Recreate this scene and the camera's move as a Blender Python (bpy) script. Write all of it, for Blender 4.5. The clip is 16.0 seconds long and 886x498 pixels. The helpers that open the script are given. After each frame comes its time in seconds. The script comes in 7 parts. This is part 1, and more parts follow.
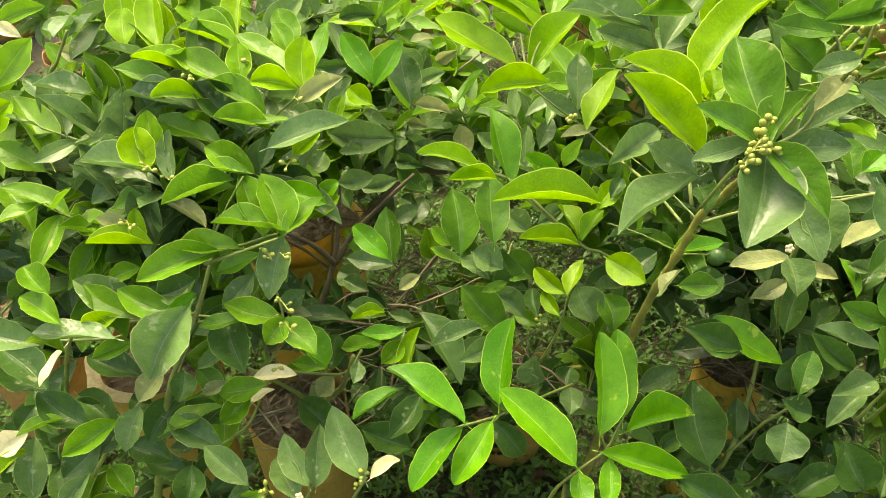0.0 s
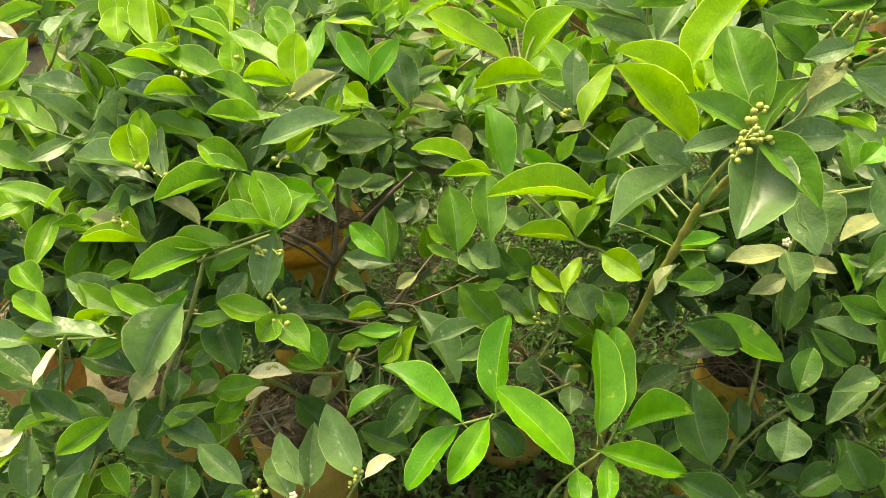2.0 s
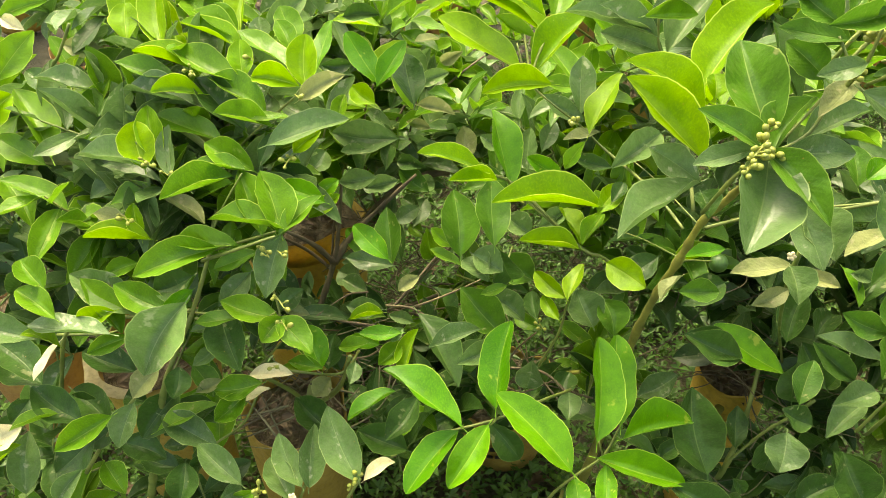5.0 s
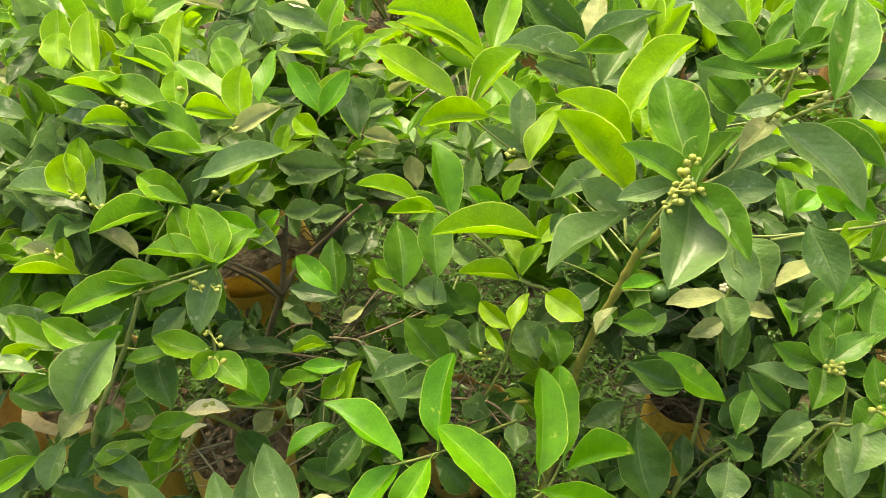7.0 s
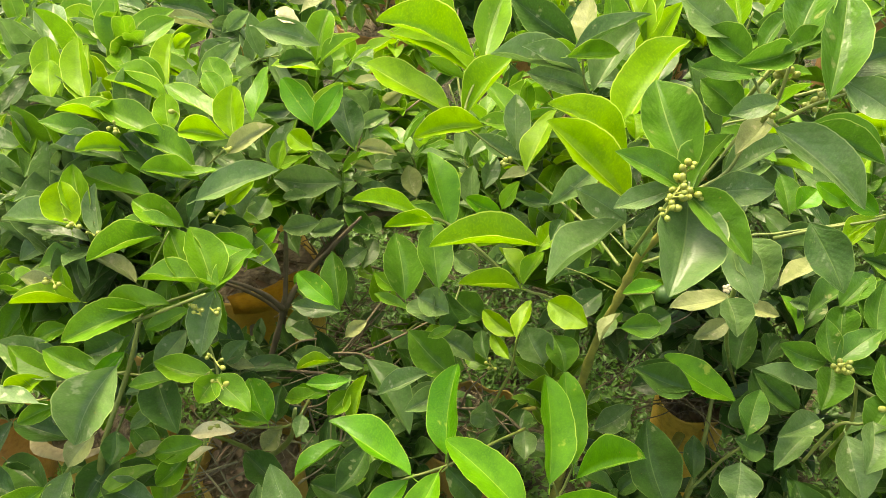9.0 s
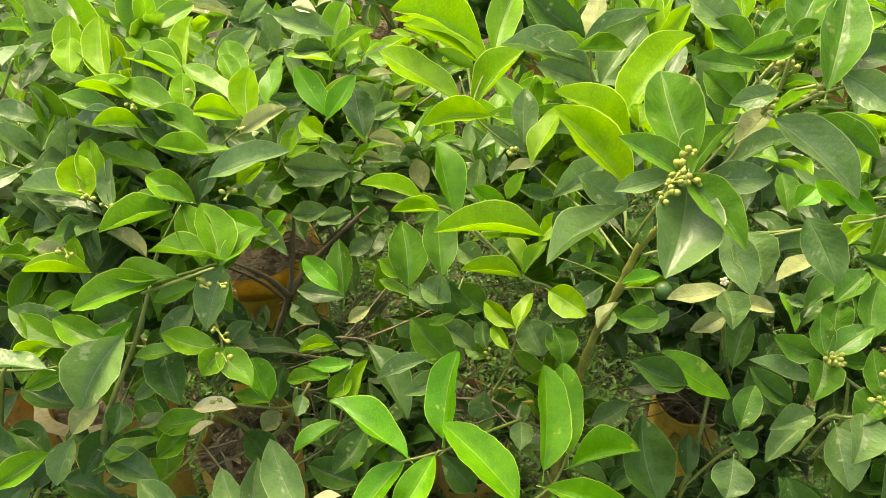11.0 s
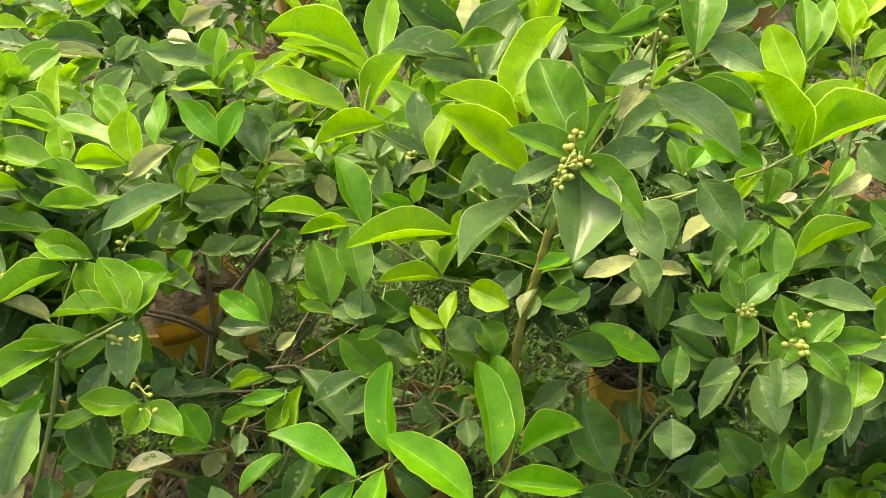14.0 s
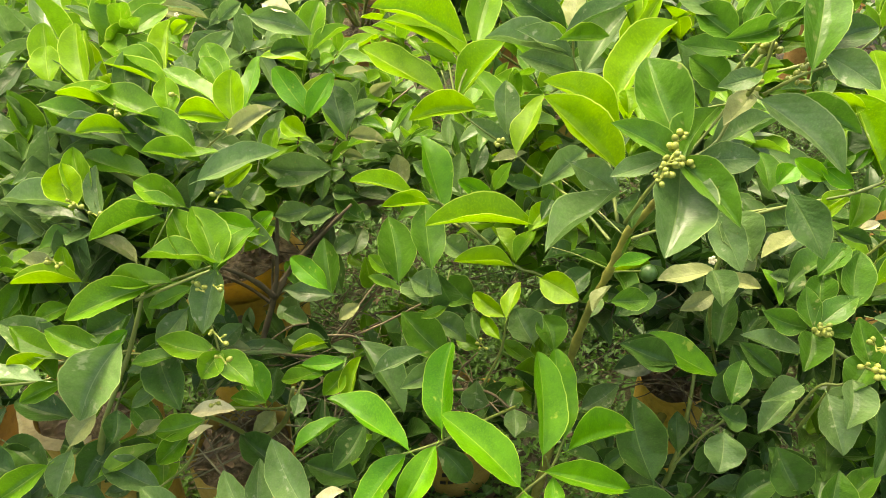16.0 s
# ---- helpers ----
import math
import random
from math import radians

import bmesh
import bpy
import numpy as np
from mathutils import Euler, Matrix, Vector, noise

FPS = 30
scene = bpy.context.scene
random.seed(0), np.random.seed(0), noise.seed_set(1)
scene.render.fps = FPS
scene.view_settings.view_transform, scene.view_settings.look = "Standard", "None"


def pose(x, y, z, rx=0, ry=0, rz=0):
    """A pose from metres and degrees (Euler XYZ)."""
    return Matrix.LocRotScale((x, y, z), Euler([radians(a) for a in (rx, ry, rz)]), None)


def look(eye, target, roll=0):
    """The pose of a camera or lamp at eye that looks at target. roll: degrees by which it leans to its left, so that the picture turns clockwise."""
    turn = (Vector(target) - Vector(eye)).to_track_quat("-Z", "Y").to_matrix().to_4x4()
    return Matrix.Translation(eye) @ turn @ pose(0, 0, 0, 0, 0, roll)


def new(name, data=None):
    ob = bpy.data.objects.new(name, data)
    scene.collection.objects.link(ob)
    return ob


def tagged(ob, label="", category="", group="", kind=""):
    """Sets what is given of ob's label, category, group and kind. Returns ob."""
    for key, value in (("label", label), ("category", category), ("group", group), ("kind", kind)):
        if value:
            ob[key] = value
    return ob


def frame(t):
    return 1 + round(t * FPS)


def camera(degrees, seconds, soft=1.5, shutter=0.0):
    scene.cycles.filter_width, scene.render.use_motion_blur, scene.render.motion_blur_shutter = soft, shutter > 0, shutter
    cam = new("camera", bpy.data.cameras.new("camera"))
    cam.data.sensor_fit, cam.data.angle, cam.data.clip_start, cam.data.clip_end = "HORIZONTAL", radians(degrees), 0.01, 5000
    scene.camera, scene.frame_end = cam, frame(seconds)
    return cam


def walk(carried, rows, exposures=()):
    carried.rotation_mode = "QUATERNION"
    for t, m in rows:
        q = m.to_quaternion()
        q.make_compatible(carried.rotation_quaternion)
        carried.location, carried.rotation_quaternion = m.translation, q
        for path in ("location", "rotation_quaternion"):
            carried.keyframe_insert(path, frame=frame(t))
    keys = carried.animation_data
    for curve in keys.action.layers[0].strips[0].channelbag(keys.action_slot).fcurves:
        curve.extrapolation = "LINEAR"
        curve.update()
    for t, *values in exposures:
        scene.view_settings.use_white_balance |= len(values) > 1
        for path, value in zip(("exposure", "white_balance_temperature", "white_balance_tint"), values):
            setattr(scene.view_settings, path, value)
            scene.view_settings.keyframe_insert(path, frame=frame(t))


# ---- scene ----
cam = camera(60.2, 16.0, soft=0.6, shutter=0.4)
PATH = [
    (0, (0.027, -0.001, 1.275), (-0.093, 1.503, -0.037), -0.4),
    (0.5, (0.029, -0.001, 1.273), (-0.088, 1.499, -0.044), -0.3),
    (1, (0.037, -0.006, 1.266), (-0.095, 1.498, -0.046), -0.7),
    (1.5, (0.040, -0.006, 1.267), (-0.101, 1.503, -0.038), -1.0),
    (2, (0.043, -0.001, 1.264), (-0.104, 1.510, -0.037), -1.3),
    (2.5, (0.028, 0.006, 1.273), (-0.089, 1.507, -0.043), -0.8),
    (3, (0.047, 0.001, 1.260), (-0.092, 1.504, -0.053), -1.3),
    (3.5, (0.046, -0.005, 1.258), (-0.096, 1.503, -0.048), -1.2),
    (4, (0.039, 0.002, 1.264), (-0.090, 1.505, -0.050), -0.3),
    (6.3, (0.031, 0.004, 1.277), (-0.100, 1.521, -0.019), 0.9),
    (6.5, (0.031, 0.010, 1.286), (-0.074, 1.526, -0.013), 1.4),
    (7, (0.063, 0.015, 1.274), (0.006, 1.568, 0.015), 1.9),
    (7.5, (0.072, 0.024, 1.287), (0.013, 1.571, 0.021), 0.6),
    (8, (0.069, 0.023, 1.290), (0.011, 1.572, 0.026), -0.3),
    (8.5, (0.069, 0.024, 1.292), (0.004, 1.581, 0.039), -0.8),
    (9, (0.069, 0.026, 1.278), (-0.003, 1.582, 0.023), -0.9),
    (11.3, (0.072, -0.002, 1.266), (-0.008, 1.569, 0.031), 1.3),
    (11.5, (0.073, 0.013, 1.263), (0.041, 1.574, 0.014), 1.6),
    (12, (0.114, 0.006, 1.255), (0.234, 1.573, 0.019), -0.2),
    (12.5, (0.121, 0.010, 1.254), (0.301, 1.569, 0.013), -0.5),
    (13, (0.122, 0.019, 1.264), (0.298, 1.572, 0.016), -2.3),
    (13.5, (0.099, 0.019, 1.268), (0.255, 1.570, 0.015), -3.3),
    (14, (0.088, 0.009, 1.274), (0.184, 1.571, 0.029), -4.1),
    (14.5, (0.082, 0.011, 1.275), (0.177, 1.571, 0.026), -2.7),
    (15, (0.074, 0.015, 1.279), (0.175, 1.569, 0.024), -1.3),
    (15.5, (0.059, 0.002, 1.277), (0.081, 1.566, 0.029), -0.8),
    (16, (0.044, -0.011, 1.271), (0.049, 1.556, 0.029), 0.4),
]
walk(cam, [(t, look(eye, target, roll)) for t, eye, target, roll in PATH], [(0, 1.3, 8050, 8)])

# world and sun: a bright hazy sky with a soft sun
SUN_UP, SUN_ROUND = 64.0, -30.0
world = bpy.data.worlds.new("sky")
scene.world = world
world.use_nodes = True
wn = world.node_tree
sky = wn.nodes.new("ShaderNodeTexSky")
sky.sky_type = "NISHITA"
sky.sun_disc = False
sky.sun_elevation = radians(SUN_UP)
sky.sun_rotation = radians(SUN_ROUND)
sky.dust_density = 6.0
sky.air_density = 0.6
sky.ozone_density = 0.5
wn.links.new(sky.outputs[0], wn.nodes["Background"].inputs[0])
wn.nodes["Background"].inputs[1].default_value = 0.38
sun = new("sun", bpy.data.lights.new("sun", "SUN"))
sun.data.energy = 1.0
sun.data.angle = radians(12)
sun.data.color = (1.0, 0.95, 0.86)
sun.matrix_world = look((6 * math.sin(radians(SUN_ROUND)) * math.cos(radians(SUN_UP)), 6 * math.cos(radians(SUN_ROUND)) * math.cos(radians(SUN_UP)), 6 * math.sin(radians(SUN_UP))), (0, 0, 0))


# ---- materials ----
class Nodes:
    """A short hand for building a material's nodes."""

    def __init__(self, name):
        self.material = bpy.data.materials.new(name)
        self.material.use_nodes = True
        self.tree = self.material.node_tree
        self.tree.nodes.clear()
        self.out = self.add("ShaderNodeOutputMaterial")

    def add(self, kind, **settings):
        node = self.tree.nodes.new(kind)
        for key, value in settings.items():
            setattr(node, key, value)
        return node

    def link(self, a, b):
        self.tree.links.new(a, b)

    def put(self, socket, value):
        if isinstance(value, bpy.types.NodeSocket):
            self.link(value, socket)
        elif isinstance(value, tuple) and len(value) == 3 and socket.type == "RGBA":
            socket.default_value = (*value, 1)
        else:
            socket.default_value = value

    def math(self, op, a, b=0.0, c=0.0):
        node = self.add("ShaderNodeMath", operation=op)
        for n, value in enumerate((a, b, c)):
            self.put(node.inputs[n], value)
        return node.outputs[0]

    def mix(self, amount, a, b, blend="MIX"):
        node = self.add("ShaderNodeMix", data_type="RGBA", blend_type=blend)
        self.put(node.inputs[0], amount)
        self.put(node.inputs[6], a)
        self.put(node.inputs[7], b)
        return node.outputs[2]

    def step(self, value, low, high, to_low=0.0, to_high=1.0):
        node = self.add("ShaderNodeMapRange", interpolation_type="SMOOTHSTEP")
        for n, v in enumerate((value, low, high, to_low, to_high)):
            self.put(node.inputs[n], v)
        return node.outputs[0]

    def noise(self, vector, scale, detail=3.0, rough=0.55):
        node = self.add("ShaderNodeTexNoise")
        if vector is not None:
            self.link(vector, node.inputs["Vector"])
        node.inputs["Scale"].default_value = scale
        node.inputs["Detail"].default_value = detail
        node.inputs["Roughness"].default_value = rough
        return node.outputs["Fac"]

    def bump(self, height, strength, distance):
        node = self.add("ShaderNodeBump")
        node.inputs["Strength"].default_value = strength
        node.inputs["Distance"].default_value = distance
        self.link(height, node.inputs["Height"])
        return node.outputs[0]

    def surface(self, color, rough, normal=None, thin=0.0, thin_color=None, spec=0.5):
        p = self.add("ShaderNodeBsdfPrincipled")
        self.put(p.inputs["Base Color"], color)
        self.put(p.inputs["Roughness"], rough)
        p.inputs["Specular IOR Level"].default_value = spec
        if normal is not None:
            self.link(normal, p.inputs["Normal"])
        last = p.outputs[0]
        if thin:
            tr = self.add("ShaderNodeBsdfTranslucent")
            self.put(tr.inputs["Color"], thin_color if thin_color is not None else color)
            mixer = self.add("ShaderNodeMixShader")
            mixer.inputs[0].default_value = thin
            self.link(last, mixer.inputs[1])
            self.link(tr.outputs[0], mixer.inputs[2])
            last = mixer.outputs[0]
        self.link(last, self.out.inputs[0])
        return self.material


def leaf_material(name, dark, light, edge, thin, rough, dust=0.0, dust_sun_color=(0.42, 0.37, 0.24), patch=0.0, line=0.6):
    """A citrus blade: pale midrib and margin, faint side veins, mottling, and dust, sky sheen and sunlit patches put
    into the colour.
    """
    n = Nodes(name)
    uv = n.add("ShaderNodeUVMap").outputs[0]
    split = n.add("ShaderNodeSeparateXYZ")
    n.link(uv, split.inputs[0])
    info, geo = n.add("ShaderNodeObjectInfo"), n.add("ShaderNodeNewGeometry")
    own = n.math("FRACT", n.math("ADD", info.outputs["Random"], geo.outputs["Random Per Island"]))
    shift = n.add("ShaderNodeVectorMath", operation="ADD")
    even = n.add("ShaderNodeVectorMath", operation="MULTIPLY")
    n.link(uv, even.inputs[0])
    even.inputs[1].default_value = (1.0, 2.2, 1.0)
    n.link(even.outputs[0], shift.inputs[0])
    spread = n.add("ShaderNodeCombineXYZ")
    n.link(n.math("MULTIPLY", own, 37.0), spread.inputs[0])
    n.link(n.math("MULTIPLY", own, 91.0), spread.inputs[1])
    n.link(spread.outputs[0], shift.inputs[1])
    place = shift.outputs[0]
    side = n.math("MULTIPLY", n.math("ABSOLUTE", n.math("SUBTRACT", split.outputs[0], 0.5)), 2.0)
    color = n.mix(own, dark, light)
    color = n.mix(n.step(n.noise(place, 2.6, 4.0), 0.35, 0.7, 0.0, 0.6), color, tuple(v * 0.6 for v in dark))
    color = n.mix(n.step(n.noise(place, 9.0, 3.0), 0.5, 0.72, 0.0, 0.4), color, light)
    color = n.mix(n.step(n.noise(place, 24.0, 2.0), 0.42, 0.75, 0.0, 0.34), color, tuple(min(1, v * 1.5) for v in light))
    color = n.mix(n.step(n.noise(place, 60.0, 1.0), 0.5, 0.75, 0.0, 0.28), color, tuple(v * 0.55 for v in dark))
    # side veins run forward from the midrib
    run = n.math("SUBTRACT", n.math("MULTIPLY", split.outputs[1], 11.0), n.math("MULTIPLY", side, 3.2))
    vein = n.math("ABSOLUTE", n.math("SUBTRACT", n.math("FRACT", run), 0.5))
    color = n.mix(n.step(vein, 0.0, 0.12, 0.16, 0.0), color, light)
    rib = n.step(side, 0.008, 0.035, 1.0, 0.0)
    color = n.mix(n.math("MULTIPLY", rib, 0.55 * line), color, edge)
    # pale patches: dust, and spots of sun painted into the blade
    if patch:
        mask = n.step(n.noise(place, 1.7, 4.0, 0.6), 0.66 - 0.2 * patch, 0.73 - 0.2 * patch, 0.0, 0.7)
        color = n.mix(mask, color, dust_sun_color)
    if dust:
        film = n.step(n.noise(place, 5.0, 5.0, 0.7), 0.3, 0.8, 0.25 * dust, dust)
        color = n.mix(film, color, dust_sun_color)
    spots = n.add("ShaderNodeTexVoronoi")
    n.link(place, spots.inputs["Vector"])
    spots.inputs["Scale"].default_value = 5.0
    rare = n.math("MULTIPLY", n.step(spots.outputs["Distance"], 0.05, 0.11, 1.0, 0.0), n.step(n.noise(place, 2.6, 1.0), 0.58, 0.62))
    color = n.mix(n.math("MULTIPLY", rare, 0.55), color, (0.30, 0.19, 0.05))
    margin = n.step(side, 0.955, 0.985, 0.0, line)
    color = n.mix(margin, color, edge)
    lift = n.math("ADD", n.math("MULTIPLY", n.step(vein, 0.0, 0.45), 0.05), n.math("MULTIPLY", n.step(side, 0.0, 0.12), 0.3))
    lift = n.math("ADD", lift, n.math("MULTIPLY", n.noise(place, 30.0, 2.0), 0.1))
    lift = n.math("ADD", lift, n.math("MULTIPLY", n.noise(place, 3.5, 2.0), 0.8))
    glow = n.mix(margin, n.mix(0.55, color, light), edge)
    return n.surface(color, rough, n.bump(lift, 0.5, 0.003), thin, glow, 0.31)


LEAF = {
    "y": leaf_material("young_leaf", (0.112, 0.29, 0.003), (0.20, 0.375, 0.004), (0.62, 0.76, 0.12), 0.42, 0.44, line=0.75),
    "b": leaf_material("fresh_leaf", (0.050, 0.225, 0.004), (0.104, 0.305, 0.006), (0.55, 0.74, 0.10), 0.36, 0.34, 0.05, (0.36, 0.46, 0.05), 0.16, 0.55),
    "g": leaf_material("green_leaf", (0.058, 0.188, 0.005), (0.124, 0.290, 0.008), (0.50, 0.66, 0.12), 0.36, 0.38, 0.08, (0.32, 0.36, 0.09), 0.14, 0.66),
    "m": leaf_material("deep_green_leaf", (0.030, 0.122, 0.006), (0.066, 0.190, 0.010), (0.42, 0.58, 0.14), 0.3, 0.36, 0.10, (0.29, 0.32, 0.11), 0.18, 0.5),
    # dark mature green, darkened further to hold the deep shade in its colour
    "d": leaf_material("dark_shaded_leaf", (0.017, 0.068, 0.007), (0.036, 0.112, 0.011), (0.30, 0.44, 0.11), 0.26, 0.36, 0.12, (0.25, 0.28, 0.13), 0.24, 0.36),
    # grey-green from dust and from sky sheen painted into the colour
    "s": leaf_material("dusty_sheen_leaf", (0.046, 0.128, 0.020), (0.090, 0.195, 0.036), (0.45, 0.58, 0.20), 0.28, 0.31, 0.24, (0.33, 0.37, 0.22), 0.26, 0.42),
    # pale leaf with the sunlight on it painted in
    "c": leaf_material("sunlit_pale_leaf", (0.12, 0.18, 0.045), (0.23, 0.28, 0.085), (0.48, 0.54, 0.22), 0.28, 0.5, 0.3, (0.38, 0.36, 0.19), 0.32, 0.35),
    "w": leaf_material("cream_leaf", (0.58, 0.56, 0.28), (0.74, 0.71, 0.42), (0.78, 0.78, 0.48), 0.3, 0.55, 0.12, (0.68, 0.60, 0.36), 0.2, 0.3),
}


def plain(name, dark, light, scale, rough, bump=0.0, distance=0.01, thin=0.0, fine=8.0):
    n = Nodes(name)
    where = n.add("ShaderNodeTexCoord").outputs["Object"]
    own = n.math("FRACT", n.math("ADD", n.add("ShaderNodeObjectInfo").outputs["Random"], n.add("ShaderNodeNewGeometry").outputs["Random Per Island"]))
    color = n.mix(n.step(n.noise(where, scale, 5.0, 0.65), 0.3, 0.7), dark, light)
    color = n.mix(n.step(n.noise(where, scale * fine, 3.0), 0.4, 0.8, 0.0, 0.5), color, tuple(v * 0.5 for v in dark))
    color = n.mix(n.math("MULTIPLY", own, 0.35), color, tuple(v * 0.45 for v in light))
    normal = n.bump(n.noise(where, scale * fine * 0.6, 6.0, 0.7), bump, distance) if bump else None
    return n.surface(color, rough, normal, thin)


BROWN_BARK = plain("brown_bark", (0.07, 0.058, 0.026), (0.15, 0.12, 0.056), 30.0, 0.8, 0.6, 0.002)
BARK = plain("olive_bark", (0.105, 0.112, 0.010), (0.285, 0.29, 0.035), 30.0, 0.8, 0.6, 0.002)
GREEN_BARK = plain("green_bark", (0.085, 0.14, 0.018), (0.20, 0.25, 0.045), 40.0, 0.6, 0.4, 0.001)
DRY_TWIG = plain("dry_twig", (0.08, 0.08, 0.035), (0.20, 0.19, 0.09), 60.0, 0.8, 0.4, 0.001)
BUD = plain("flower_bud", (0.16, 0.22, 0.03), (0.38, 0.42, 0.06), 90.0, 0.5, thin=0.15)
PETAL = plain("white_petal", (0.66, 0.60, 0.32), (0.78, 0.73, 0.46), 60.0, 0.5, thin=0.2)
BUD_STALK = plain("bud_stalk", (0.17, 0.23, 0.03), (0.32, 0.36, 0.06), 60.0, 0.5, thin=0.15)
STAMEN = plain("stamen", (0.6, 0.4, 0.06), (0.75, 0.55, 0.12), 90.0, 0.6)
LIME = plain("lime_skin", (0.03, 0.085, 0.012), (0.06, 0.14, 0.022), 120.0, 0.4, 0.3, 0.001)
SOIL = plain("dry_soil", (0.05, 0.043, 0.018), (0.24, 0.20, 0.095), 70.0, 0.95, 1.0, 0.012, 0.0, 4.0)
EARTH = plain("bare_earth", (0.026, 0.029, 0.010), (0.075, 0.070, 0.027), 4.0, 0.95, 0.8, 0.03)
WEED = plain("weed_leaf", (0.034, 0.105, 0.006), (0.080, 0.20, 0.011), 30.0, 0.5, thin=0.3)
LITTER = plain("dry_leaf", (0.065, 0.046, 0.02), (0.18, 0.13, 0.06), 20.0, 0.8, thin=0.2)
INK = plain("faded_ink", (0.03, 0.025, 0.02), (0.07, 0.055, 0.04), 40.0, 0.7)
RED_INK = plain("faded_red_ink", (0.36, 0.09, 0.03), (0.45, 0.14, 0.05), 40.0, 0.7)
GREEN_INK = plain("faded_green_ink", (0.05, 0.16, 0.1), (0.09, 0.22, 0.15), 40.0, 0.7)
CREAM_SACK = plain("sun_bleached_sack", (0.46, 0.41, 0.17), (0.62, 0.56, 0.28), 12.0, 0.6, 0.5, 0.006, 0.2, 10.0)
SACK = plain("yellow_sack", (0.48, 0.315, 0.034), (0.66, 0.46, 0.075), 7.0, 0.55, 0.5, 0.006, 0.15, 14.0)
TAN_SACK = plain("tan_sack", (0.31, 0.215, 0.028), (0.45, 0.32, 0.06), 7.0, 0.6, 0.5, 0.006, 0.15, 14.0)
BROWN_SACK = plain("brown_sack", (0.34, 0.18, 0.045), (0.50, 0.30, 0.085), 7.0, 0.6, 0.5, 0.006, 0.15, 14.0)


# ---- shared builders ----
def part(name, mesh, material, parent, label="", m=None):
    """One mesh object under a thing or a part; mesh: a bmesh or mesh data."""
    if isinstance(mesh, bmesh.types.BMesh):
        data = bpy.data.meshes.new(name)
        mesh.to_mesh(data)
        mesh.free()
        data.polygons.foreach_set("use_smooth", [True] * len(data.polygons))
    else:
        data = mesh
    if material is not None and not data.materials:
        data.materials.append(material)
    ob = new(name, data)
    ob.parent = parent
    if m is not None:
        ob.matrix_basis = m
    return tagged(ob, label)


def blade_arrays(rows, columns, fold, droop, wave, tip, notch, seed, blunt=0.9):
    """Points, faces and (across, along) of one blade from (0,0,0) to (0,1,0), one wide, facing +z."""
    r = random.Random(seed)
    phase, points, uvs, faces = r.uniform(0, 6.28), [], [], []
    skew = r.choice((-1, 1)) * r.uniform(0.03, 0.11)
    bite = [(r.uniform(4, 9), r.uniform(0, 6.28), r.uniform(0.012, 0.03)) for _ in range(2)]
    for i in range(rows + 1):
        v = 0.35 * i / rows + 0.65 * (1 - math.cos(math.pi * i / rows)) / 2
        half = 0.5 * max(0.0, math.sin(math.pi * v**tip)) ** (1.0 + (blunt - 1.0) * min(1, 1.6 * v))
        if 0 < i < rows:
            half *= 1 + 0.007 * (-1) ** i * (rows > 10)
        half = max(half, 0.012)
        for j in range(columns + 1):
            u = 2 * j / columns - 1
            x = u * half + skew * math.sin(math.pi * v)
            x += 0.5 * u * abs(u) * sum(s * math.sin(k * v * 3.1 + p + (2 if u > 0 else 0)) for k, p, s in bite) * math.sin(math.pi * v)
            z = fold * abs(u) ** 1.25 * half * 2 + droop * 1.6 * v * (1 - v)
            z += wave * math.sin(7.5 * v + phase + (1.6 if u > 0 else 0)) * abs(u) * half * 2
            y = v - (notch * (1 - abs(u)) if i == rows else 0)
            points.append((x, y + 0.03 * abs(u) * math.sin(math.pi * v), z))
            uvs.append(((u + 1) / 2, v))
    # the stalk below the blade
    for q in (-0.10, -0.05):
        for j in range(columns + 1):
            u = 2 * j / columns - 1
            points.append((u * 0.016, q, -0.25 * abs(q) + 0.012 * (1 - abs(u))))
            uvs.append((0.5 + 0.015 * u, 0.0))
    last = (rows + 1) * (columns + 1)
    for j in range(columns):
        faces.append((last + j, last + j + 1, last + columns + j + 2, last + columns + j + 1))
        faces.append((last + columns + 1 + j, last + columns + j + 2, j + 1, j))
    for i in range(rows):
        for j in range(columns):
            a = i * (columns + 1) + j
            faces.append((a, a + 1, a + columns + 2, a + columns + 1))
    return points, faces, uvs


def mesh_from(name, points, faces, uvs, material):
    data = bpy.data.meshes.new(name)
    data.from_pydata(points, [], faces)
    layer = data.uv_layers.new(name="UVMap")
    loops = np.empty(len(data.loops), dtype=np.int32)
    data.loops.foreach_get("vertex_index", loops)
    layer.data.foreach_set("uv", np.asarray(uvs, dtype=np.float32)[loops].ravel())
    data.polygons.foreach_set("use_smooth", [True] * len(data.polygons))
    data.materials.append(material)
    return data


SHAPES = ((0.34, 0.18, 0.07, 0.84, 0.0), (0.46, 0.14, 0.08, 0.80, 0.0), (0.22, 0.05, 0.11, 0.92, 0.02), (0.40, 0.22, 0.12, 0.82, 0.0), (0.30, -0.14, 0.08, 0.88, 0.0), (0.60, 0.18, 0.05, 0.9, 0.0), (0.75, 0.10, 0.06, 0.86, 0.0))
BLADES = {}
for kind in LEAF:
    for n, (fold, droop, wave, tip, notch) in enumerate(SHAPES):
        more = 1.0 if n > 4 else {"y": 1.3, "b": 0.9}.get(kind, 1.25)
        BLADES[kind, n] = mesh_from("leaf", *blade_arrays(30, 6, fold * more, droop, wave, tip, notch, n, 0.6 if kind == "b" else 0.68 if kind == "y" else 0.84), LEAF[kind])
LITTLE = blade_arrays(3, 2, 0.25, 0.1, 0.0, 0.95, 0.0, 3)
SMALL = blade_arrays(2, 2, 0.25, 0.1, 0.0, 0.95, 0.0, 3)
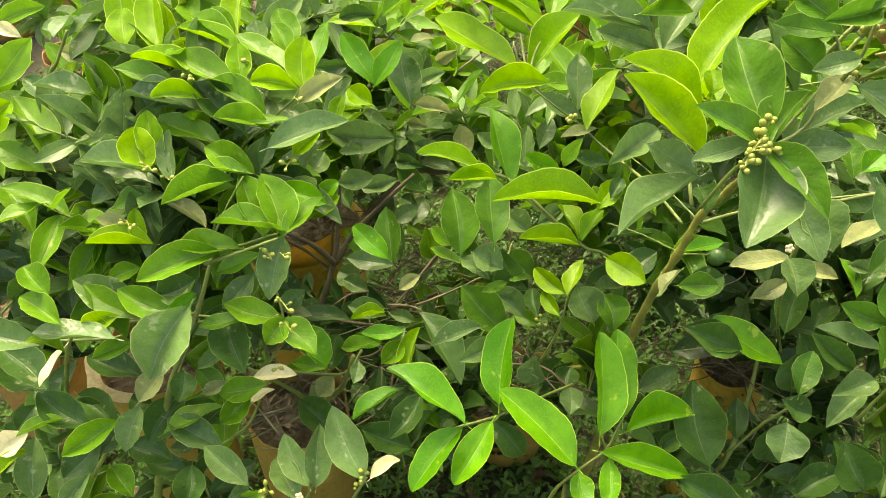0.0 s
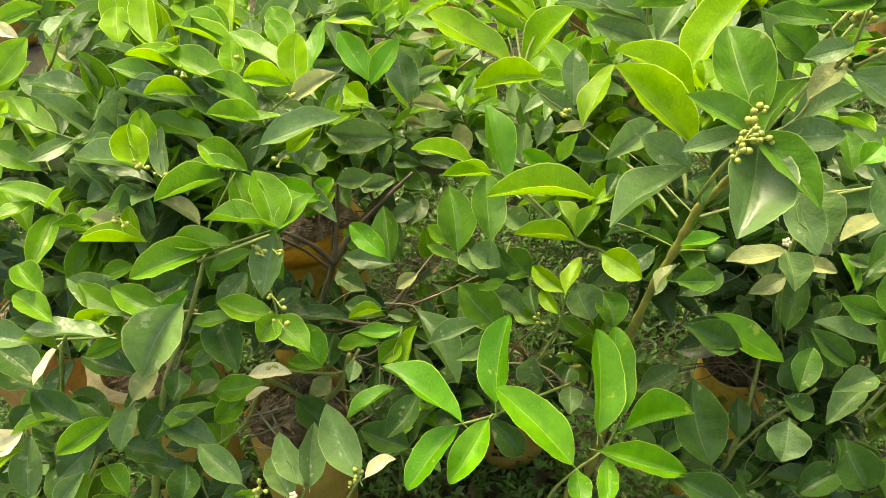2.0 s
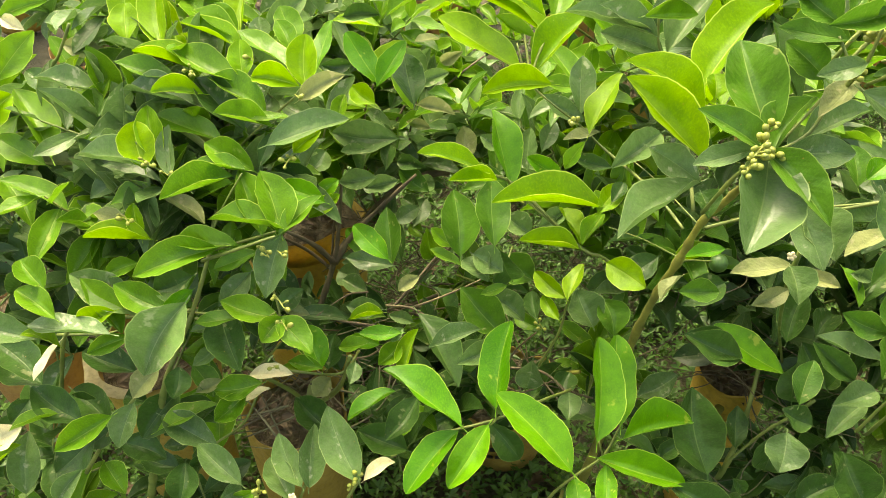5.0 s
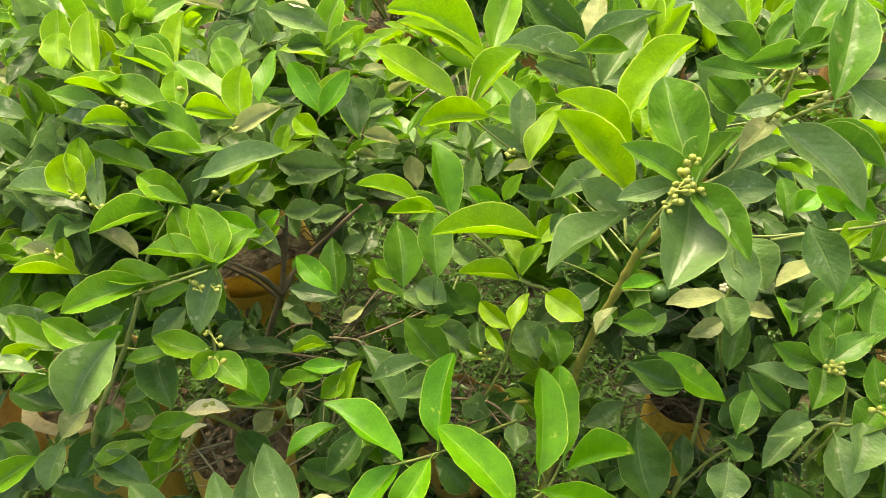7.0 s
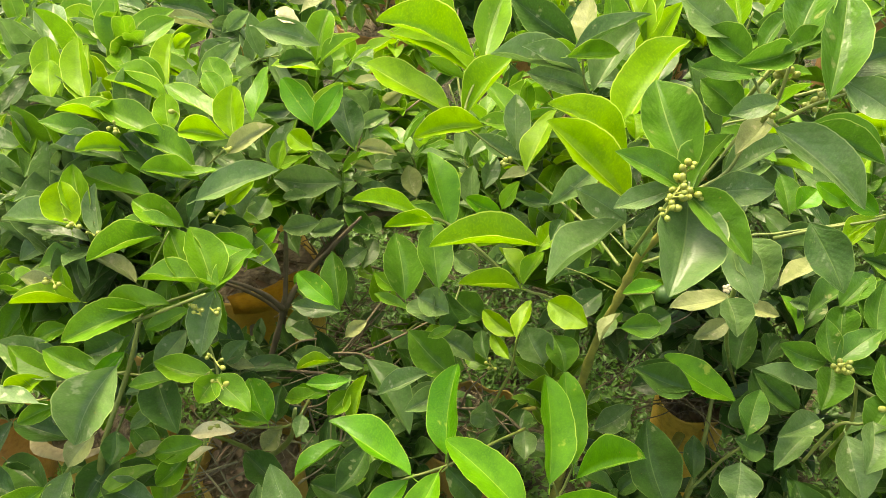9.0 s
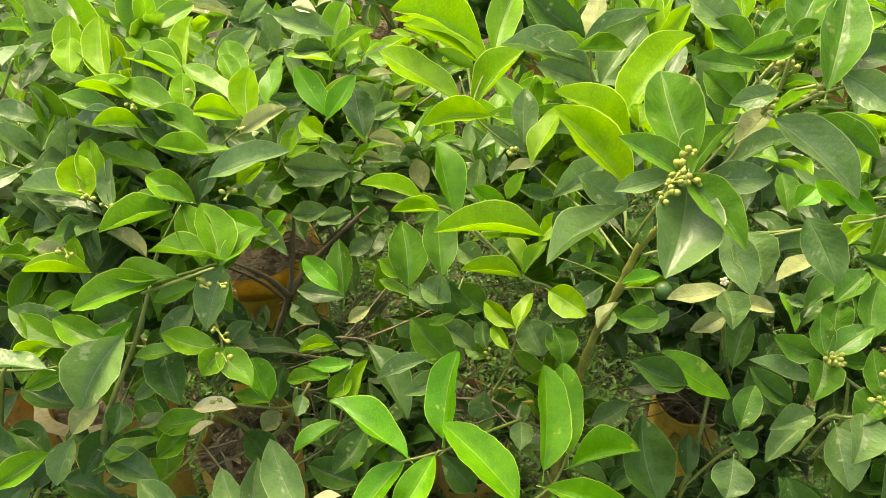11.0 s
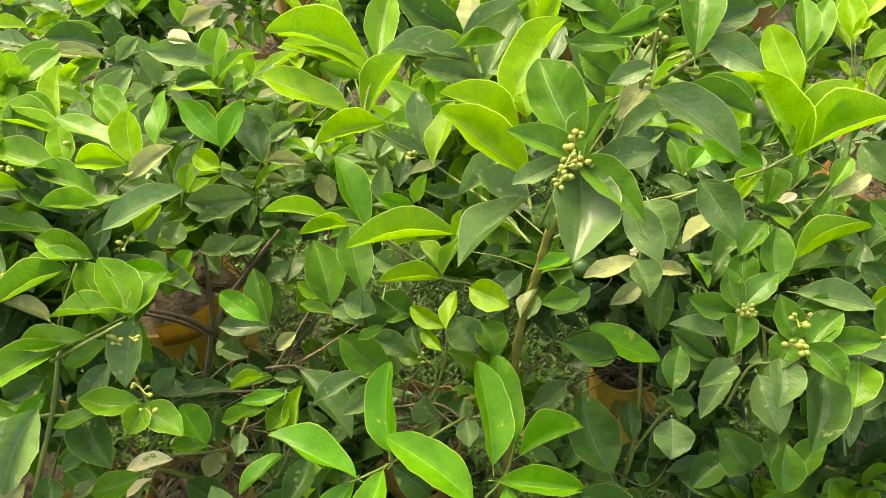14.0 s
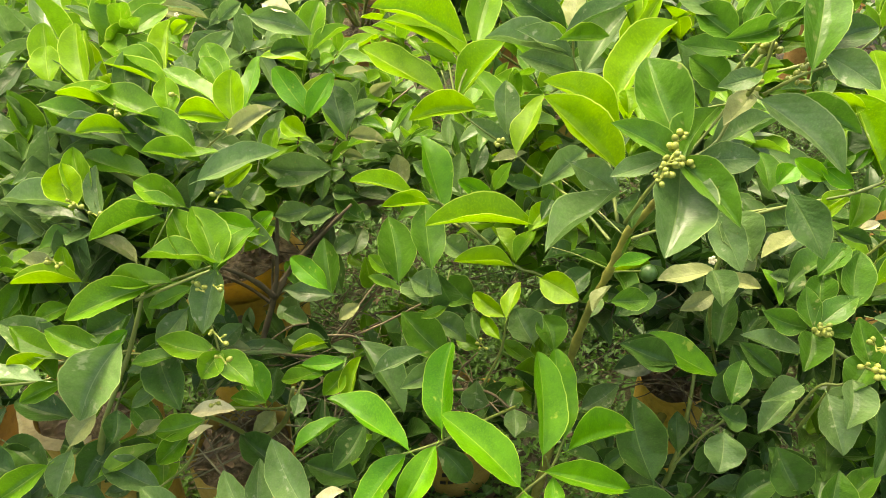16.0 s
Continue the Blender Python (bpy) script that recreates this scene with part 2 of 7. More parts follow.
SPRIG = (SMALL[0][:9], SMALL[1][4:], SMALL[2][:9])
COARSE = [blade_arrays(9, 4, fold, droop, wave, tip, 0.0, n, 0.82) for n, (fold, droop, wave, tip, notch) in enumerate(SHAPES[:5])]


def blade_pose(base, tip, width, roll):
    """The pose and scale that lay the unit blade from base to tip; roll turns its face about its length, 0 facing the sky."""
    base, tip = Vector(base), Vector(tip)
    along = tip - base
    long = along.length
    y = along / long
    x = y.cross(Vector((0, 0, 1)))
    x = x.normalized() if x.length > 1e-4 else Vector((1, 0, 0))
    turn = Matrix((x, y, x.cross(y))).transposed() @ Matrix.Rotation(radians(roll), 3, "Y")
    return Matrix.Translation(base) @ turn.to_4x4() @ Matrix.Diagonal((width, long, 1.15 * width, 1))


count = 0


def leaf(shrub, kind, base, tip, width, roll, folded=False):
    global count
    count += 1
    shape = 5 + count % 2 if folded else (count * 7 + count // 3) % 5
    return part("leaf", BLADES[kind, shape], None, shrub, "", shrub.matrix_world.inverted() @ blade_pose(base, tip, width, roll))


def glide(points, per=6):
    """A smooth line through the points."""
    pts = [Vector(p) for p in points]
    pts = [2 * pts[0] - pts[1], *pts, 2 * pts[-1] - pts[-2]]
    line = []
    for a, b, c, d in zip(pts, pts[1:], pts[2:], pts[3:]):
        for k in range(per):
            t = k / per
            line.append(0.5 * (2 * b + (c - a) * t + (2 * a - 5 * b + 4 * c - d) * t * t + (3 * b - a - 3 * c + d) * t**3))
    return [*line, pts[-2]]


def tube(points, first, last, sides=7, seed=0, rough=0.12):
    """A round stem along the points, from one radius to the other, with slight knots."""
    r, line, bm, rings = random.Random(seed), glide(points), bmesh.new(), []
    for i, p in enumerate(line):
        ahead = (line[min(i + 1, len(line) - 1)] - line[max(i - 1, 0)]).normalized()
        x = ahead.orthogonal().normalized()
        y = ahead.cross(x)
        rad = first + (last - first) * i / (len(line) - 1)
        rad *= 1 + r.uniform(-rough, rough)
        rings.append([bm.verts.new(p + rad * (math.cos(a) * x + math.sin(a) * y)) for a in (6.2832 * k / sides for k in range(sides))])
    for a, b in zip(rings, rings[1:]):
        # match the start of each ring to the nearest of the last
        off = min(range(sides), key=lambda k: (b[k].co - a[0].co).length)
        b[:] = b[off:] + b[:off]
        for k in range(sides):
            bm.faces.new((a[k], a[(k + 1) % sides], b[(k + 1) % sides], b[k]))
    bm.faces.new(rings[-1])
    bm.faces.new(rings[0][::-1])
    return bm


twigs = 0


def twig(shrub, radius, *points):
    global twigs
    twigs += 1
    thick = radius > 0.0045
    girth = radius if thick else radius * 0.62
    back = shrub.matrix_world.inverted()
    bm = tube([back @ Vector(p) for p in points], girth * (0.4 if thick else 0.7), girth * 1.1, 9 if thick else 6, twigs, 0.2 if thick else 0.14)
    return part("branch" if thick else "twig", bm, BROWN_BARK if shrub in BROWN_TWIGS else BARK if radius > 0.0055 else GREEN_BARK, shrub)


def ball(bm, centre, radius, stretch=1.0, axis=None, u=8, v=6):
    m = Matrix.Translation(centre)
    if axis is not None:
        m = m @ Vector((0, 0, 1)).rotation_difference(Vector(axis)).to_matrix().to_4x4()
    bmesh.ops.create_uvsphere(bm, u_segments=u, v_segments=v, radius=radius, matrix=m @ Matrix.Diagonal((1, 1, stretch, 1)))


def buds(shrub, first, last, number):
    """A cluster of round flower buds on short stalks along a line."""
    r = random.Random(number * 31 + int(first[0] * 1000))
    back = shrub.matrix_world.inverted()
    a, b = back @ Vector(first), back @ Vector(last)
    cluster = part("flower_stalk", tube([a, (a + b) / 2 + Vector((0, 0, 0.001)), b], 0.0005 + 0.00019 * number, 0.0004 + 0.00015 * number, 6), BUD_STALK, shrub, "yellow-green stalk of flower buds")
    number = round(number * 2.1)
    for k in range(number):
        p = a.lerp(b, (k + 0.5) / number)
        way = Vector((r.uniform(-1, 1), r.uniform(-1.2, 0.2), r.uniform(0.1, 1))).normalized()
        bm = tube([p, p + way * 0.003, p + way * 0.006], 0.0006, 0.0008, 5)
        ball(bm, p + way * 0.0066, r.uniform(0.0017, 0.0028), r.uniform(1.0, 1.35), way)
        part("bud", bm, BUD, cluster)


def blossom(shrub, place):
    """An open white citrus flower."""
    c = shrub.matrix_world.inverted() @ Vector(place)
    bm = bmesh.new()
    ball(bm, c, 0.0018)
    flower = part("flower", bm, STAMEN, shrub, "open white citrus blossom")
    for k in range(5):
        a = 1.2566 * k
        way = Vector((math.cos(a), math.sin(a) * 0.6 - 0.5, math.sin(a) * 0.8 + 0.2)).normalized()
        bm = bmesh.new()
        ball(bm, c + way * 0.0023, 0.0019, 1.35, way)
        part("petal", bm, PETAL, flower)


def lime(shrub, place, radius):
    bm = bmesh.new()
    c = shrub.matrix_world.inverted() @ Vector(place)
    ball(bm, c, radius, 1.08, (0.2, 0, 1), 20, 14)
    ball(bm, c + Vector((0, 0, -radius * 1.05)), radius * 0.22, 1.2, None, 8, 6)
    part("fruit", bm, LIME, shrub, "small unripe green lime")


def shrub_at(label, base, group="citrus shrubs in bags"):
    ob = new("citrus_shrub")
    ob.matrix_world = Matrix.Translation(base)
    bpy.context.view_layer.update()
    return tagged(ob, label, "shrub", group)


def foliage(shrub, name, seed, number, centre, reach, kinds, long=(0.052, 0.084)):
    """Many coarse leaves on short shoots round a centre, joined: the inner leaves of a shrub that nobody could count."""
    r = random.Random(seed)
    back = shrub.matrix_world.inverted()
    sets, stems = {}, bmesh.new()
    for _ in range(max(2, number // 7)):
        while True:
            p = Vector((r.uniform(-1, 1), r.uniform(-1, 1), r.uniform(-1, 1)))
            if p.length < 1:
                break
        foot = Vector(centre) + Vector((p.x * reach[0], p.y * reach[1], p.z * reach[2]))
        up = Vector((p.x * 0.5 + r.gauss(0, 0.45), p.y * 0.5 + r.gauss(0, 0.45), 0.55 + r.gauss(0, 0.35))).normalized()
        bend = Vector((r.gauss(0, 0.012), r.gauss(0, 0.012), 0.004))
        tall = r.uniform(0.06, 0.11)
        foot = foot - up * tall * 0.5
        shoot = [foot, foot + up * tall * 0.5 + bend, foot + up * tall]
        stem = tube([back @ q for q in shoot], 0.0018, 0.0011, 4, seed, 0.05)
        piece = bpy.data.meshes.new("stem")
        stem.to_mesh(piece)
        stem.free()
        stems.from_mesh(piece)
        bpy.data.meshes.remove(piece)
        young = r.choice(kinds)
        side = up.orthogonal().normalized()
        leaves = r.randint(6, 9)
        for k in range(leaves):
            kind = young if r.random() < 0.7 else r.choice(kinds)
            f = 0.12 + 0.88 * (k + 1) / leaves
            base = foot + up * tall * f + bend * (4 * f * (1 - f))
            out = Matrix.Rotation(2.4 * k + r.uniform(-0.4, 0.4), 3, up) @ side
            lean = r.uniform(0.25, 0.75) + 0.45 * (k == leaves - 1)
            way = (up * lean + out * (1.1 - lean * 0.6) + Vector((0, 0, -0.12))).normalized()
            size = r.uniform(*long) * (0.75 + 0.35 * math.sin(math.pi * f))
            m = back @ blade_pose(base, base + way * size, size * r.uniform(0.38, 0.5), r.gauss(0, 18))
            points, faces, uvs = sets.setdefault(kind, ([], [], []))
            shape = COARSE[r.randrange(len(COARSE))]
            start = len(points)
            points.extend((m @ Vector(q))[:] for q in shape[0])
            faces.extend(tuple(start + i for i in f) for f in shape[1])
            uvs.extend(shape[2])
    for kind, (points, faces, uvs) in sets.items():
        ob = part(name, mesh_from(name, points, faces, uvs, LEAF[kind]), None, shrub)
        tagged(ob, kind="stuff")
    tagged(part("inner_wood", stems, GREEN_BARK, shrub), kind="stuff")


def bare_twigs(shrub, seed, number, centre, reach):
    """Thin leafless twigs crossing one another inside a shrub, joined."""
    r = random.Random(seed)
    back = shrub.matrix_world.inverted()
    stems = bmesh.new()
    for k in range(number):
        p = Vector(centre) + Vector([r.uniform(-1, 1) * q for q in reach])
        way = Vector((r.gauss(0, 1), r.gauss(0, 0.7), r.uniform(-0.2, 0.9))).normalized()
        long = r.uniform(0.05, 0.16)
        bend = Vector((r.gauss(0, 0.012), r.gauss(0, 0.012), r.gauss(0, 0.012)))
        stem = tube([back @ (p - way * long / 2), back @ (p + bend), back @ (p + way * long / 2)], r.uniform(0.0007, 0.0016), 0.0005, 4, k, 0.15)
        piece = bpy.data.meshes.new("stem")
        stem.to_mesh(piece)
        stem.free()
        stems.from_mesh(piece)
        bpy.data.meshes.remove(piece)
    tagged(part("bare_wood", stems, DRY_TWIG if seed % 2 else BROWN_BARK, shrub), kind="stuff")


def grow_bag(label, x, y, radius, height, material, seed, marks=(), flap=None):
    """A soft sack with a rumpled, partly rolled rim, filled with soil nearly to the top."""
    r = random.Random(seed)
    bag = new("grow_bag")
    bag.location = (x, y, 0)
    tagged(bag, label, "grow bag", "grow bags on the ground")
    lobes = [(k, r.uniform(0, 6.28), r.uniform(0.01, 0.06) / k**0.5) for k in (2, 3, 5, 7, 9)]

    def ring(bm, rad, z, up, soft, n=56):
        verts = []
        for k in range(n):
            a = 6.2832 * k / n
            w = sum(s * math.sin(m * a + p + z * 9) for m, p, s in lobes)
            verts.append(bm.verts.new((rad * (1 + soft * w) * math.cos(a), rad * (1 + soft * w) * math.sin(a), z + up * w * 0.16)))
        return verts

    bm = bmesh.new()
    profile = [(0.70, 0.002, 0, 0.5), (0.80, 0.02, 0, 0.9), (0.86, 0.3 * height, 0, 1.5), (0.92, 0.6 * height, 0, 1.7), (0.97, 0.85 * height, 0.4, 1.5), (1.0, height - 0.006, 1.0, 1.3), (0.995, height, 1.3, 1.3), (0.98, height - 0.004, 1.3, 1.3), (0.94, 0.85 * height, 0.3, 1.2), (0.90, 0.7 * height, 0, 1.1)]
    rings = [ring(bm, radius * q, z, up, soft) for q, z, up, soft in profile]
    for a, b in zip(rings, rings[1:]):
        for k in range(56):
            bm.faces.new((a[k], a[(k + 1) % 56], b[(k + 1) % 56], b[k]))
    bm.faces.new(rings[0][::-1])
    part("sack", bm, material, bag)
    bm = bmesh.new()
    level = 0.92 * height
    inner = [ring(bm, radius * 0.93 * q, level + 0.012 * (1 - q), 0.0, 1.1) for q in (1.0, 0.8, 0.6, 0.4, 0.2)]
    top = bm.verts.new((0, 0, level + 0.012))
    for a, b in zip(inner, inner[1:]):
        for k in range(56):
            bm.faces.new((a[k], a[(k + 1) % 56], b[(k + 1) % 56], b[k]))
    for k in range(56):
        bm.faces.new((inner[-1][k], inner[-1][(k + 1) % 56], top))
    for v in bm.verts:
        if (v.co.x**2 + v.co.y**2) ** 0.5 < radius * 0.85:
            v.co.z += 0.02 * noise.noise(v.co * 40 + Vector((seed, 0, 0)))
    part("soil", bm, SOIL, bag)
    # a torn strip of the rim stands up: middle angle, width in degrees, height, cloth
    if flap:
        turn, wide, tall, cloth = flap
        bm, rows = bmesh.new(), []
        for i in range(6):
            line = []
            for k in range(13):
                f = k / 12
                a = radians(turn + wide * (f - 0.5))
                w = sum(s * math.sin(m * a + p + height * 9) for m, p, s in lobes)
                up = tall * (0.35 + 0.65 * math.sin(math.pi * min(1, 0.1 + f * 0.85)) ** 0.6 + 0.08 * math.sin(17 * f))
                rad = radius * (1 + 1.3 * w) * (1.0 + 0.10 * (i / 5) ** 2) + 0.002
                lift = height - 0.022 + w * 0.2 + (up + 0.022) * i / 5
                if tall < 0:
                    # a strip bent outwards over the rim
                    rad = radius * (1 + 1.3 * w) - 0.004 - up * (i / 5) ** 0.8
                    lift = height + w * 0.2 + 0.006 - up * (0.35 * (i / 5) - 0.3 * (i / 5) ** 3)
                line.append(bm.verts.new((rad * math.cos(a), rad * math.sin(a), lift)))
            rows.append(line)
        for a, b in zip(rows, rows[1:]):
            for k in range(12):
                bm.faces.new((a[k], a[k + 1], b[k + 1], b[k]))
        bmesh.ops.solidify(bm, geom=bm.faces[:], thickness=0.0015)
        part("flap", bm, cloth, bag, "sun-bleached torn strip" if cloth is CREAM_SACK else "torn rim standing up")
    # printed bars, bent round the sack: angle, width, height on the sack, bar height, ink
    for turn, wide, low, tall, ink in marks:
        bm = bmesh.new()
        cols = 6
        rows = []
        for z in (low, low + tall):
            line = []
            for k in range(cols + 1):
                a = radians(turn + wide * (k / cols - 0.5))
                w = sum(s * math.sin(m * a + p + z * 9) for m, p, s in lobes)
                rad = radius * (0.80 + 0.19 * z / height) * (1 + 1.6 * w) + 0.006
                line.append(bm.verts.new((rad * math.cos(a), rad * math.sin(a), z)))
            rows.append(line)
        for k in range(cols):
            bm.faces.new((rows[0][k], rows[0][k + 1], rows[1][k + 1], rows[1][k]))
        bmesh.ops.solidify(bm, geom=bm.faces[:], thickness=0.001)
        part("printed_bar", bm, ink, bag)
    # dry leaves and clods lie on the soil
    points, faces, uvs = [], [], []
    for _ in range(150):
        a, q, long = r.uniform(0, 6.28), radius * 0.85 * r.random() ** 0.5, r.choice((0.004, 0.006, 0.008, 0.012, 0.024))
        base = Vector((q * math.cos(a), q * math.sin(a), level + 0.016 + 0.006 * r.random()))
        b = r.uniform(0, 6.28)
        m = blade_pose(base, base + Vector((math.cos(b) * long, math.sin(b) * long, r.uniform(-0.1, 0.5) * long)), long * 0.5, r.gauss(0, 40))
        start = len(points)
        points.extend((m @ Vector(p))[:] for p in LITTLE[0])
        faces.extend(tuple(start + i for i in f) for f in LITTLE[1])
        uvs.extend(LITTLE[2])
    tagged(part("litter", mesh_from("litter", points, faces, uvs, LITTER), None, bag), kind="stuff")
    return bag


# ---- ground ----
def ground_sheet():
    bm = bmesh.new()
    fine = [i * 0.06 for i in range(-40, 61)]
    xs = [-400, -60, -12, -5, *fine, 6, 14, 60, 400]
    ys = [-400, -60, -12, -3, *[i * 0.06 for i in range(-10, 71)], 6, 14, 60, 400]
    grid = [[bm.verts.new((x, y, -0.012 + (0.016 * noise.noise(Vector((x * 3, y * 3, 0))) + 0.008 * noise.noise(Vector((x * 14, y * 14, 3))) if abs(x) < 4 and abs(y) < 5 else 0))) for x in xs] for y in ys]
    for a, b in zip(grid, grid[1:]):
        for k in range(len(xs) - 1):
            bm.faces.new((a[k], a[k + 1], b[k + 1], b[k]))
    data = bpy.data.meshes.new("ground")
    bm.to_mesh(data)
    bm.free()
    data.polygons.foreach_set("use_smooth", [True] * len(data.polygons))
    data.materials.append(EARTH)
    tagged(new("ground", data), "bare brown nursery soil with weeds and litter", "ground", kind="structure")


ground_sheet()


def scatter(name, label, category, material, seed, number, area, size, lift, shape):
    """Small leaves strewn over the ground, one joined sheet."""
    r = random.Random(seed)
    points, faces, uvs = [], [], []
    for _ in range(number):
        x, y = r.uniform(area[0], area[1]), r.uniform(area[2], area[3])
        edge = min(x - area[0], area[1] - x, y - area[2], area[3] - y) / 0.7
        if noise.noise(Vector((x * 2.2 + seed, y * 2.2, 0))) < shape[0] or edge + 0.5 * noise.noise(Vector((x * 3, y * 3, 7))) < r.random() - 0.05:
            continue
        a, s = r.uniform(0, 6.28), r.uniform(*size)
        for k in range(shape[1]):
            b = a + k * 2.4 + r.uniform(-0.4, 0.4)
            base = Vector((x, y, 0.002 + r.random() * lift * (1 if k else 0.3)))
            tip = base + Vector((math.cos(b) * s, math.sin(b) * s, r.uniform(-0.1, 0.5) * s + (0.3 * s if lift > 0.01 else 0)))
            m = blade_pose(base, tip, s * shape[2], r.gauss(0, 25))
            start, (ps, fs, us) = len(points), SPRIG if shape[1] > 1 else LITTLE
            points.extend((m @ Vector(q))[:] for q in ps)
            faces.extend(tuple(start + i for i in f) for f in fs)
            uvs.extend(us)
    tagged(new(name, mesh_from(name, points, faces, uvs, material)), label, category, kind="stuff")


scatter("weeds", "low green weeds sprouting from the soil", "weeds", WEED, 4, 36000, (-1.5, 2.0, -0.3, 2.7), (0.010, 0.022), 0.06, (-0.55, 6, 0.5))
scatter("leaf_litter", "dry brown fallen leaves on the soil", "leaf litter", LITTER, 9, 2400, (-2.2, 2.8, -0.4, 3.6), (0.03, 0.06), 0.006, (-0.3, 1, 0.5))

# ---- grow bags ----
grow_bag("yellow woven sack with dry soil, rim rumpled", -0.330, 1.090, 0.122, 0.39, SACK, 1, flap=(318, 100, 0.045, SACK))
grow_bag("yellow sack in leaf shade with torn rim", 0.413, 0.806, 0.055, 0.37, SACK, 123)
# tan cloth here also carries the shade on the sack in its colour
grow_bag("tan sack in deep shade, rim torn and bleached", -0.487, 0.765, 0.095, 0.37, TAN_SACK, 3, flap=(240, 104, -0.022, CREAM_SACK))
grow_bag("low tan sack at the foot of the bushy shrub", -0.36, 0.36, 0.09, 0.29, TAN_SACK, 23)
grow_bag("tan sack with litter on its dark soil", -0.252, 0.702, 0.078, 0.33, TAN_SACK, 4)
# yellow sack drawn in the duller tan, its shade put into the colour
grow_bag("printed yellow sack in shade above low weeds", 0.07, 0.90, 0.095, 0.17, TAN_SACK, 5, [(262, 9, 0.112, 0.014, INK), (274, 9, 0.112, 0.014, INK), (284, 9, 0.112, 0.014, INK), (258, 6, 0.086, 0.012, INK), (266, 6, 0.086, 0.012, INK), (274, 6, 0.086, 0.012, INK), (282, 6, 0.086, 0.012, INK)])
grow_bag("low tan sack holding the tallest shrub", 0.13, 0.47, 0.11, 0.28, TAN_SACK, 6)
grow_bag("brown sack with soil and printed emblem", -0.205, 2.24, 0.14, 0.38, BROWN_SACK, 7, [(268, 16, 0.24, 0.05, RED_INK), (290, 14, 0.30, 0.03, GREEN_INK)])
grow_bag("brown sack with crumbling soil and dry leaves", 1.22, 1.45, 0.13, 0.38, BROWN_SACK, 8)
grow_bag("brown sack behind glossy shrub leaves", 1.08, 1.22, 0.12, 0.38, BROWN_SACK, 9)
grow_bag("pale yellow sack with a standing torn flap", 0.738, 0.60, 0.075, 0.34, SACK, 10, flap=(196, 52, 0.03, CREAM_SACK))
grow_bag("brown printed sack at the row's far end", -1.25, 2.3, 0.14, 0.38, BROWN_SACK, 11, [(290, 26, 0.26, 0.04, INK)])
grow_bag("brown sack among leaves in the far row", -1.0, 1.75, 0.13, 0.38, BROWN_SACK, 12)
grow_bag("brown sack at the near row's end", -0.78, 0.85, 0.085, 0.33, BROWN_SACK, 13)
grow_bag("tan sack between two rows of shrubs", -0.62, 1.42, 0.12, 0.38, TAN_SACK, 14)

# ---- shrubs ----
shrub_left = shrub_at("bushy citrus shrub with pale young tips and buds", (-0.36, 0.36, 0.25))
shrub_edge = shrub_at("dusty citrus shrub with sunlit upright leaves", (-0.78, 0.85, 0.33))
shrub_front = shrub_at("low citrus shrub with grey-green leaves and buds", (-0.252, 0.702, 0.315))
shrub_back = shrub_at("sparse citrus shrub with bare brown branches", (-0.335, 1.095, 0.35))
shrub_centre = shrub_at("citrus shrub with glossy bright new shoots", (0.07, 0.90, 0.155))
shrub_right = shrub_at("tall citrus shrub with large leaves and bud clusters", (0.13, 0.47, 0.245))
shrub_mid = shrub_at("dark shaded citrus shrub with broad leaves", (0.432, 0.815, 0.34))
shrub_east = shrub_at("citrus shrub with leaf rosettes and flower buds", (0.745, 0.60, 0.31))
shrub_far = shrub_at("citrus shrub in the second row, one white bloom", (-0.62, 1.42, 0.33))
BROWN_TWIGS = {shrub_back, shrub_far}

# trunks from the soil up to the main limbs
twig(shrub_left, 0.008, (-0.381, 0.493, 0.40), (-0.375, 0.43, 0.33), (-0.36, 0.36, 0.25))
twig(shrub_back, 0.008, (-0.273, 0.86, 0.31), (-0.30, 0.93, 0.33), (-0.335, 1.095, 0.34))
twig(shrub_right, 0.0075, (0.165, 0.684, 0.19), (0.15, 0.60, 0.20), (0.13, 0.47, 0.22))
twig(shrub_mid, 0.008, (0.356, 0.626, 0.318), (0.365, 0.72, 0.33), (0.432, 0.815, 0.335))
twig(shrub_east, 0.006, (0.66, 0.53, 0.70), (0.70, 0.58, 0.5), (0.745, 0.60, 0.30))
twig(shrub_front, 0.0048, (-0.12, 0.56, 0.62), (-0.16, 0.62, 0.48), (-0.252, 0.702, 0.31))
twig(shrub_front, 0.0046, (-0.24, 0.55, 0.60), (-0.21, 0.62, 0.46), (-0.252, 0.702, 0.31))
twig(shrub_edge, 0.008, (-0.55, 0.70, 0.62), (-0.68, 0.78, 0.50), (-0.78, 0.85, 0.31))
twig(shrub_centre, 0.007, (0.16, 0.70, 0.46), (0.11, 0.80, 0.32), (0.07, 0.90, 0.15))
twig(shrub_far, 0.007, (-0.45, 1.30, 0.72), (-0.55, 1.38, 0.55), (-0.62, 1.42, 0.31))

twig(shrub_edge, 0.004, (-0.435, 0.739, 0.916), (-0.462, 0.742, 0.876), (-0.500, 0.768, 0.833), (-0.541, 0.727, 0.713), (-0.580, 0.691, 0.600))
twig(shrub_edge, 0.003, (-0.500, 0.768, 0.833), (-0.419, 0.708, 0.757), (-0.328, 0.624, 0.729))


twig(shrub_left, 0.003, (-0.172, 0.535, 0.811), (-0.201, 0.535, 0.797), (-0.254, 0.543, 0.766))
twig(shrub_left, 0.002, (-0.207, 0.571, 0.855), (-0.237, 0.566, 0.806), (-0.254, 0.543, 0.766))
twig(shrub_left, 0.002, (-0.174, 0.502, 0.742), (-0.202, 0.524, 0.709), (-0.282, 0.536, 0.699))

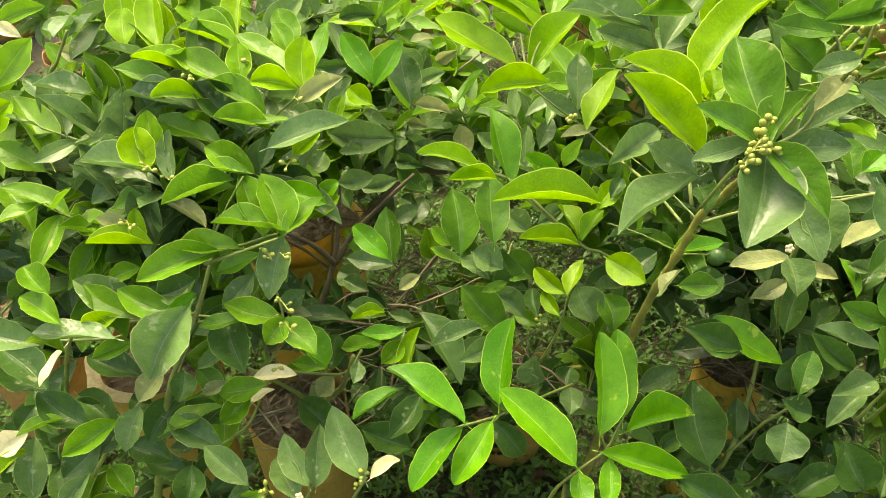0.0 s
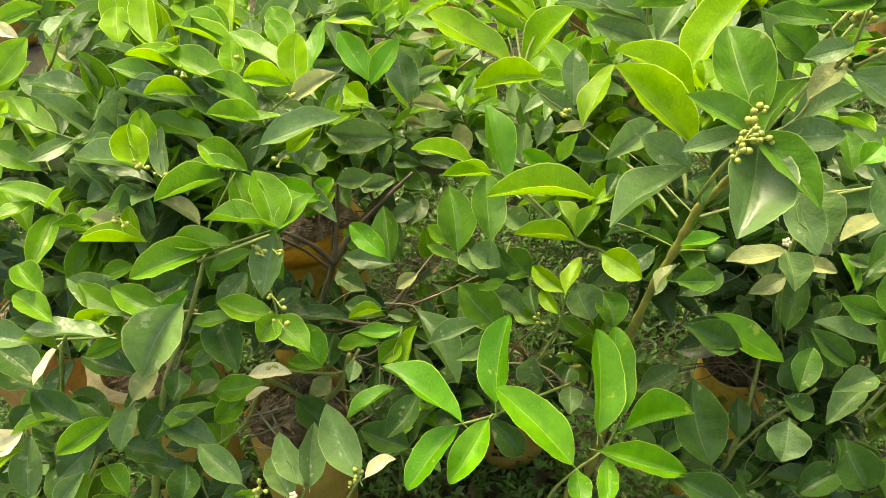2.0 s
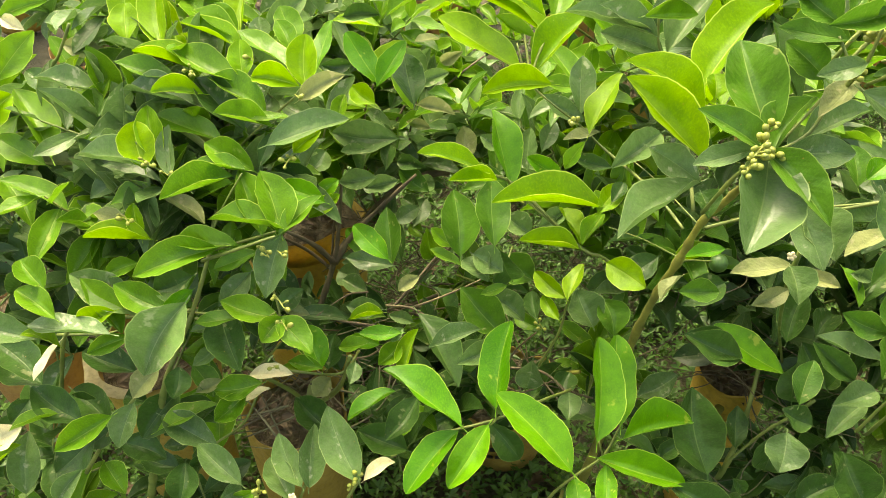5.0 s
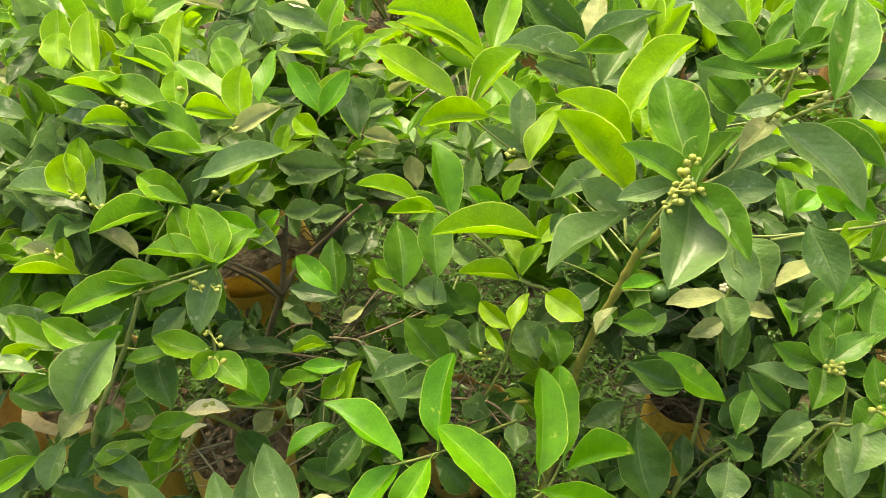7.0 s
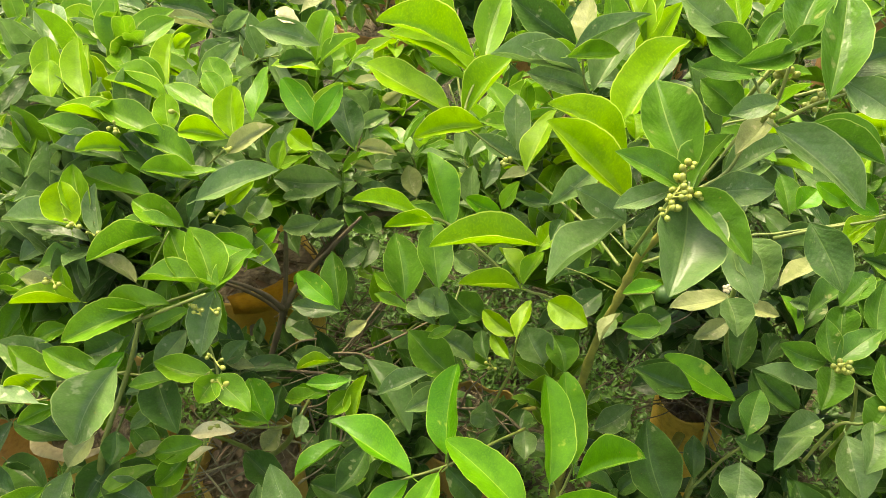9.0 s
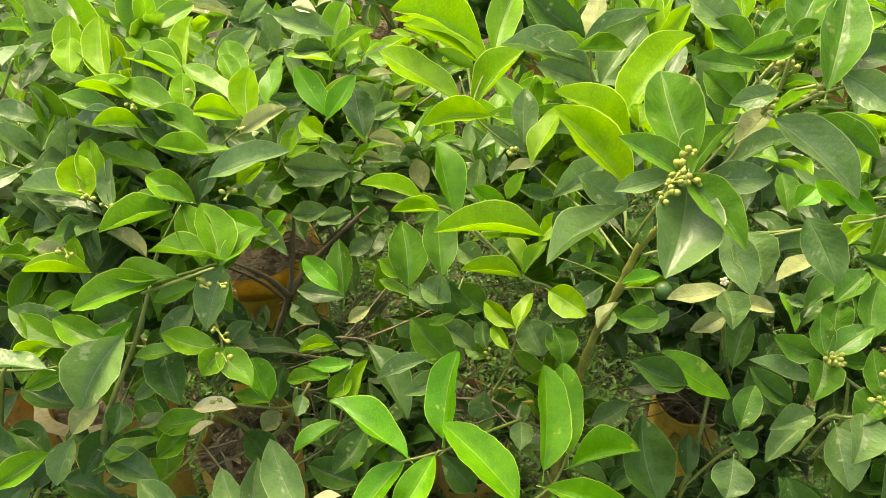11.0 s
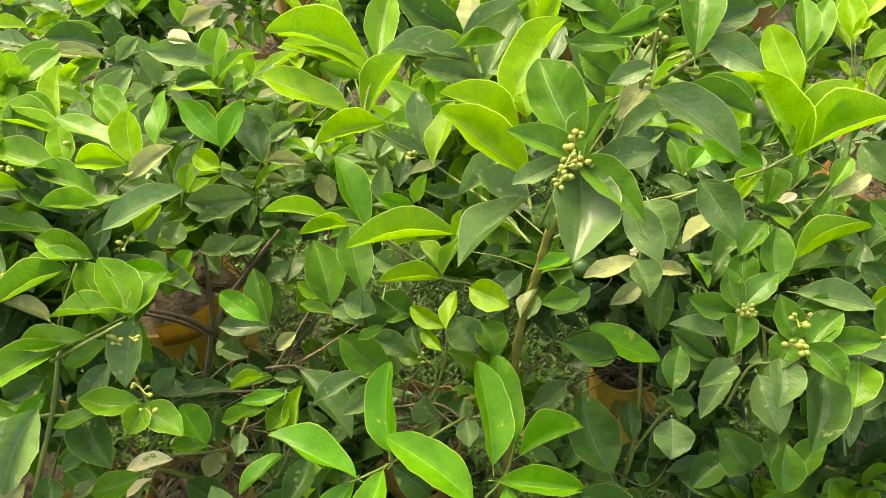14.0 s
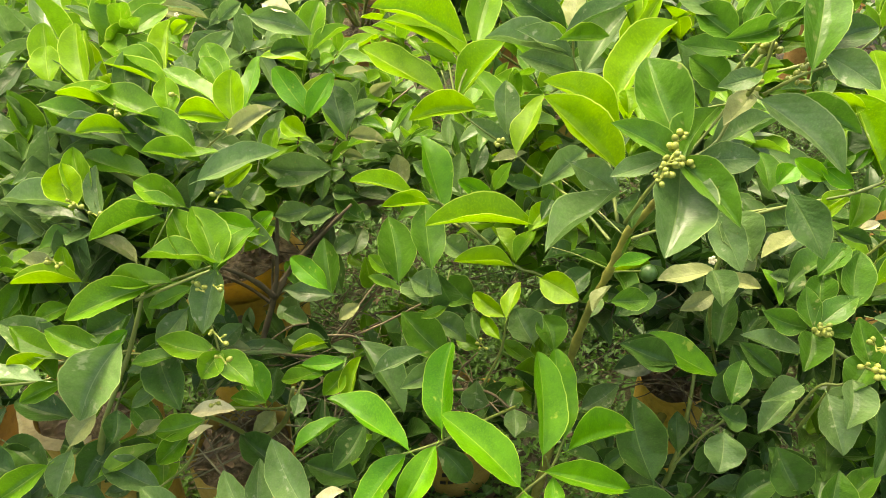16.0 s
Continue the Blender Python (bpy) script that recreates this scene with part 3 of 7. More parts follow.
twig(shrub_left, 0.0048, (-0.251, 0.556, 0.765), (-0.271, 0.531, 0.708), (-0.306, 0.502, 0.632), (-0.328, 0.492, 0.562), (-0.356, 0.495, 0.477), (-0.378, 0.496, 0.403))
twig(shrub_left, 0.004, (-0.271, 0.531, 0.708), (-0.360, 0.524, 0.692), (-0.403, 0.512, 0.684), (-0.429, 0.505, 0.617), (-0.456, 0.489, 0.510))
twig(shrub_left, 0.004, (-0.329, 0.473, 0.632), (-0.373, 0.468, 0.570), (-0.426, 0.470, 0.484))

leaf(shrub_left, "s", (-0.303, 0.453, 0.476), (-0.315, 0.482, 0.481), 0.032, 10)
leaf(shrub_left, "g", (-0.103, 0.590, 0.612), (-0.143, 0.598, 0.590), 0.020, -20)
leaf(shrub_left, "s", (-0.117, 0.569, 0.600), (-0.119, 0.541, 0.594), 0.018, -22)
twig(shrub_left, 0.003, (-0.336, 0.497, 0.553), (-0.357, 0.508, 0.553), (-0.377, 0.536, 0.556))
twig(shrub_left, 0.003, (-0.285, 0.516, 0.494), (-0.246, 0.524, 0.530), (-0.225, 0.539, 0.576), (-0.223, 0.552, 0.591))
twig(shrub_left, 0.003, (-0.236, 0.569, 0.581), (-0.187, 0.581, 0.560), (-0.145, 0.604, 0.536), (-0.130, 0.643, 0.535))

leaf(shrub_front, "s", (-0.087, 0.419, 0.596), (-0.126, 0.474, 0.641), 0.038, -13)
leaf(shrub_front, "s", (-0.138, 0.416, 0.582), (-0.139, 0.465, 0.622), 0.028, 18)
leaf(shrub_front, "s", (-0.145, 0.415, 0.584), (-0.176, 0.457, 0.612), 0.028, -16)
leaf(shrub_front, "s", (-0.154, 0.405, 0.571), (-0.187, 0.448, 0.581), 0.029, -4)
leaf(shrub_front, "s", (-0.206, 0.411, 0.585), (-0.257, 0.441, 0.605), 0.028, -11)
leaf(shrub_front, "s", (-0.227, 0.397, 0.574), (-0.210, 0.417, 0.569), 0.021, 42)
leaf(shrub_front, "w", (-0.085, 0.432, 0.577), (-0.057, 0.461, 0.571), 0.017, 0)
leaf(shrub_front, "g", (-0.214, 0.406, 0.565), (-0.187, 0.406, 0.586), 0.016, 52)
twig(shrub_front, 0.003, (-0.087, 0.427, 0.588), (-0.106, 0.420, 0.550))
twig(shrub_front, 0.003, (-0.141, 0.421, 0.586), (-0.153, 0.416, 0.550))
buds(shrub_front, (-0.091, 0.425, 0.601), (-0.094, 0.418, 0.587), 4)
buds(shrub_front, (-0.187, 0.409, 0.591), (-0.185, 0.405, 0.581), 3)
blossom(shrub_front, (-0.151, 0.402, 0.587))

leaf(shrub_back, "g", (-0.161, 0.996, 0.724), (-0.212, 1.051, 0.770), 0.037, 1)
leaf(shrub_back, "y", (-0.159, 0.998, 0.723), (-0.122, 1.052, 0.763), 0.032, 4)
leaf(shrub_back, "y", (-0.167, 0.969, 0.697), (-0.198, 1.005, 0.706), 0.031, -37)
leaf(shrub_back, "g", (-0.097, 0.981, 0.688), (-0.134, 1.039, 0.737), 0.039, -14)
leaf(shrub_back, "s", (-0.097, 1.005, 0.717), (-0.066, 1.037, 0.715), 0.019, 60)
leaf(shrub_back, "d", (-0.190, 0.999, 0.749), (-0.228, 0.968, 0.761), 0.021, -66)
leaf(shrub_back, "y", (-0.152, 1.039, 0.790), (-0.225, 1.050, 0.790), 0.029, -1)
leaf(shrub_back, "c", (-0.101, 1.027, 0.774), (-0.067, 1.055, 0.767), 0.019, 9)
leaf(shrub_back, "s", (-0.123, 1.029, 0.763), (-0.087, 1.031, 0.722), 0.031, 60)
leaf(shrub_back, "g", (-0.118, 0.956, 0.669), (-0.079, 0.950, 0.704), 0.022, 29)
leaf(shrub_back, "d", (-0.132, 0.976, 0.690), (-0.127, 1.003, 0.698), 0.023, 24)
leaf(shrub_back, "s", (-0.207, 0.946, 0.691), (-0.209, 0.991, 0.707), 0.029, 16)
leaf(shrub_back, "s", (-0.234, 0.956, 0.693), (-0.231, 0.959, 0.724), 0.027, 50)
leaf(shrub_back, "d", (-0.133, 0.918, 0.624), (-0.131, 0.963, 0.639), 0.022, 8)
leaf(shrub_back, "c", (-0.191, 0.926, 0.641), (-0.166, 0.947, 0.633), 0.014, 18)
leaf(shrub_back, "d", (-0.114, 0.912, 0.644), (-0.070, 0.888, 0.653), 0.023, 54)
leaf(shrub_back, "s", (-0.061, 0.914, 0.610), (-0.097, 0.881, 0.617), 0.025, -49)
leaf(shrub_back, "s", (-0.087, 0.867, 0.561), (-0.075, 0.918, 0.575), 0.031, 24)
leaf(shrub_back, "d", (-0.080, 0.885, 0.579), (-0.108, 0.909, 0.580), 0.023, -35)
leaf(shrub_back, "d", (-0.102, 0.834, 0.522), (-0.129, 0.889, 0.567), 0.037, -17)
leaf(shrub_back, "b", (-0.138, 0.828, 0.530), (-0.186, 0.861, 0.554), 0.029, -26)
leaf(shrub_back, "s", (-0.189, 0.824, 0.520), (-0.131, 0.806, 0.529), 0.026, 16)
leaf(shrub_back, "s", (-0.188, 0.801, 0.524), (-0.150, 0.768, 0.524), 0.038, 32)
leaf(shrub_back, "d", (-0.176, 0.861, 0.592), (-0.199, 0.900, 0.603), 0.030, -9)
leaf(shrub_back, "s", (-0.164, 0.894, 0.609), (-0.132, 0.879, 0.617), 0.022, 55)
leaf(shrub_back, "g", (-0.055, 0.829, 0.535), (-0.064, 0.835, 0.588), 0.027, -47)
leaf(shrub_back, "g", (-0.034, 0.825, 0.534), (-0.070, 0.859, 0.536), 0.021, -12)
leaf(shrub_back, "s", (-0.158, 0.764, 0.470), (-0.186, 0.780, 0.464), 0.026, -48)
leaf(shrub_back, "g", (-0.118, 0.771, 0.466), (-0.172, 0.750, 0.472), 0.025, 1)
leaf(shrub_back, "s", (-0.142, 0.769, 0.467), (-0.189, 0.791, 0.455), 0.031, -48)
twig(shrub_back, 0.006, (-0.273, 0.860, 0.308), (-0.243, 0.892, 0.373), (-0.228, 0.916, 0.429), (-0.207, 0.926, 0.470), (-0.153, 0.938, 0.539), (-0.104, 0.952, 0.581), (-0.043, 0.951, 0.605))
twig(shrub_back, 0.0045, (-0.347, 0.875, 0.545), (-0.321, 0.890, 0.515), (-0.289, 0.905, 0.483), (-0.263, 0.918, 0.450), (-0.227, 0.909, 0.422))
twig(shrub_back, 0.004, (-0.232, 0.915, 0.429), (-0.229, 0.957, 0.491), (-0.223, 0.963, 0.544))
twig(shrub_back, 0.003, (-0.153, 0.935, 0.536), (-0.175, 0.958, 0.594), (-0.190, 0.968, 0.638), (-0.204, 0.956, 0.656))
twig(shrub_back, 0.003, (-0.104, 0.952, 0.581), (-0.105, 0.980, 0.644), (-0.096, 0.974, 0.697), (-0.088, 1.002, 0.728))
twig(shrub_back, 0.003, (-0.153, 0.935, 0.536), (-0.119, 0.913, 0.538), (-0.038, 0.882, 0.540))
twig(shrub_back, 0.003, (-0.158, 0.991, 0.722), (-0.175, 0.998, 0.670), (-0.175, 0.958, 0.594))
twig(shrub_back, 0.003, (-0.124, 0.832, 0.415), (-0.065, 0.883, 0.468), (-0.005, 0.913, 0.527))
twig(shrub_back, 0.004, (-0.260, 0.876, 0.326), (-0.115, 0.836, 0.418), (-0.026, 0.827, 0.476))
twig(shrub_back, 0.004, (-0.124, 0.835, 0.418), (-0.058, 0.796, 0.444), (0.004, 0.745, 0.455))

leaf(shrub_back, "s", (0.036, 0.684, 0.524), (-0.016, 0.653, 0.510), 0.026, -19)
leaf(shrub_back, "g", (-0.080, 0.584, 0.434), (-0.062, 0.631, 0.465), 0.031, 15)
leaf(shrub_back, "g", (-0.025, 0.591, 0.449), (-0.058, 0.628, 0.451), 0.021, -13)
leaf(shrub_back, "d", (0.084, 0.588, 0.408), (0.040, 0.610, 0.454), 0.036, -40)
leaf(shrub_back, "s", (0.092, 0.672, 0.509), (0.088, 0.663, 0.462), 0.038, -14)
leaf(shrub_back, "d", (0.135, 0.646, 0.474), (0.143, 0.679, 0.482), 0.031, 7)
leaf(shrub_back, "s", (0.140, 0.638, 0.491), (0.139, 0.600, 0.482), 0.030, 6)
leaf(shrub_back, "s", (0.282, 0.676, 0.497), (0.234, 0.662, 0.464), 0.034, -24)
leaf(shrub_back, "d", (0.236, 0.605, 0.411), (0.302, 0.624, 0.410), 0.029, 20)
leaf(shrub_back, "s", (0.310, 0.585, 0.391), (0.303, 0.616, 0.396), 0.019, -26)
leaf(shrub_back, "s", (0.221, 0.670, 0.504), (0.238, 0.692, 0.506), 0.014, 20)
twig(shrub_back, 0.003, (-0.094, 0.621, 0.475), (-0.088, 0.650, 0.508), (-0.081, 0.689, 0.521))
twig(shrub_back, 0.003, (0.005, 0.711, 0.493), (0.045, 0.693, 0.469), (0.105, 0.673, 0.486), (0.142, 0.643, 0.479))

leaf(shrub_centre, "b", (0.010, 0.497, 0.592), (-0.080, 0.541, 0.624), 0.044, 18)
leaf(shrub_centre, "b", (-0.064, 0.527, 0.606), (-0.112, 0.495, 0.590), 0.025, 21)
leaf(shrub_centre, "b", (0.046, 0.524, 0.594), (0.057, 0.599, 0.654), 0.041, -22)
leaf(shrub_centre, "b", (0.007, 0.496, 0.587), (-0.043, 0.438, 0.549), 0.036, 4)
leaf(shrub_centre, "b", (0.039, 0.500, 0.596), (0.001, 0.444, 0.557), 0.033, -9)
leaf(shrub_centre, "b", (0.129, 0.468, 0.569), (0.045, 0.528, 0.614), 0.047, -7)
leaf(shrub_centre, "b", (0.184, 0.530, 0.572), (0.176, 0.608, 0.635), 0.042, 11)
leaf(shrub_centre, "b", (0.154, 0.494, 0.589), (0.151, 0.581, 0.658), 0.046, 30)
leaf(shrub_centre, "b", (0.185, 0.510, 0.576), (0.262, 0.536, 0.578), 0.036, 1, True)
leaf(shrub_centre, "b", (0.158, 0.494, 0.560), (0.250, 0.473, 0.555), 0.032, 14, True)
leaf(shrub_centre, "b", (0.136, 0.481, 0.538), (0.140, 0.441, 0.532), 0.026, 4)
leaf(shrub_centre, "b", (0.167, 0.487, 0.560), (0.164, 0.438, 0.540), 0.023, 11)
leaf(shrub_centre, "g", (0.132, 0.511, 0.532), (0.080, 0.535, 0.547), 0.025, -15)
leaf(shrub_centre, "d", (0.241, 0.482, 0.532), (0.306, 0.466, 0.526), 0.034, 28)
leaf(shrub_centre, "d", (0.298, 0.475, 0.539), (0.311, 0.449, 0.539), 0.023, 39)
twig(shrub_centre, 0.003, (-0.004, 0.521, 0.550), (0.047, 0.534, 0.561), (0.100, 0.572, 0.553), (0.138, 0.615, 0.524))
twig(shrub_centre, 0.003, (0.186, 0.536, 0.566), (0.170, 0.518, 0.531), (0.138, 0.504, 0.503), (0.114, 0.505, 0.445), (0.109, 0.509, 0.328))
twig(shrub_centre, 0.0022, (0.163, 0.522, 0.551), (0.170, 0.518, 0.531))
twig(shrub_centre, 0.0022, (0.041, 0.523, 0.564), (0.047, 0.534, 0.561), (0.046, 0.537, 0.580))

leaf(shrub_right, "y", (0.017, 0.652, 0.816), (-0.054, 0.669, 0.823), 0.022, -16, True)
leaf(shrub_right, "y", (0.032, 0.657, 0.802), (-0.018, 0.635, 0.814), 0.019, -19, True)
leaf(shrub_right, "y", (0.146, 0.646, 0.782), (0.027, 0.623, 0.798), 0.038, -6, True)
leaf(shrub_right, "y", (0.120, 0.611, 0.755), (0.057, 0.602, 0.768), 0.022, -9, True)
leaf(shrub_right, "y", (0.121, 0.618, 0.755), (0.099, 0.663, 0.766), 0.022, 21)
leaf(shrub_right, "y", (0.123, 0.613, 0.759), (0.146, 0.655, 0.768), 0.020, -11)
leaf(shrub_right, "y", (0.136, 0.634, 0.784), (0.162, 0.675, 0.792), 0.024, 25)
leaf(shrub_right, "d", (0.151, 0.647, 0.790), (0.164, 0.674, 0.797), 0.016, 10)
leaf(shrub_right, "y", (0.149, 0.604, 0.745), (0.186, 0.571, 0.743), 0.032, 49)
twig(shrub_right, 0.0028, (0.201, 0.623, 0.694), (0.151, 0.625, 0.732), (0.122, 0.623, 0.748), (0.048, 0.669, 0.791), (0.017, 0.672, 0.798))
twig(shrub_right, 0.0022, (0.041, 0.656, 0.807), (0.054, 0.663, 0.784), (0.122, 0.623, 0.748))

leaf(shrub_right, "y", (0.125, 0.692, 0.605), (0.086, 0.728, 0.614), 0.024, -44)
leaf(shrub_right, "y", (0.126, 0.680, 0.613), (0.146, 0.730, 0.630), 0.024, -24)
leaf(shrub_right, "y", (0.118, 0.667, 0.591), (0.098, 0.703, 0.598), 0.018, -37)
leaf(shrub_right, "d", (0.091, 0.669, 0.587), (0.084, 0.708, 0.598), 0.021, -20)
leaf(shrub_right, "g", (0.095, 0.668, 0.573), (0.064, 0.694, 0.570), 0.020, -41)
leaf(shrub_right, "s", (0.007, 0.703, 0.655), (0.029, 0.667, 0.647), 0.037, 28)
leaf(shrub_right, "d", (0.057, 0.693, 0.630), (0.041, 0.696, 0.672), 0.039, -67)
leaf(shrub_right, "y", (0.310, 0.736, 0.654), (0.248, 0.716, 0.653), 0.027, 13)
leaf(shrub_right, "g", (0.262, 0.717, 0.620), (0.299, 0.689, 0.631), 0.029, 49)
leaf(shrub_right, "d", (0.248, 0.725, 0.622), (0.272, 0.708, 0.629), 0.023, 56)
leaf(shrub_right, "d", (0.229, 0.754, 0.656), (0.172, 0.728, 0.670), 0.027, -1)
leaf(shrub_right, "d", (0.233, 0.731, 0.634), (0.201, 0.763, 0.633), 0.023, -53)
leaf(shrub_right, "s", (0.245, 0.709, 0.627), (0.225, 0.674, 0.620), 0.018, -12)
twig(shrub_right, 0.003, (0.127, 0.687, 0.606), (0.121, 0.675, 0.562), (0.100, 0.664, 0.507))
twig(shrub_right, 0.002, (0.016, 0.702, 0.589), (0.037, 0.701, 0.601), (0.057, 0.763, 0.624))
buds(shrub_right, (0.094, 0.666, 0.585), (0.099, 0.664, 0.577), 2)
twig(shrub_right, 0.0062, (0.236, 0.517, 0.936), (0.237, 0.540, 0.900), (0.235, 0.565, 0.861), (0.226, 0.586, 0.818), (0.221, 0.602, 0.760), (0.211, 0.623, 0.679), (0.207, 0.649, 0.586), (0.205, 0.660, 0.493), (0.201, 0.674, 0.356), (0.189, 0.686, 0.188))
twig(shrub_right, 0.0014, (0.162, 0.695, 0.719), (0.196, 0.666, 0.728), (0.222, 0.605, 0.756))
twig(shrub_right, 0.0014, (0.173, 0.724, 0.797), (0.195, 0.668, 0.807), (0.225, 0.587, 0.814))
twig(shrub_right, 0.002, (0.272, 0.657, 0.711), (0.227, 0.629, 0.729), (0.215, 0.623, 0.693))
lime(shrub_right, (0.289, 0.679, 0.689), 0.0104)

leaf(shrub_right, "g", (0.158, 0.755, 0.935), (0.215, 0.793, 0.938), 0.029, 9)
twig(shrub_right, 0.0024, (0.059, 0.707, 0.895), (0.064, 0.726, 0.909), (0.071, 0.743, 0.920))
buds(shrub_right, (0.099, 0.663, 0.871), (0.108, 0.667, 0.869), 2)

leaf(shrub_right, "g", (0.101, 0.672, 0.811), (0.118, 0.673, 0.846), 0.016, 47)
blossom(shrub_right, (0.297, 0.542, 0.821))
twig(shrub_right, 0.004, (0.414, 0.695, 0.514), (0.370, 0.652, 0.620), (0.319, 0.572, 0.763), (0.318, 0.570, 0.836))

twig(shrub_right, 0.0024, (0.230, 0.495, 0.956), (0.266, 0.525, 0.988), (0.281, 0.536, 1.014), (0.292, 0.539, 1.031))
buds(shrub_right, (0.270, 0.502, 1.014), (0.276, 0.514, 1.021), 4)
buds(shrub_right, (0.274, 0.521, 1.043), (0.288, 0.519, 1.034), 4)
buds(shrub_right, (0.299, 0.506, 1.024), (0.307, 0.508, 1.019), 3)
buds(shrub_right, (0.366, 0.454, 0.820), (0.366, 0.452, 0.812), 3)

twig(shrub_right, 0.0026, (0.300, 0.531, 1.016), (0.325, 0.533, 1.022), (0.359, 0.551, 1.017))
buds(shrub_right, (0.301, 0.501, 1.035), (0.314, 0.504, 1.033), 4)

# dark kind on most leaves here paints the shade this shrub stands in
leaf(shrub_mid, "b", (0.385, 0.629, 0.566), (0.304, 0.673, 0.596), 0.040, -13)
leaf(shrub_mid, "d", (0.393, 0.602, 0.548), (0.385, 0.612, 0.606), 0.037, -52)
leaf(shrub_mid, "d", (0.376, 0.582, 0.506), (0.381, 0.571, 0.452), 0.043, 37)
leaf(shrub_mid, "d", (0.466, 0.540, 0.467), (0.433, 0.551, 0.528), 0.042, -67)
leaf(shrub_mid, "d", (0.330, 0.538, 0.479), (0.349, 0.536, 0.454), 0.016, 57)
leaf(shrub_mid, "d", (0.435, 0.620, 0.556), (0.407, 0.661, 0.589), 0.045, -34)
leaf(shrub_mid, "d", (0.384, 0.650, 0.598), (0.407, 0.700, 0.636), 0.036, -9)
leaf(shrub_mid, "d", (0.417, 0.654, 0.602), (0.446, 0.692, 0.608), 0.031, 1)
twig(shrub_mid, 0.005, (0.382, 0.691, 0.543), (0.372, 0.646, 0.461), (0.359, 0.618, 0.399), (0.356, 0.626, 0.318))
twig(shrub_mid, 0.004, (0.352, 0.605, 0.417), (0.384, 0.614, 0.469), (0.410, 0.618, 0.501), (0.429, 0.620, 0.533))

twig(shrub_east, 0.003, (0.374, 0.475, 0.795), (0.403, 0.477, 0.769), (0.425, 0.457, 0.764))
twig(shrub_east, 0.0035, (0.425, 0.457, 0.764), (0.473, 0.463, 0.745), (0.509, 0.463, 0.751), (0.558, 0.476, 0.743), (0.653, 0.519, 0.713))
twig(shrub_east, 0.003, (0.403, 0.477, 0.769), (0.421, 0.487, 0.704), (0.443, 0.533, 0.587))
buds(shrub_east, (0.367, 0.462, 0.809), (0.377, 0.460, 0.802), 5)
buds(shrub_east, (0.411, 0.437, 0.785), (0.418, 0.437, 0.780), 5)
buds(shrub_east, (0.430, 0.464, 0.788), (0.434, 0.463, 0.782), 2)

leaf(shrub_east, "d", (0.494, 0.516, 0.471), (0.518, 0.554, 0.481), 0.034, -4)
twig(shrub_east, 0.003, (0.684, 0.510, 0.480), (0.681, 0.553, 0.486), (0.649, 0.583, 0.519))

twig(shrub_right, 0.0024, (0.490, 0.634, 0.849), (0.451, 0.635, 0.830), (0.382, 0.648, 0.803), (0.355, 0.656, 0.793), (0.289, 0.636, 0.791), (0.237, 0.603, 0.799))
twig(shrub_right, 0.003, (0.474, 0.640, 0.871), (0.490, 0.634, 0.849))

leaf(shrub_east, "y", (0.690, 0.898, 0.848), (0.698, 0.950, 0.881), 0.027, -21)
leaf(shrub_east, "y", (0.703, 0.914, 0.844), (0.731, 0.935, 0.850), 0.015, -3)
leaf(shrub_east, "y", (0.703, 0.918, 0.862), (0.762, 0.953, 0.872), 0.026, -8)
leaf(shrub_east, "y", (0.713, 0.891, 0.816), (0.777, 0.915, 0.837), 0.030, 12)
leaf(shrub_east, "y", (0.714, 0.864, 0.787), (0.726, 0.861, 0.829), 0.019, 54)
leaf(shrub_east, "c", (0.712, 0.852, 0.772), (0.763, 0.890, 0.799), 0.029, -36)
leaf(shrub_east, "y", (0.701, 0.842, 0.778), (0.697, 0.881, 0.791), 0.024, -45)
leaf(shrub_east, "s", (0.622, 0.888, 0.825), (0.665, 0.919, 0.832), 0.023, 14)
leaf(shrub_east, "g", (0.773, 0.770, 0.687), (0.702, 0.786, 0.718), 0.034, -73)
leaf(shrub_east, "y", (0.738, 0.757, 0.654), (0.762, 0.793, 0.668), 0.019, 19)
leaf(shrub_east, "g", (0.736, 0.741, 0.657), (0.713, 0.762, 0.643), 0.034, -68)
leaf(shrub_east, "y", (0.734, 0.742, 0.642), (0.748, 0.722, 0.647), 0.021, 55)
leaf(shrub_east, "c", (0.658, 0.763, 0.684), (0.708, 0.804, 0.706), 0.029, -3)
leaf(shrub_east, "d", (0.788, 0.744, 0.668), (0.760, 0.734, 0.622), 0.040, -26)
twig(shrub_east, 0.0018, (0.708, 0.939, 0.861), (0.707, 0.901, 0.798), (0.706, 0.891, 0.752))
twig(shrub_east, 0.004, (0.672, 0.825, 0.713), (0.657, 0.814, 0.649), (0.636, 0.807, 0.588))
twig(shrub_east, 0.003, (0.730, 0.732, 0.637), (0.739, 0.772, 0.689), (0.776, 0.772, 0.694))
twig(shrub_east, 0.003, (0.700, 0.964, 0.844), (0.686, 0.951, 0.809), (0.688, 0.958, 0.754))

leaf(shrub_far, "g", (-0.531, 1.217, 0.794), (-0.627, 1.231, 0.792), 0.041, -18)
leaf(shrub_far, "g", (-0.640, 1.187, 0.772), (-0.720, 1.198, 0.770), 0.034, -27)
leaf(shrub_far, "s", (-0.461, 1.213, 0.803), (-0.526, 1.236, 0.817), 0.030, -11)
leaf(shrub_far, "c", (-0.452, 1.207, 0.796), (-0.368, 1.187, 0.788), 0.032, 3)
leaf(shrub_far, "d", (-0.430, 1.245, 0.818), (-0.351, 1.214, 0.798), 0.043, 52)
leaf(shrub_far, "s", (-0.302, 1.210, 0.756), (-0.347, 1.241, 0.757), 0.035, -60)
leaf(shrub_far, "d", (-0.282, 1.219, 0.777), (-0.190, 1.223, 0.748), 0.040, 51)
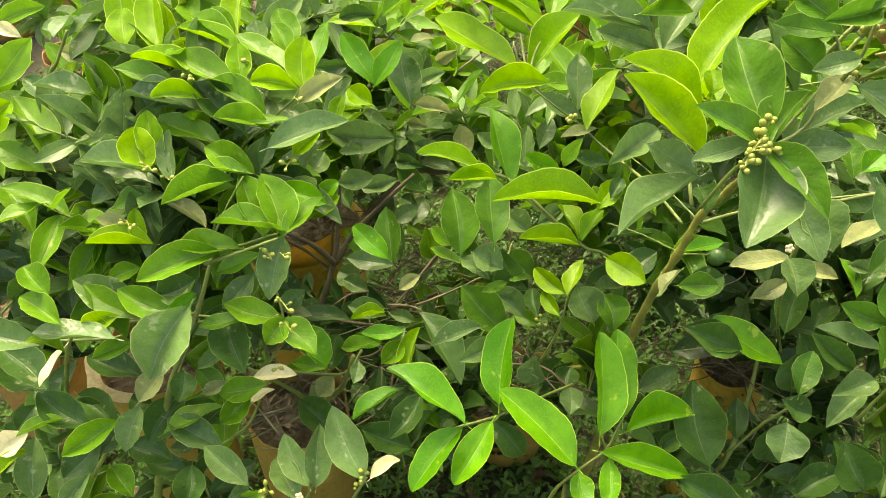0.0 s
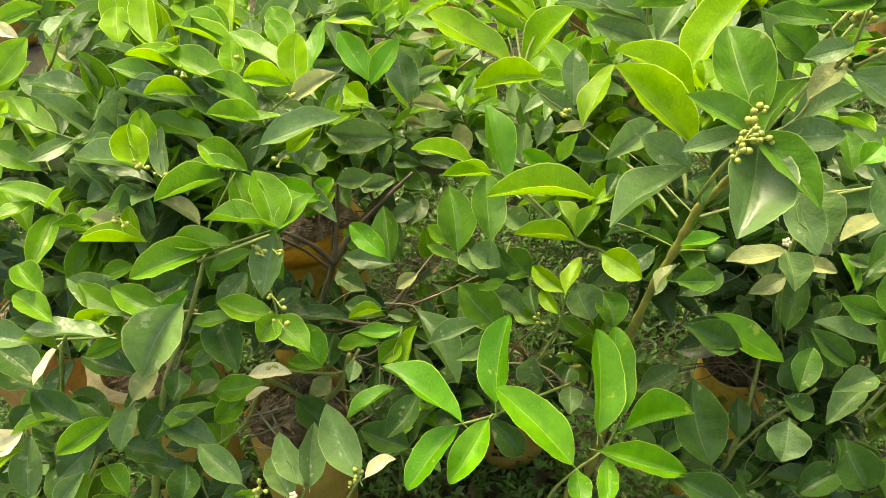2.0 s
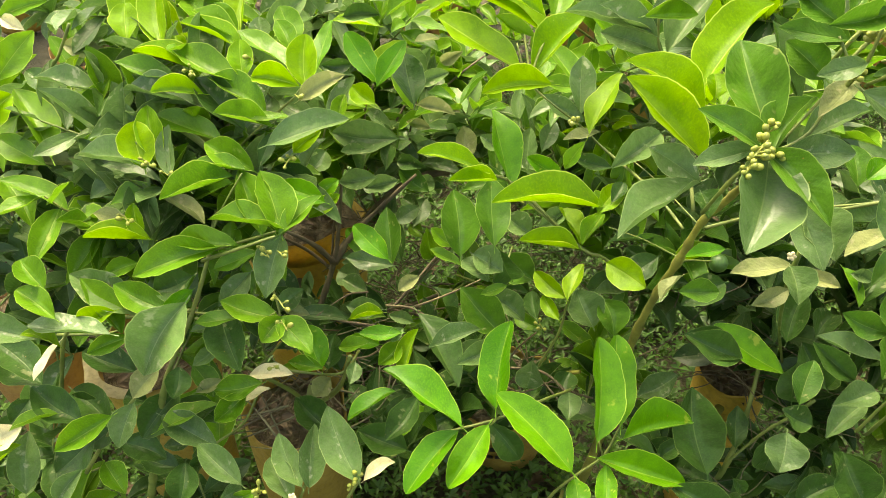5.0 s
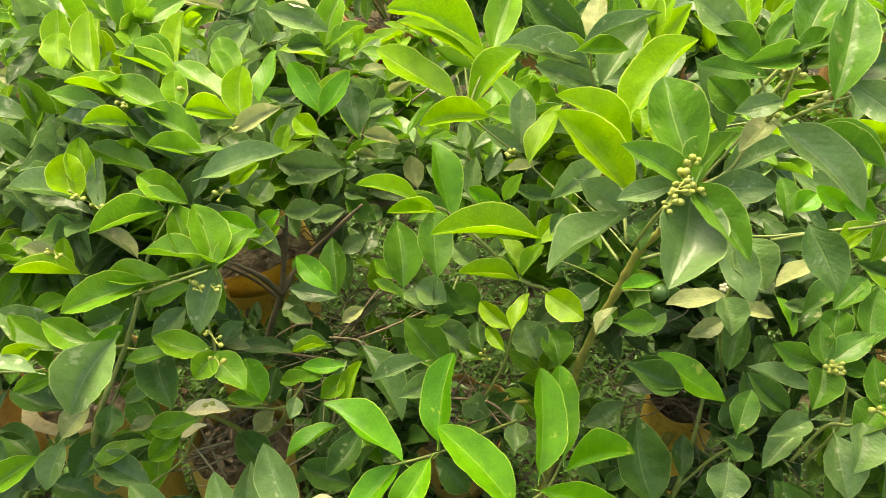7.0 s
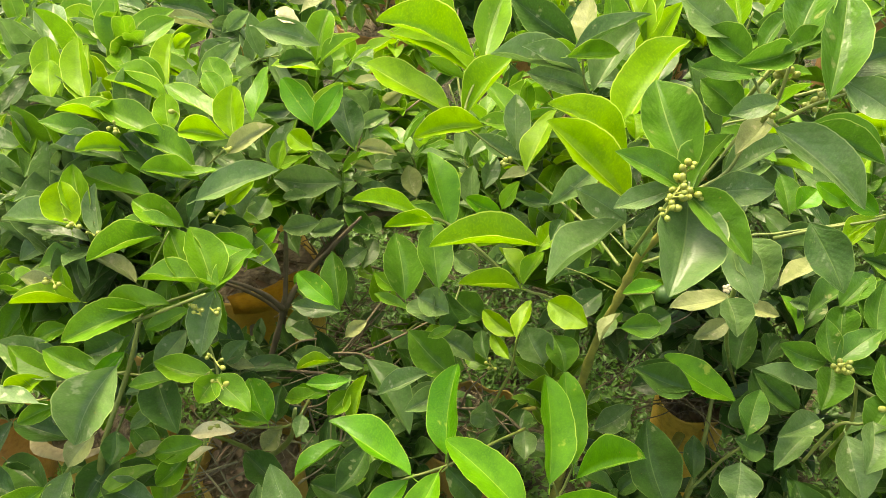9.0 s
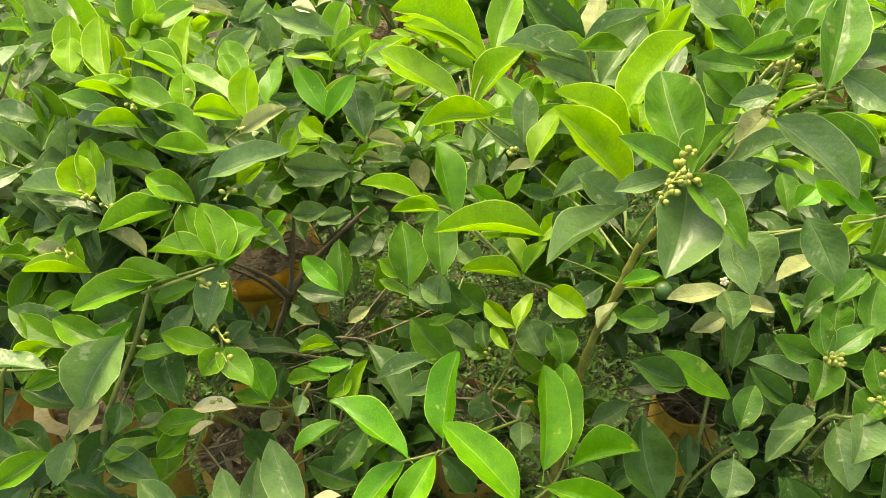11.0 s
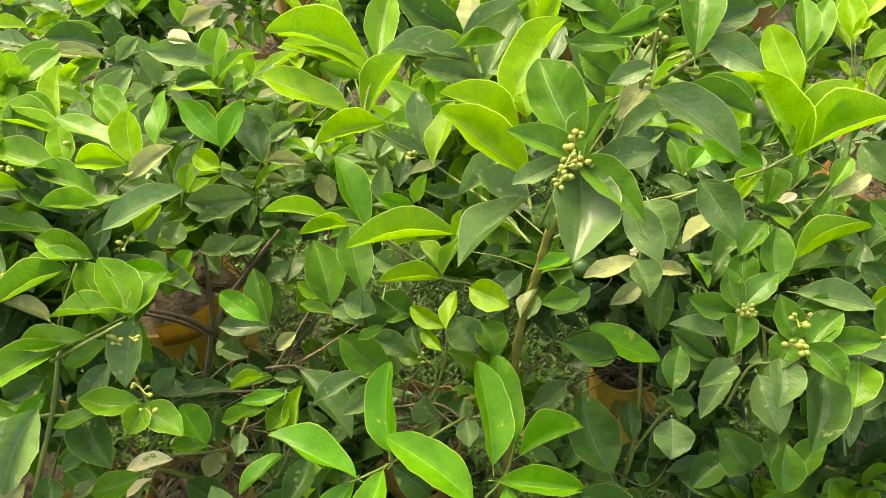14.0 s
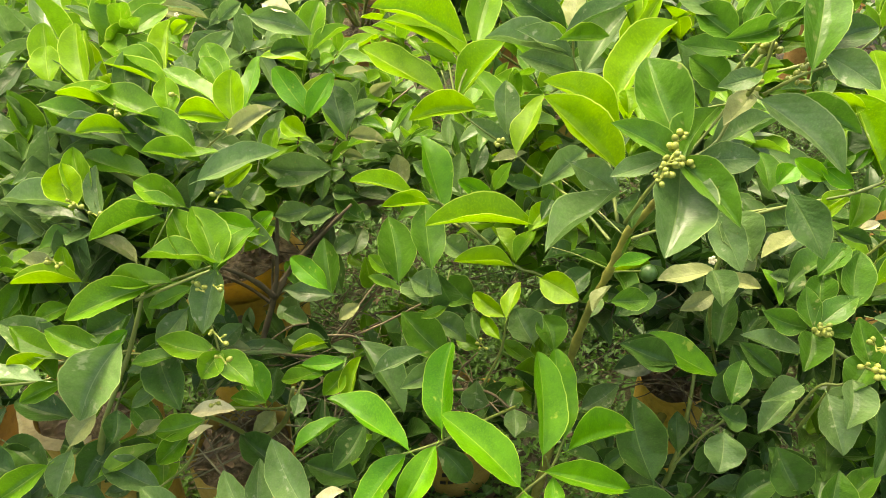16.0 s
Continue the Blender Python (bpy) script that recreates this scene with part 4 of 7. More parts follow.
leaf(shrub_far, "g", (-0.201, 1.193, 0.749), (-0.162, 1.222, 0.804), 0.043, 62)
leaf(shrub_far, "y", (-0.188, 1.197, 0.743), (-0.119, 1.230, 0.758), 0.033, 17)
leaf(shrub_far, "y", (-0.225, 1.189, 0.736), (-0.296, 1.177, 0.746), 0.030, -14)
leaf(shrub_far, "c", (-0.246, 1.238, 0.788), (-0.214, 1.216, 0.788), 0.021, 55)
leaf(shrub_far, "s", (-0.299, 1.220, 0.786), (-0.345, 1.256, 0.791), 0.043, -60)
leaf(shrub_far, "y", (-0.402, 1.204, 0.763), (-0.389, 1.228, 0.768), 0.034, 59)
leaf(shrub_far, "g", (-0.432, 1.219, 0.776), (-0.443, 1.191, 0.769), 0.035, -54)
leaf(shrub_far, "y", (-0.514, 1.197, 0.776), (-0.499, 1.196, 0.795), 0.034, 100)
leaf(shrub_far, "s", (-0.469, 1.171, 0.753), (-0.494, 1.145, 0.760), 0.024, -65)
twig(shrub_far, 0.004, (-0.284, 1.194, 0.834), (-0.289, 1.208, 0.772), (-0.245, 1.221, 0.706), (-0.216, 1.216, 0.698))
twig(shrub_far, 0.003, (-0.307, 1.206, 0.723), (-0.187, 1.186, 0.738))
blossom(shrub_far, (-0.377, 1.168, 0.807))

leaf(shrub_far, "s", (-0.427, 1.294, 0.825), (-0.488, 1.328, 0.838), 0.030, -15)
leaf(shrub_far, "y", (-0.477, 1.289, 0.811), (-0.424, 1.305, 0.819), 0.024, 43)
leaf(shrub_far, "y", (-0.538, 1.283, 0.824), (-0.477, 1.260, 0.823), 0.027, 28)
leaf(shrub_far, "d", (-0.344, 1.236, 0.786), (-0.335, 1.248, 0.837), 0.034, 48)
leaf(shrub_far, "s", (-0.371, 1.232, 0.771), (-0.310, 1.248, 0.777), 0.036, 73)
leaf(shrub_far, "s", (-0.328, 1.221, 0.755), (-0.374, 1.190, 0.736), 0.024, -30)
leaf(shrub_far, "c", (-0.239, 1.261, 0.804), (-0.193, 1.295, 0.815), 0.030, 71)
leaf(shrub_far, "c", (-0.213, 1.234, 0.798), (-0.180, 1.271, 0.803), 0.021, 1)
leaf(shrub_far, "w", (-0.256, 1.242, 0.798), (-0.215, 1.200, 0.791), 0.025, 23)
leaf(shrub_far, "y", (-0.437, 1.208, 0.744), (-0.407, 1.249, 0.757), 0.027, 65)
leaf(shrub_far, "g", (-0.253, 1.293, 0.840), (-0.235, 1.276, 0.792), 0.026, 24)
leaf(shrub_far, "y", (-0.406, 1.289, 0.842), (-0.347, 1.281, 0.853), 0.034, 83)
leaf(shrub_far, "g", (-0.270, 1.208, 0.726), (-0.211, 1.217, 0.726), 0.031, 64)
leaf(shrub_far, "g", (-0.305, 1.143, 0.672), (-0.274, 1.195, 0.718), 0.032, -10)
leaf(shrub_far, "s", (-0.270, 1.151, 0.689), (-0.218, 1.114, 0.693), 0.027, 27)
leaf(shrub_far, "d", (-0.328, 1.196, 0.708), (-0.310, 1.168, 0.658), 0.035, 14)
leaf(shrub_far, "s", (-0.274, 1.140, 0.670), (-0.232, 1.101, 0.666), 0.034, 39)

leaf(shrub_back, "c", (-0.115, 1.055, 0.654), (-0.050, 1.058, 0.644), 0.027, 6)
leaf(shrub_back, "s", (-0.055, 1.053, 0.643), (-0.036, 1.096, 0.657), 0.028, 32)
leaf(shrub_back, "s", (-0.103, 1.086, 0.680), (-0.058, 1.066, 0.702), 0.022, 52)
leaf(shrub_back, "d", (-0.139, 1.075, 0.671), (-0.104, 1.121, 0.712), 0.041, 35)
leaf(shrub_back, "s", (-0.080, 1.106, 0.717), (-0.098, 1.106, 0.669), 0.022, -84)
leaf(shrub_back, "c", (-0.053, 1.074, 0.661), (-0.040, 1.029, 0.645), 0.020, -17)
leaf(shrub_back, "d", (0.012, 1.021, 0.613), (-0.015, 0.983, 0.605), 0.021, -34)
leaf(shrub_back, "s", (-0.038, 1.007, 0.575), (-0.010, 1.041, 0.581), 0.019, 21)
leaf(shrub_back, "d", (-0.087, 0.984, 0.542), (-0.113, 1.037, 0.563), 0.046, -9)
leaf(shrub_back, "s", (-0.108, 0.972, 0.543), (-0.048, 0.967, 0.561), 0.027, 26)
leaf(shrub_back, "d", (-0.136, 1.002, 0.570), (-0.150, 1.058, 0.593), 0.026, 15)
leaf(shrub_back, "d", (-0.107, 0.957, 0.521), (-0.085, 0.921, 0.514), 0.030, 20)
leaf(shrub_back, "c", (-0.166, 0.987, 0.551), (-0.149, 1.018, 0.559), 0.021, 31)
leaf(shrub_back, "d", (0.033, 0.929, 0.513), (0.020, 0.981, 0.541), 0.049, -9)
leaf(shrub_back, "d", (0.052, 0.883, 0.455), (0.091, 0.842, 0.440), 0.041, 28)
leaf(shrub_back, "s", (0.043, 0.852, 0.388), (0.074, 0.896, 0.402), 0.031, 27)
leaf(shrub_back, "s", (-0.026, 0.873, 0.404), (-0.063, 0.906, 0.402), 0.028, -39)
leaf(shrub_back, "g", (-0.065, 0.869, 0.414), (-0.017, 0.894, 0.406), 0.023, -0)
leaf(shrub_back, "s", (-0.101, 0.877, 0.437), (-0.059, 0.869, 0.475), 0.024, 68)
twig(shrub_back, 0.003, (-0.194, 0.977, 0.540), (-0.149, 1.028, 0.607), (-0.106, 1.102, 0.671))
twig(shrub_back, 0.003, (-0.119, 1.042, 0.626), (-0.051, 1.102, 0.675), (-0.004, 1.153, 0.694))
twig(shrub_back, 0.002, (-0.116, 0.823, 0.433), (-0.057, 0.865, 0.490), (-0.018, 0.893, 0.528))
twig(shrub_back, 0.002, (-0.164, 0.844, 0.456), (-0.060, 0.802, 0.458), (0.027, 0.799, 0.494))


twig(shrub_right, 0.002, (0.300, 0.650, 1.031), (0.298, 0.651, 1.000), (0.306, 0.648, 0.964))

leaf(shrub_back, "g", (-0.270, 1.100, 0.678), (-0.324, 1.126, 0.725), 0.034, -32)
leaf(shrub_back, "g", (-0.267, 1.081, 0.688), (-0.248, 1.136, 0.739), 0.032, -28)
leaf(shrub_back, "s", (-0.267, 1.054, 0.620), (-0.300, 1.116, 0.671), 0.040, -4)
leaf(shrub_back, "s", (-0.243, 1.045, 0.623), (-0.229, 1.097, 0.671), 0.038, 24)
leaf(shrub_back, "g", (-0.308, 1.046, 0.628), (-0.303, 1.095, 0.673), 0.028, -15)
leaf(shrub_back, "s", (-0.293, 1.080, 0.681), (-0.314, 1.073, 0.705), 0.019, -62)
leaf(shrub_back, "s", (-0.315, 1.169, 0.778), (-0.365, 1.140, 0.753), 0.026, -21)
leaf(shrub_back, "s", (-0.334, 1.183, 0.783), (-0.315, 1.219, 0.794), 0.019, 46)
leaf(shrub_back, "s", (-0.143, 1.088, 0.709), (-0.106, 1.076, 0.740), 0.024, 87)
leaf(shrub_back, "s", (-0.116, 1.093, 0.699), (-0.083, 1.085, 0.739), 0.027, 96)
leaf(shrub_back, "c", (-0.069, 1.100, 0.707), (-0.034, 1.088, 0.734), 0.021, 89)
leaf(shrub_back, "s", (-0.086, 1.059, 0.682), (-0.066, 1.087, 0.689), 0.024, 40)
leaf(shrub_back, "s", (-0.322, 0.987, 0.561), (-0.284, 0.990, 0.612), 0.032, 75)
leaf(shrub_back, "s", (-0.286, 1.000, 0.585), (-0.276, 1.021, 0.590), 0.016, 35)
leaf(shrub_back, "d", (-0.256, 0.979, 0.556), (-0.239, 1.014, 0.565), 0.028, 47)
leaf(shrub_back, "s", (-0.267, 0.972, 0.540), (-0.239, 1.015, 0.548), 0.029, 54)
leaf(shrub_back, "c", (-0.187, 1.005, 0.583), (-0.210, 0.997, 0.603), 0.014, -70)
leaf(shrub_back, "d", (-0.195, 0.978, 0.550), (-0.154, 1.000, 0.535), 0.021, 54)
leaf(shrub_back, "s", (-0.143, 0.986, 0.582), (-0.096, 1.008, 0.573), 0.028, 64)
leaf(shrub_back, "g", (-0.111, 0.959, 0.556), (-0.084, 0.984, 0.556), 0.025, 43)
leaf(shrub_back, "s", (-0.073, 1.012, 0.610), (-0.049, 1.036, 0.612), 0.021, 49)
leaf(shrub_back, "g", (-0.357, 1.200, 0.790), (-0.418, 1.179, 0.775), 0.032, -72)
leaf(shrub_back, "g", (-0.421, 1.222, 0.816), (-0.353, 1.229, 0.814), 0.029, 20)

leaf(shrub_back, "s", (-0.341, 0.833, 0.432), (-0.338, 0.877, 0.445), 0.020, -3)
leaf(shrub_back, "g", (-0.312, 0.824, 0.425), (-0.302, 0.845, 0.484), 0.026, -4)
leaf(shrub_back, "s", (-0.261, 0.817, 0.455), (-0.281, 0.781, 0.451), 0.021, -41)
leaf(shrub_back, "c", (-0.298, 0.812, 0.443), (-0.318, 0.780, 0.440), 0.016, 7)
leaf(shrub_back, "c", (-0.278, 0.806, 0.441), (-0.252, 0.810, 0.408), 0.017, 1)
leaf(shrub_back, "g", (-0.252, 0.785, 0.418), (-0.217, 0.741, 0.386), 0.033, 19)
leaf(shrub_back, "y", (-0.284, 0.751, 0.359), (-0.238, 0.757, 0.343), 0.021, -3)
leaf(shrub_back, "d", (-0.190, 0.755, 0.358), (-0.211, 0.783, 0.409), 0.034, -2)
leaf(shrub_back, "c", (-0.240, 0.720, 0.326), (-0.217, 0.762, 0.333), 0.023, 27)
leaf(shrub_back, "s", (-0.186, 0.799, 0.442), (-0.144, 0.823, 0.433), 0.021, 45)
leaf(shrub_back, "y", (-0.195, 0.801, 0.422), (-0.143, 0.783, 0.452), 0.020, -12)
leaf(shrub_back, "g", (-0.176, 0.791, 0.412), (-0.120, 0.766, 0.438), 0.028, 12)
leaf(shrub_back, "c", (-0.129, 0.780, 0.419), (-0.108, 0.793, 0.413), 0.017, 44)
leaf(shrub_back, "g", (-0.105, 0.752, 0.386), (-0.082, 0.793, 0.421), 0.025, -8)
leaf(shrub_back, "s", (-0.077, 0.774, 0.393), (-0.006, 0.801, 0.414), 0.033, 15)
leaf(shrub_back, "s", (-0.038, 0.754, 0.380), (0.017, 0.772, 0.431), 0.032, 9)
leaf(shrub_back, "s", (-0.199, 0.857, 0.499), (-0.123, 0.836, 0.504), 0.033, 7)
leaf(shrub_back, "s", (-0.194, 0.837, 0.489), (-0.148, 0.802, 0.496), 0.025, 41)
leaf(shrub_back, "g", (-0.072, 0.881, 0.529), (-0.098, 0.909, 0.530), 0.023, -37)
leaf(shrub_back, "y", (-0.035, 0.876, 0.529), (-0.048, 0.906, 0.537), 0.014, 33)
leaf(shrub_back, "d", (-0.000, 0.847, 0.507), (0.032, 0.871, 0.504), 0.035, 37)
leaf(shrub_back, "g", (0.002, 0.811, 0.485), (0.041, 0.833, 0.475), 0.019, -7)
twig(shrub_back, 0.0024, (-0.190, 0.822, 0.423), (-0.110, 0.842, 0.427), (-0.060, 0.871, 0.440), (-0.026, 0.872, 0.446))
twig(shrub_back, 0.0024, (-0.220, 0.789, 0.409), (-0.160, 0.800, 0.400), (-0.114, 0.811, 0.388))
twig(shrub_back, 0.0022, (-0.143, 0.798, 0.400), (-0.166, 0.762, 0.383), (-0.194, 0.735, 0.345))
twig(shrub_back, 0.0022, (-0.086, 0.909, 0.483), (-0.119, 0.886, 0.450), (-0.143, 0.848, 0.431))

buds(shrub_right, (0.154, 0.685, 1.023), (0.157, 0.694, 1.027), 3)

twig(shrub_right, 0.003, (0.302, 0.570, 1.031), (0.289, 0.567, 1.012), (0.279, 0.571, 0.985))
buds(shrub_right, (0.244, 0.572, 1.052), (0.248, 0.577, 1.053), 2)
buds(shrub_right, (0.302, 0.561, 1.035), (0.300, 0.566, 1.036), 2)


leaf(shrub_left, "y", (-0.373, 0.748, 0.892), (-0.399, 0.808, 0.939), 0.033, -5)
leaf(shrub_left, "y", (-0.371, 0.730, 0.902), (-0.382, 0.768, 0.929), 0.031, 1)
leaf(shrub_left, "y", (-0.333, 0.728, 0.897), (-0.355, 0.792, 0.945), 0.033, -18)
leaf(shrub_left, "y", (-0.332, 0.745, 0.885), (-0.356, 0.808, 0.930), 0.032, -17)
leaf(shrub_left, "g", (-0.343, 0.751, 0.878), (-0.376, 0.764, 0.895), 0.016, -29)
leaf(shrub_left, "y", (-0.257, 0.760, 0.900), (-0.260, 0.817, 0.939), 0.027, -15)
leaf(shrub_left, "y", (-0.255, 0.797, 0.930), (-0.239, 0.810, 0.939), 0.015, 48)
leaf(shrub_left, "g", (-0.255, 0.742, 0.909), (-0.282, 0.767, 0.935), 0.018, 3)
leaf(shrub_left, "g", (-0.248, 0.729, 0.909), (-0.302, 0.752, 0.931), 0.025, -3)
leaf(shrub_left, "y", (-0.240, 0.715, 0.906), (-0.308, 0.730, 0.927), 0.029, 0)
leaf(shrub_left, "y", (-0.312, 0.726, 0.892), (-0.323, 0.743, 0.906), 0.016, 8)
leaf(shrub_left, "s", (-0.234, 0.755, 0.893), (-0.239, 0.778, 0.916), 0.023, 3)
leaf(shrub_left, "g", (-0.193, 0.758, 0.894), (-0.218, 0.790, 0.924), 0.031, -2)
leaf(shrub_left, "g", (-0.194, 0.735, 0.897), (-0.215, 0.764, 0.919), 0.023, -9)
leaf(shrub_left, "g", (-0.180, 0.700, 0.892), (-0.251, 0.736, 0.918), 0.033, 6)
leaf(shrub_left, "y", (-0.167, 0.677, 0.888), (-0.172, 0.718, 0.927), 0.032, 0)
leaf(shrub_left, "y", (-0.231, 0.679, 0.893), (-0.239, 0.709, 0.922), 0.026, 6)
leaf(shrub_left, "g", (-0.235, 0.680, 0.888), (-0.316, 0.712, 0.908), 0.036, -4)
leaf(shrub_left, "y", (-0.282, 0.697, 0.887), (-0.356, 0.707, 0.904), 0.026, 6, True)
leaf(shrub_left, "g", (-0.308, 0.696, 0.879), (-0.377, 0.703, 0.893), 0.029, -7)
leaf(shrub_left, "y", (-0.171, 0.670, 0.894), (-0.222, 0.678, 0.896), 0.026, -42, True)
leaf(shrub_left, "c", (-0.171, 0.660, 0.883), (-0.127, 0.683, 0.902), 0.021, 41)
leaf(shrub_left, "g", (-0.204, 0.655, 0.870), (-0.272, 0.686, 0.889), 0.031, -6)
leaf(shrub_left, "d", (-0.230, 0.655, 0.848), (-0.289, 0.696, 0.883), 0.035, -16)
leaf(shrub_left, "y", (-0.270, 0.667, 0.881), (-0.324, 0.662, 0.883), 0.022, -30, True)
leaf(shrub_left, "s", (-0.285, 0.672, 0.864), (-0.366, 0.687, 0.870), 0.033, 1)
leaf(shrub_left, "s", (-0.271, 0.674, 0.858), (-0.334, 0.679, 0.861), 0.021, 4)
leaf(shrub_left, "g", (-0.250, 0.643, 0.842), (-0.328, 0.666, 0.854), 0.033, -10)
leaf(shrub_left, "c", (-0.247, 0.625, 0.819), (-0.308, 0.660, 0.843), 0.028, 28)
leaf(shrub_left, "g", (-0.195, 0.639, 0.865), (-0.254, 0.643, 0.875), 0.024, -19, True)
leaf(shrub_left, "s", (-0.196, 0.618, 0.856), (-0.117, 0.643, 0.876), 0.034, 21)
leaf(shrub_left, "g", (-0.217, 0.636, 0.871), (-0.174, 0.639, 0.876), 0.015, 1)
leaf(shrub_left, "y", (-0.320, 0.604, 0.829), (-0.336, 0.638, 0.863), 0.036, 3)
leaf(shrub_left, "g", (-0.313, 0.621, 0.826), (-0.333, 0.665, 0.866), 0.028, -3)
leaf(shrub_left, "s", (-0.295, 0.604, 0.820), (-0.303, 0.642, 0.859), 0.022, -18)
leaf(shrub_left, "s", (-0.311, 0.609, 0.827), (-0.395, 0.616, 0.832), 0.034, -3)
leaf(shrub_left, "s", (-0.355, 0.641, 0.838), (-0.380, 0.642, 0.841), 0.016, -43)
leaf(shrub_left, "d", (-0.291, 0.617, 0.804), (-0.294, 0.647, 0.825), 0.031, 13)
leaf(shrub_left, "g", (-0.210, 0.610, 0.830), (-0.263, 0.627, 0.849), 0.029, -30)
leaf(shrub_left, "g", (-0.215, 0.602, 0.837), (-0.274, 0.600, 0.835), 0.023, 0)
leaf(shrub_left, "g", (-0.196, 0.563, 0.787), (-0.225, 0.607, 0.833), 0.035, 10)
leaf(shrub_left, "g", (-0.174, 0.557, 0.795), (-0.200, 0.599, 0.839), 0.039, 7)
leaf(shrub_left, "d", (-0.203, 0.609, 0.837), (-0.195, 0.640, 0.858), 0.016, 28)
leaf(shrub_left, "b", (-0.136, 0.591, 0.811), (-0.186, 0.604, 0.819), 0.024, -36)
leaf(shrub_left, "g", (-0.175, 0.552, 0.797), (-0.138, 0.588, 0.822), 0.023, 4)
leaf(shrub_left, "g", (-0.439, 0.693, 0.796), (-0.413, 0.745, 0.848), 0.031, 19)
leaf(shrub_left, "s", (-0.314, 0.617, 0.805), (-0.375, 0.619, 0.819), 0.025, 8)
leaf(shrub_left, "g", (-0.227, 0.597, 0.832), (-0.293, 0.566, 0.821), 0.029, -17, True)
leaf(shrub_left, "s", (-0.317, 0.577, 0.756), (-0.351, 0.632, 0.792), 0.033, -4)
leaf(shrub_left, "y", (-0.322, 0.563, 0.771), (-0.338, 0.593, 0.793), 0.018, -9)
leaf(shrub_left, "c", (-0.338, 0.575, 0.771), (-0.383, 0.590, 0.779), 0.019, -5)
leaf(shrub_left, "y", (-0.313, 0.564, 0.771), (-0.381, 0.558, 0.773), 0.022, 10, True)
leaf(shrub_left, "c", (-0.267, 0.592, 0.772), (-0.312, 0.608, 0.789), 0.021, 21)
leaf(shrub_left, "g", (-0.217, 0.551, 0.782), (-0.285, 0.546, 0.781), 0.027, -15)
leaf(shrub_left, "g", (-0.235, 0.545, 0.783), (-0.315, 0.517, 0.763), 0.035, -28)
leaf(shrub_left, "g", (-0.170, 0.557, 0.802), (-0.243, 0.553, 0.811), 0.028, 11)
leaf(shrub_left, "s", (-0.179, 0.572, 0.782), (-0.186, 0.518, 0.745), 0.033, -11)
leaf(shrub_left, "g", (-0.199, 0.553, 0.775), (-0.241, 0.536, 0.762), 0.019, -29)
leaf(shrub_left, "g", (-0.330, 0.555, 0.746), (-0.359, 0.538, 0.741), 0.020, -37)
leaf(shrub_left, "s", (-0.216, 0.564, 0.735), (-0.241, 0.528, 0.719), 0.025, -34)
leaf(shrub_left, "g", (-0.174, 0.513, 0.724), (-0.236, 0.523, 0.732), 0.027, -21)
leaf(shrub_left, "g", (-0.209, 0.515, 0.721), (-0.258, 0.503, 0.718), 0.020, -8)
leaf(shrub_left, "d", (-0.269, 0.544, 0.744), (-0.307, 0.530, 0.732), 0.036, -41)
leaf(shrub_left, "b", (-0.260, 0.521, 0.747), (-0.285, 0.498, 0.736), 0.016, -40)
leaf(shrub_left, "g", (-0.286, 0.516, 0.719), (-0.347, 0.530, 0.738), 0.030, -26)
leaf(shrub_left, "g", (-0.338, 0.502, 0.696), (-0.387, 0.538, 0.735), 0.029, 10)
leaf(shrub_left, "y", (-0.339, 0.506, 0.725), (-0.376, 0.492, 0.715), 0.022, -35)
leaf(shrub_left, "s", (-0.316, 0.523, 0.705), (-0.401, 0.544, 0.734), 0.037, -25)
leaf(shrub_left, "s", (-0.258, 0.499, 0.752), (-0.288, 0.442, 0.708), 0.050, -31, True)
leaf(shrub_left, "g", (-0.330, 0.501, 0.694), (-0.369, 0.482, 0.685), 0.020, -41)
leaf(shrub_left, "d", (-0.334, 0.497, 0.642), (-0.397, 0.510, 0.653), 0.032, -14)
leaf(shrub_left, "d", (-0.244, 0.532, 0.704), (-0.213, 0.482, 0.675), 0.040, 9)
leaf(shrub_left, "s", (-0.237, 0.530, 0.693), (-0.273, 0.516, 0.691), 0.015, -7)
leaf(shrub_left, "g", (-0.169, 0.511, 0.729), (-0.187, 0.489, 0.713), 0.026, -36)
leaf(shrub_left, "g", (-0.177, 0.510, 0.728), (-0.136, 0.482, 0.710), 0.029, 7)
leaf(shrub_left, "w", (-0.221, 0.516, 0.628), (-0.173, 0.518, 0.633), 0.020, 13)
leaf(shrub_left, "w", (-0.234, 0.496, 0.603), (-0.199, 0.513, 0.612), 0.016, -5)
leaf(shrub_left, "g", (-0.204, 0.506, 0.630), (-0.256, 0.498, 0.620), 0.028, -29)
leaf(shrub_left, "g", (-0.223, 0.504, 0.613), (-0.253, 0.477, 0.594), 0.026, -35)
leaf(shrub_left, "d", (-0.290, 0.504, 0.648), (-0.289, 0.474, 0.632), 0.027, -18)
leaf(shrub_left, "s", (-0.245, 0.523, 0.669), (-0.273, 0.502, 0.654), 0.016, -38)
leaf(shrub_left, "c", (-0.249, 0.511, 0.622), (-0.276, 0.497, 0.616), 0.015, -27)
leaf(shrub_left, "d", (-0.374, 0.477, 0.588), (-0.426, 0.483, 0.589), 0.032, -14)
leaf(shrub_left, "y", (-0.187, 0.669, 0.814), (-0.160, 0.689, 0.831), 0.019, 43)
leaf(shrub_left, "d", (-0.167, 0.685, 0.753), (-0.224, 0.705, 0.768), 0.028, -32)
leaf(shrub_left, "g", (-0.465, 0.734, 0.816), (-0.417, 0.715, 0.804), 0.028, 28)
leaf(shrub_left, "d", (-0.403, 0.776, 0.832), (-0.429, 0.752, 0.821), 0.024, -53)
leaf(shrub_left, "g", (-0.387, 0.723, 0.798), (-0.438, 0.737, 0.804), 0.021, -28)
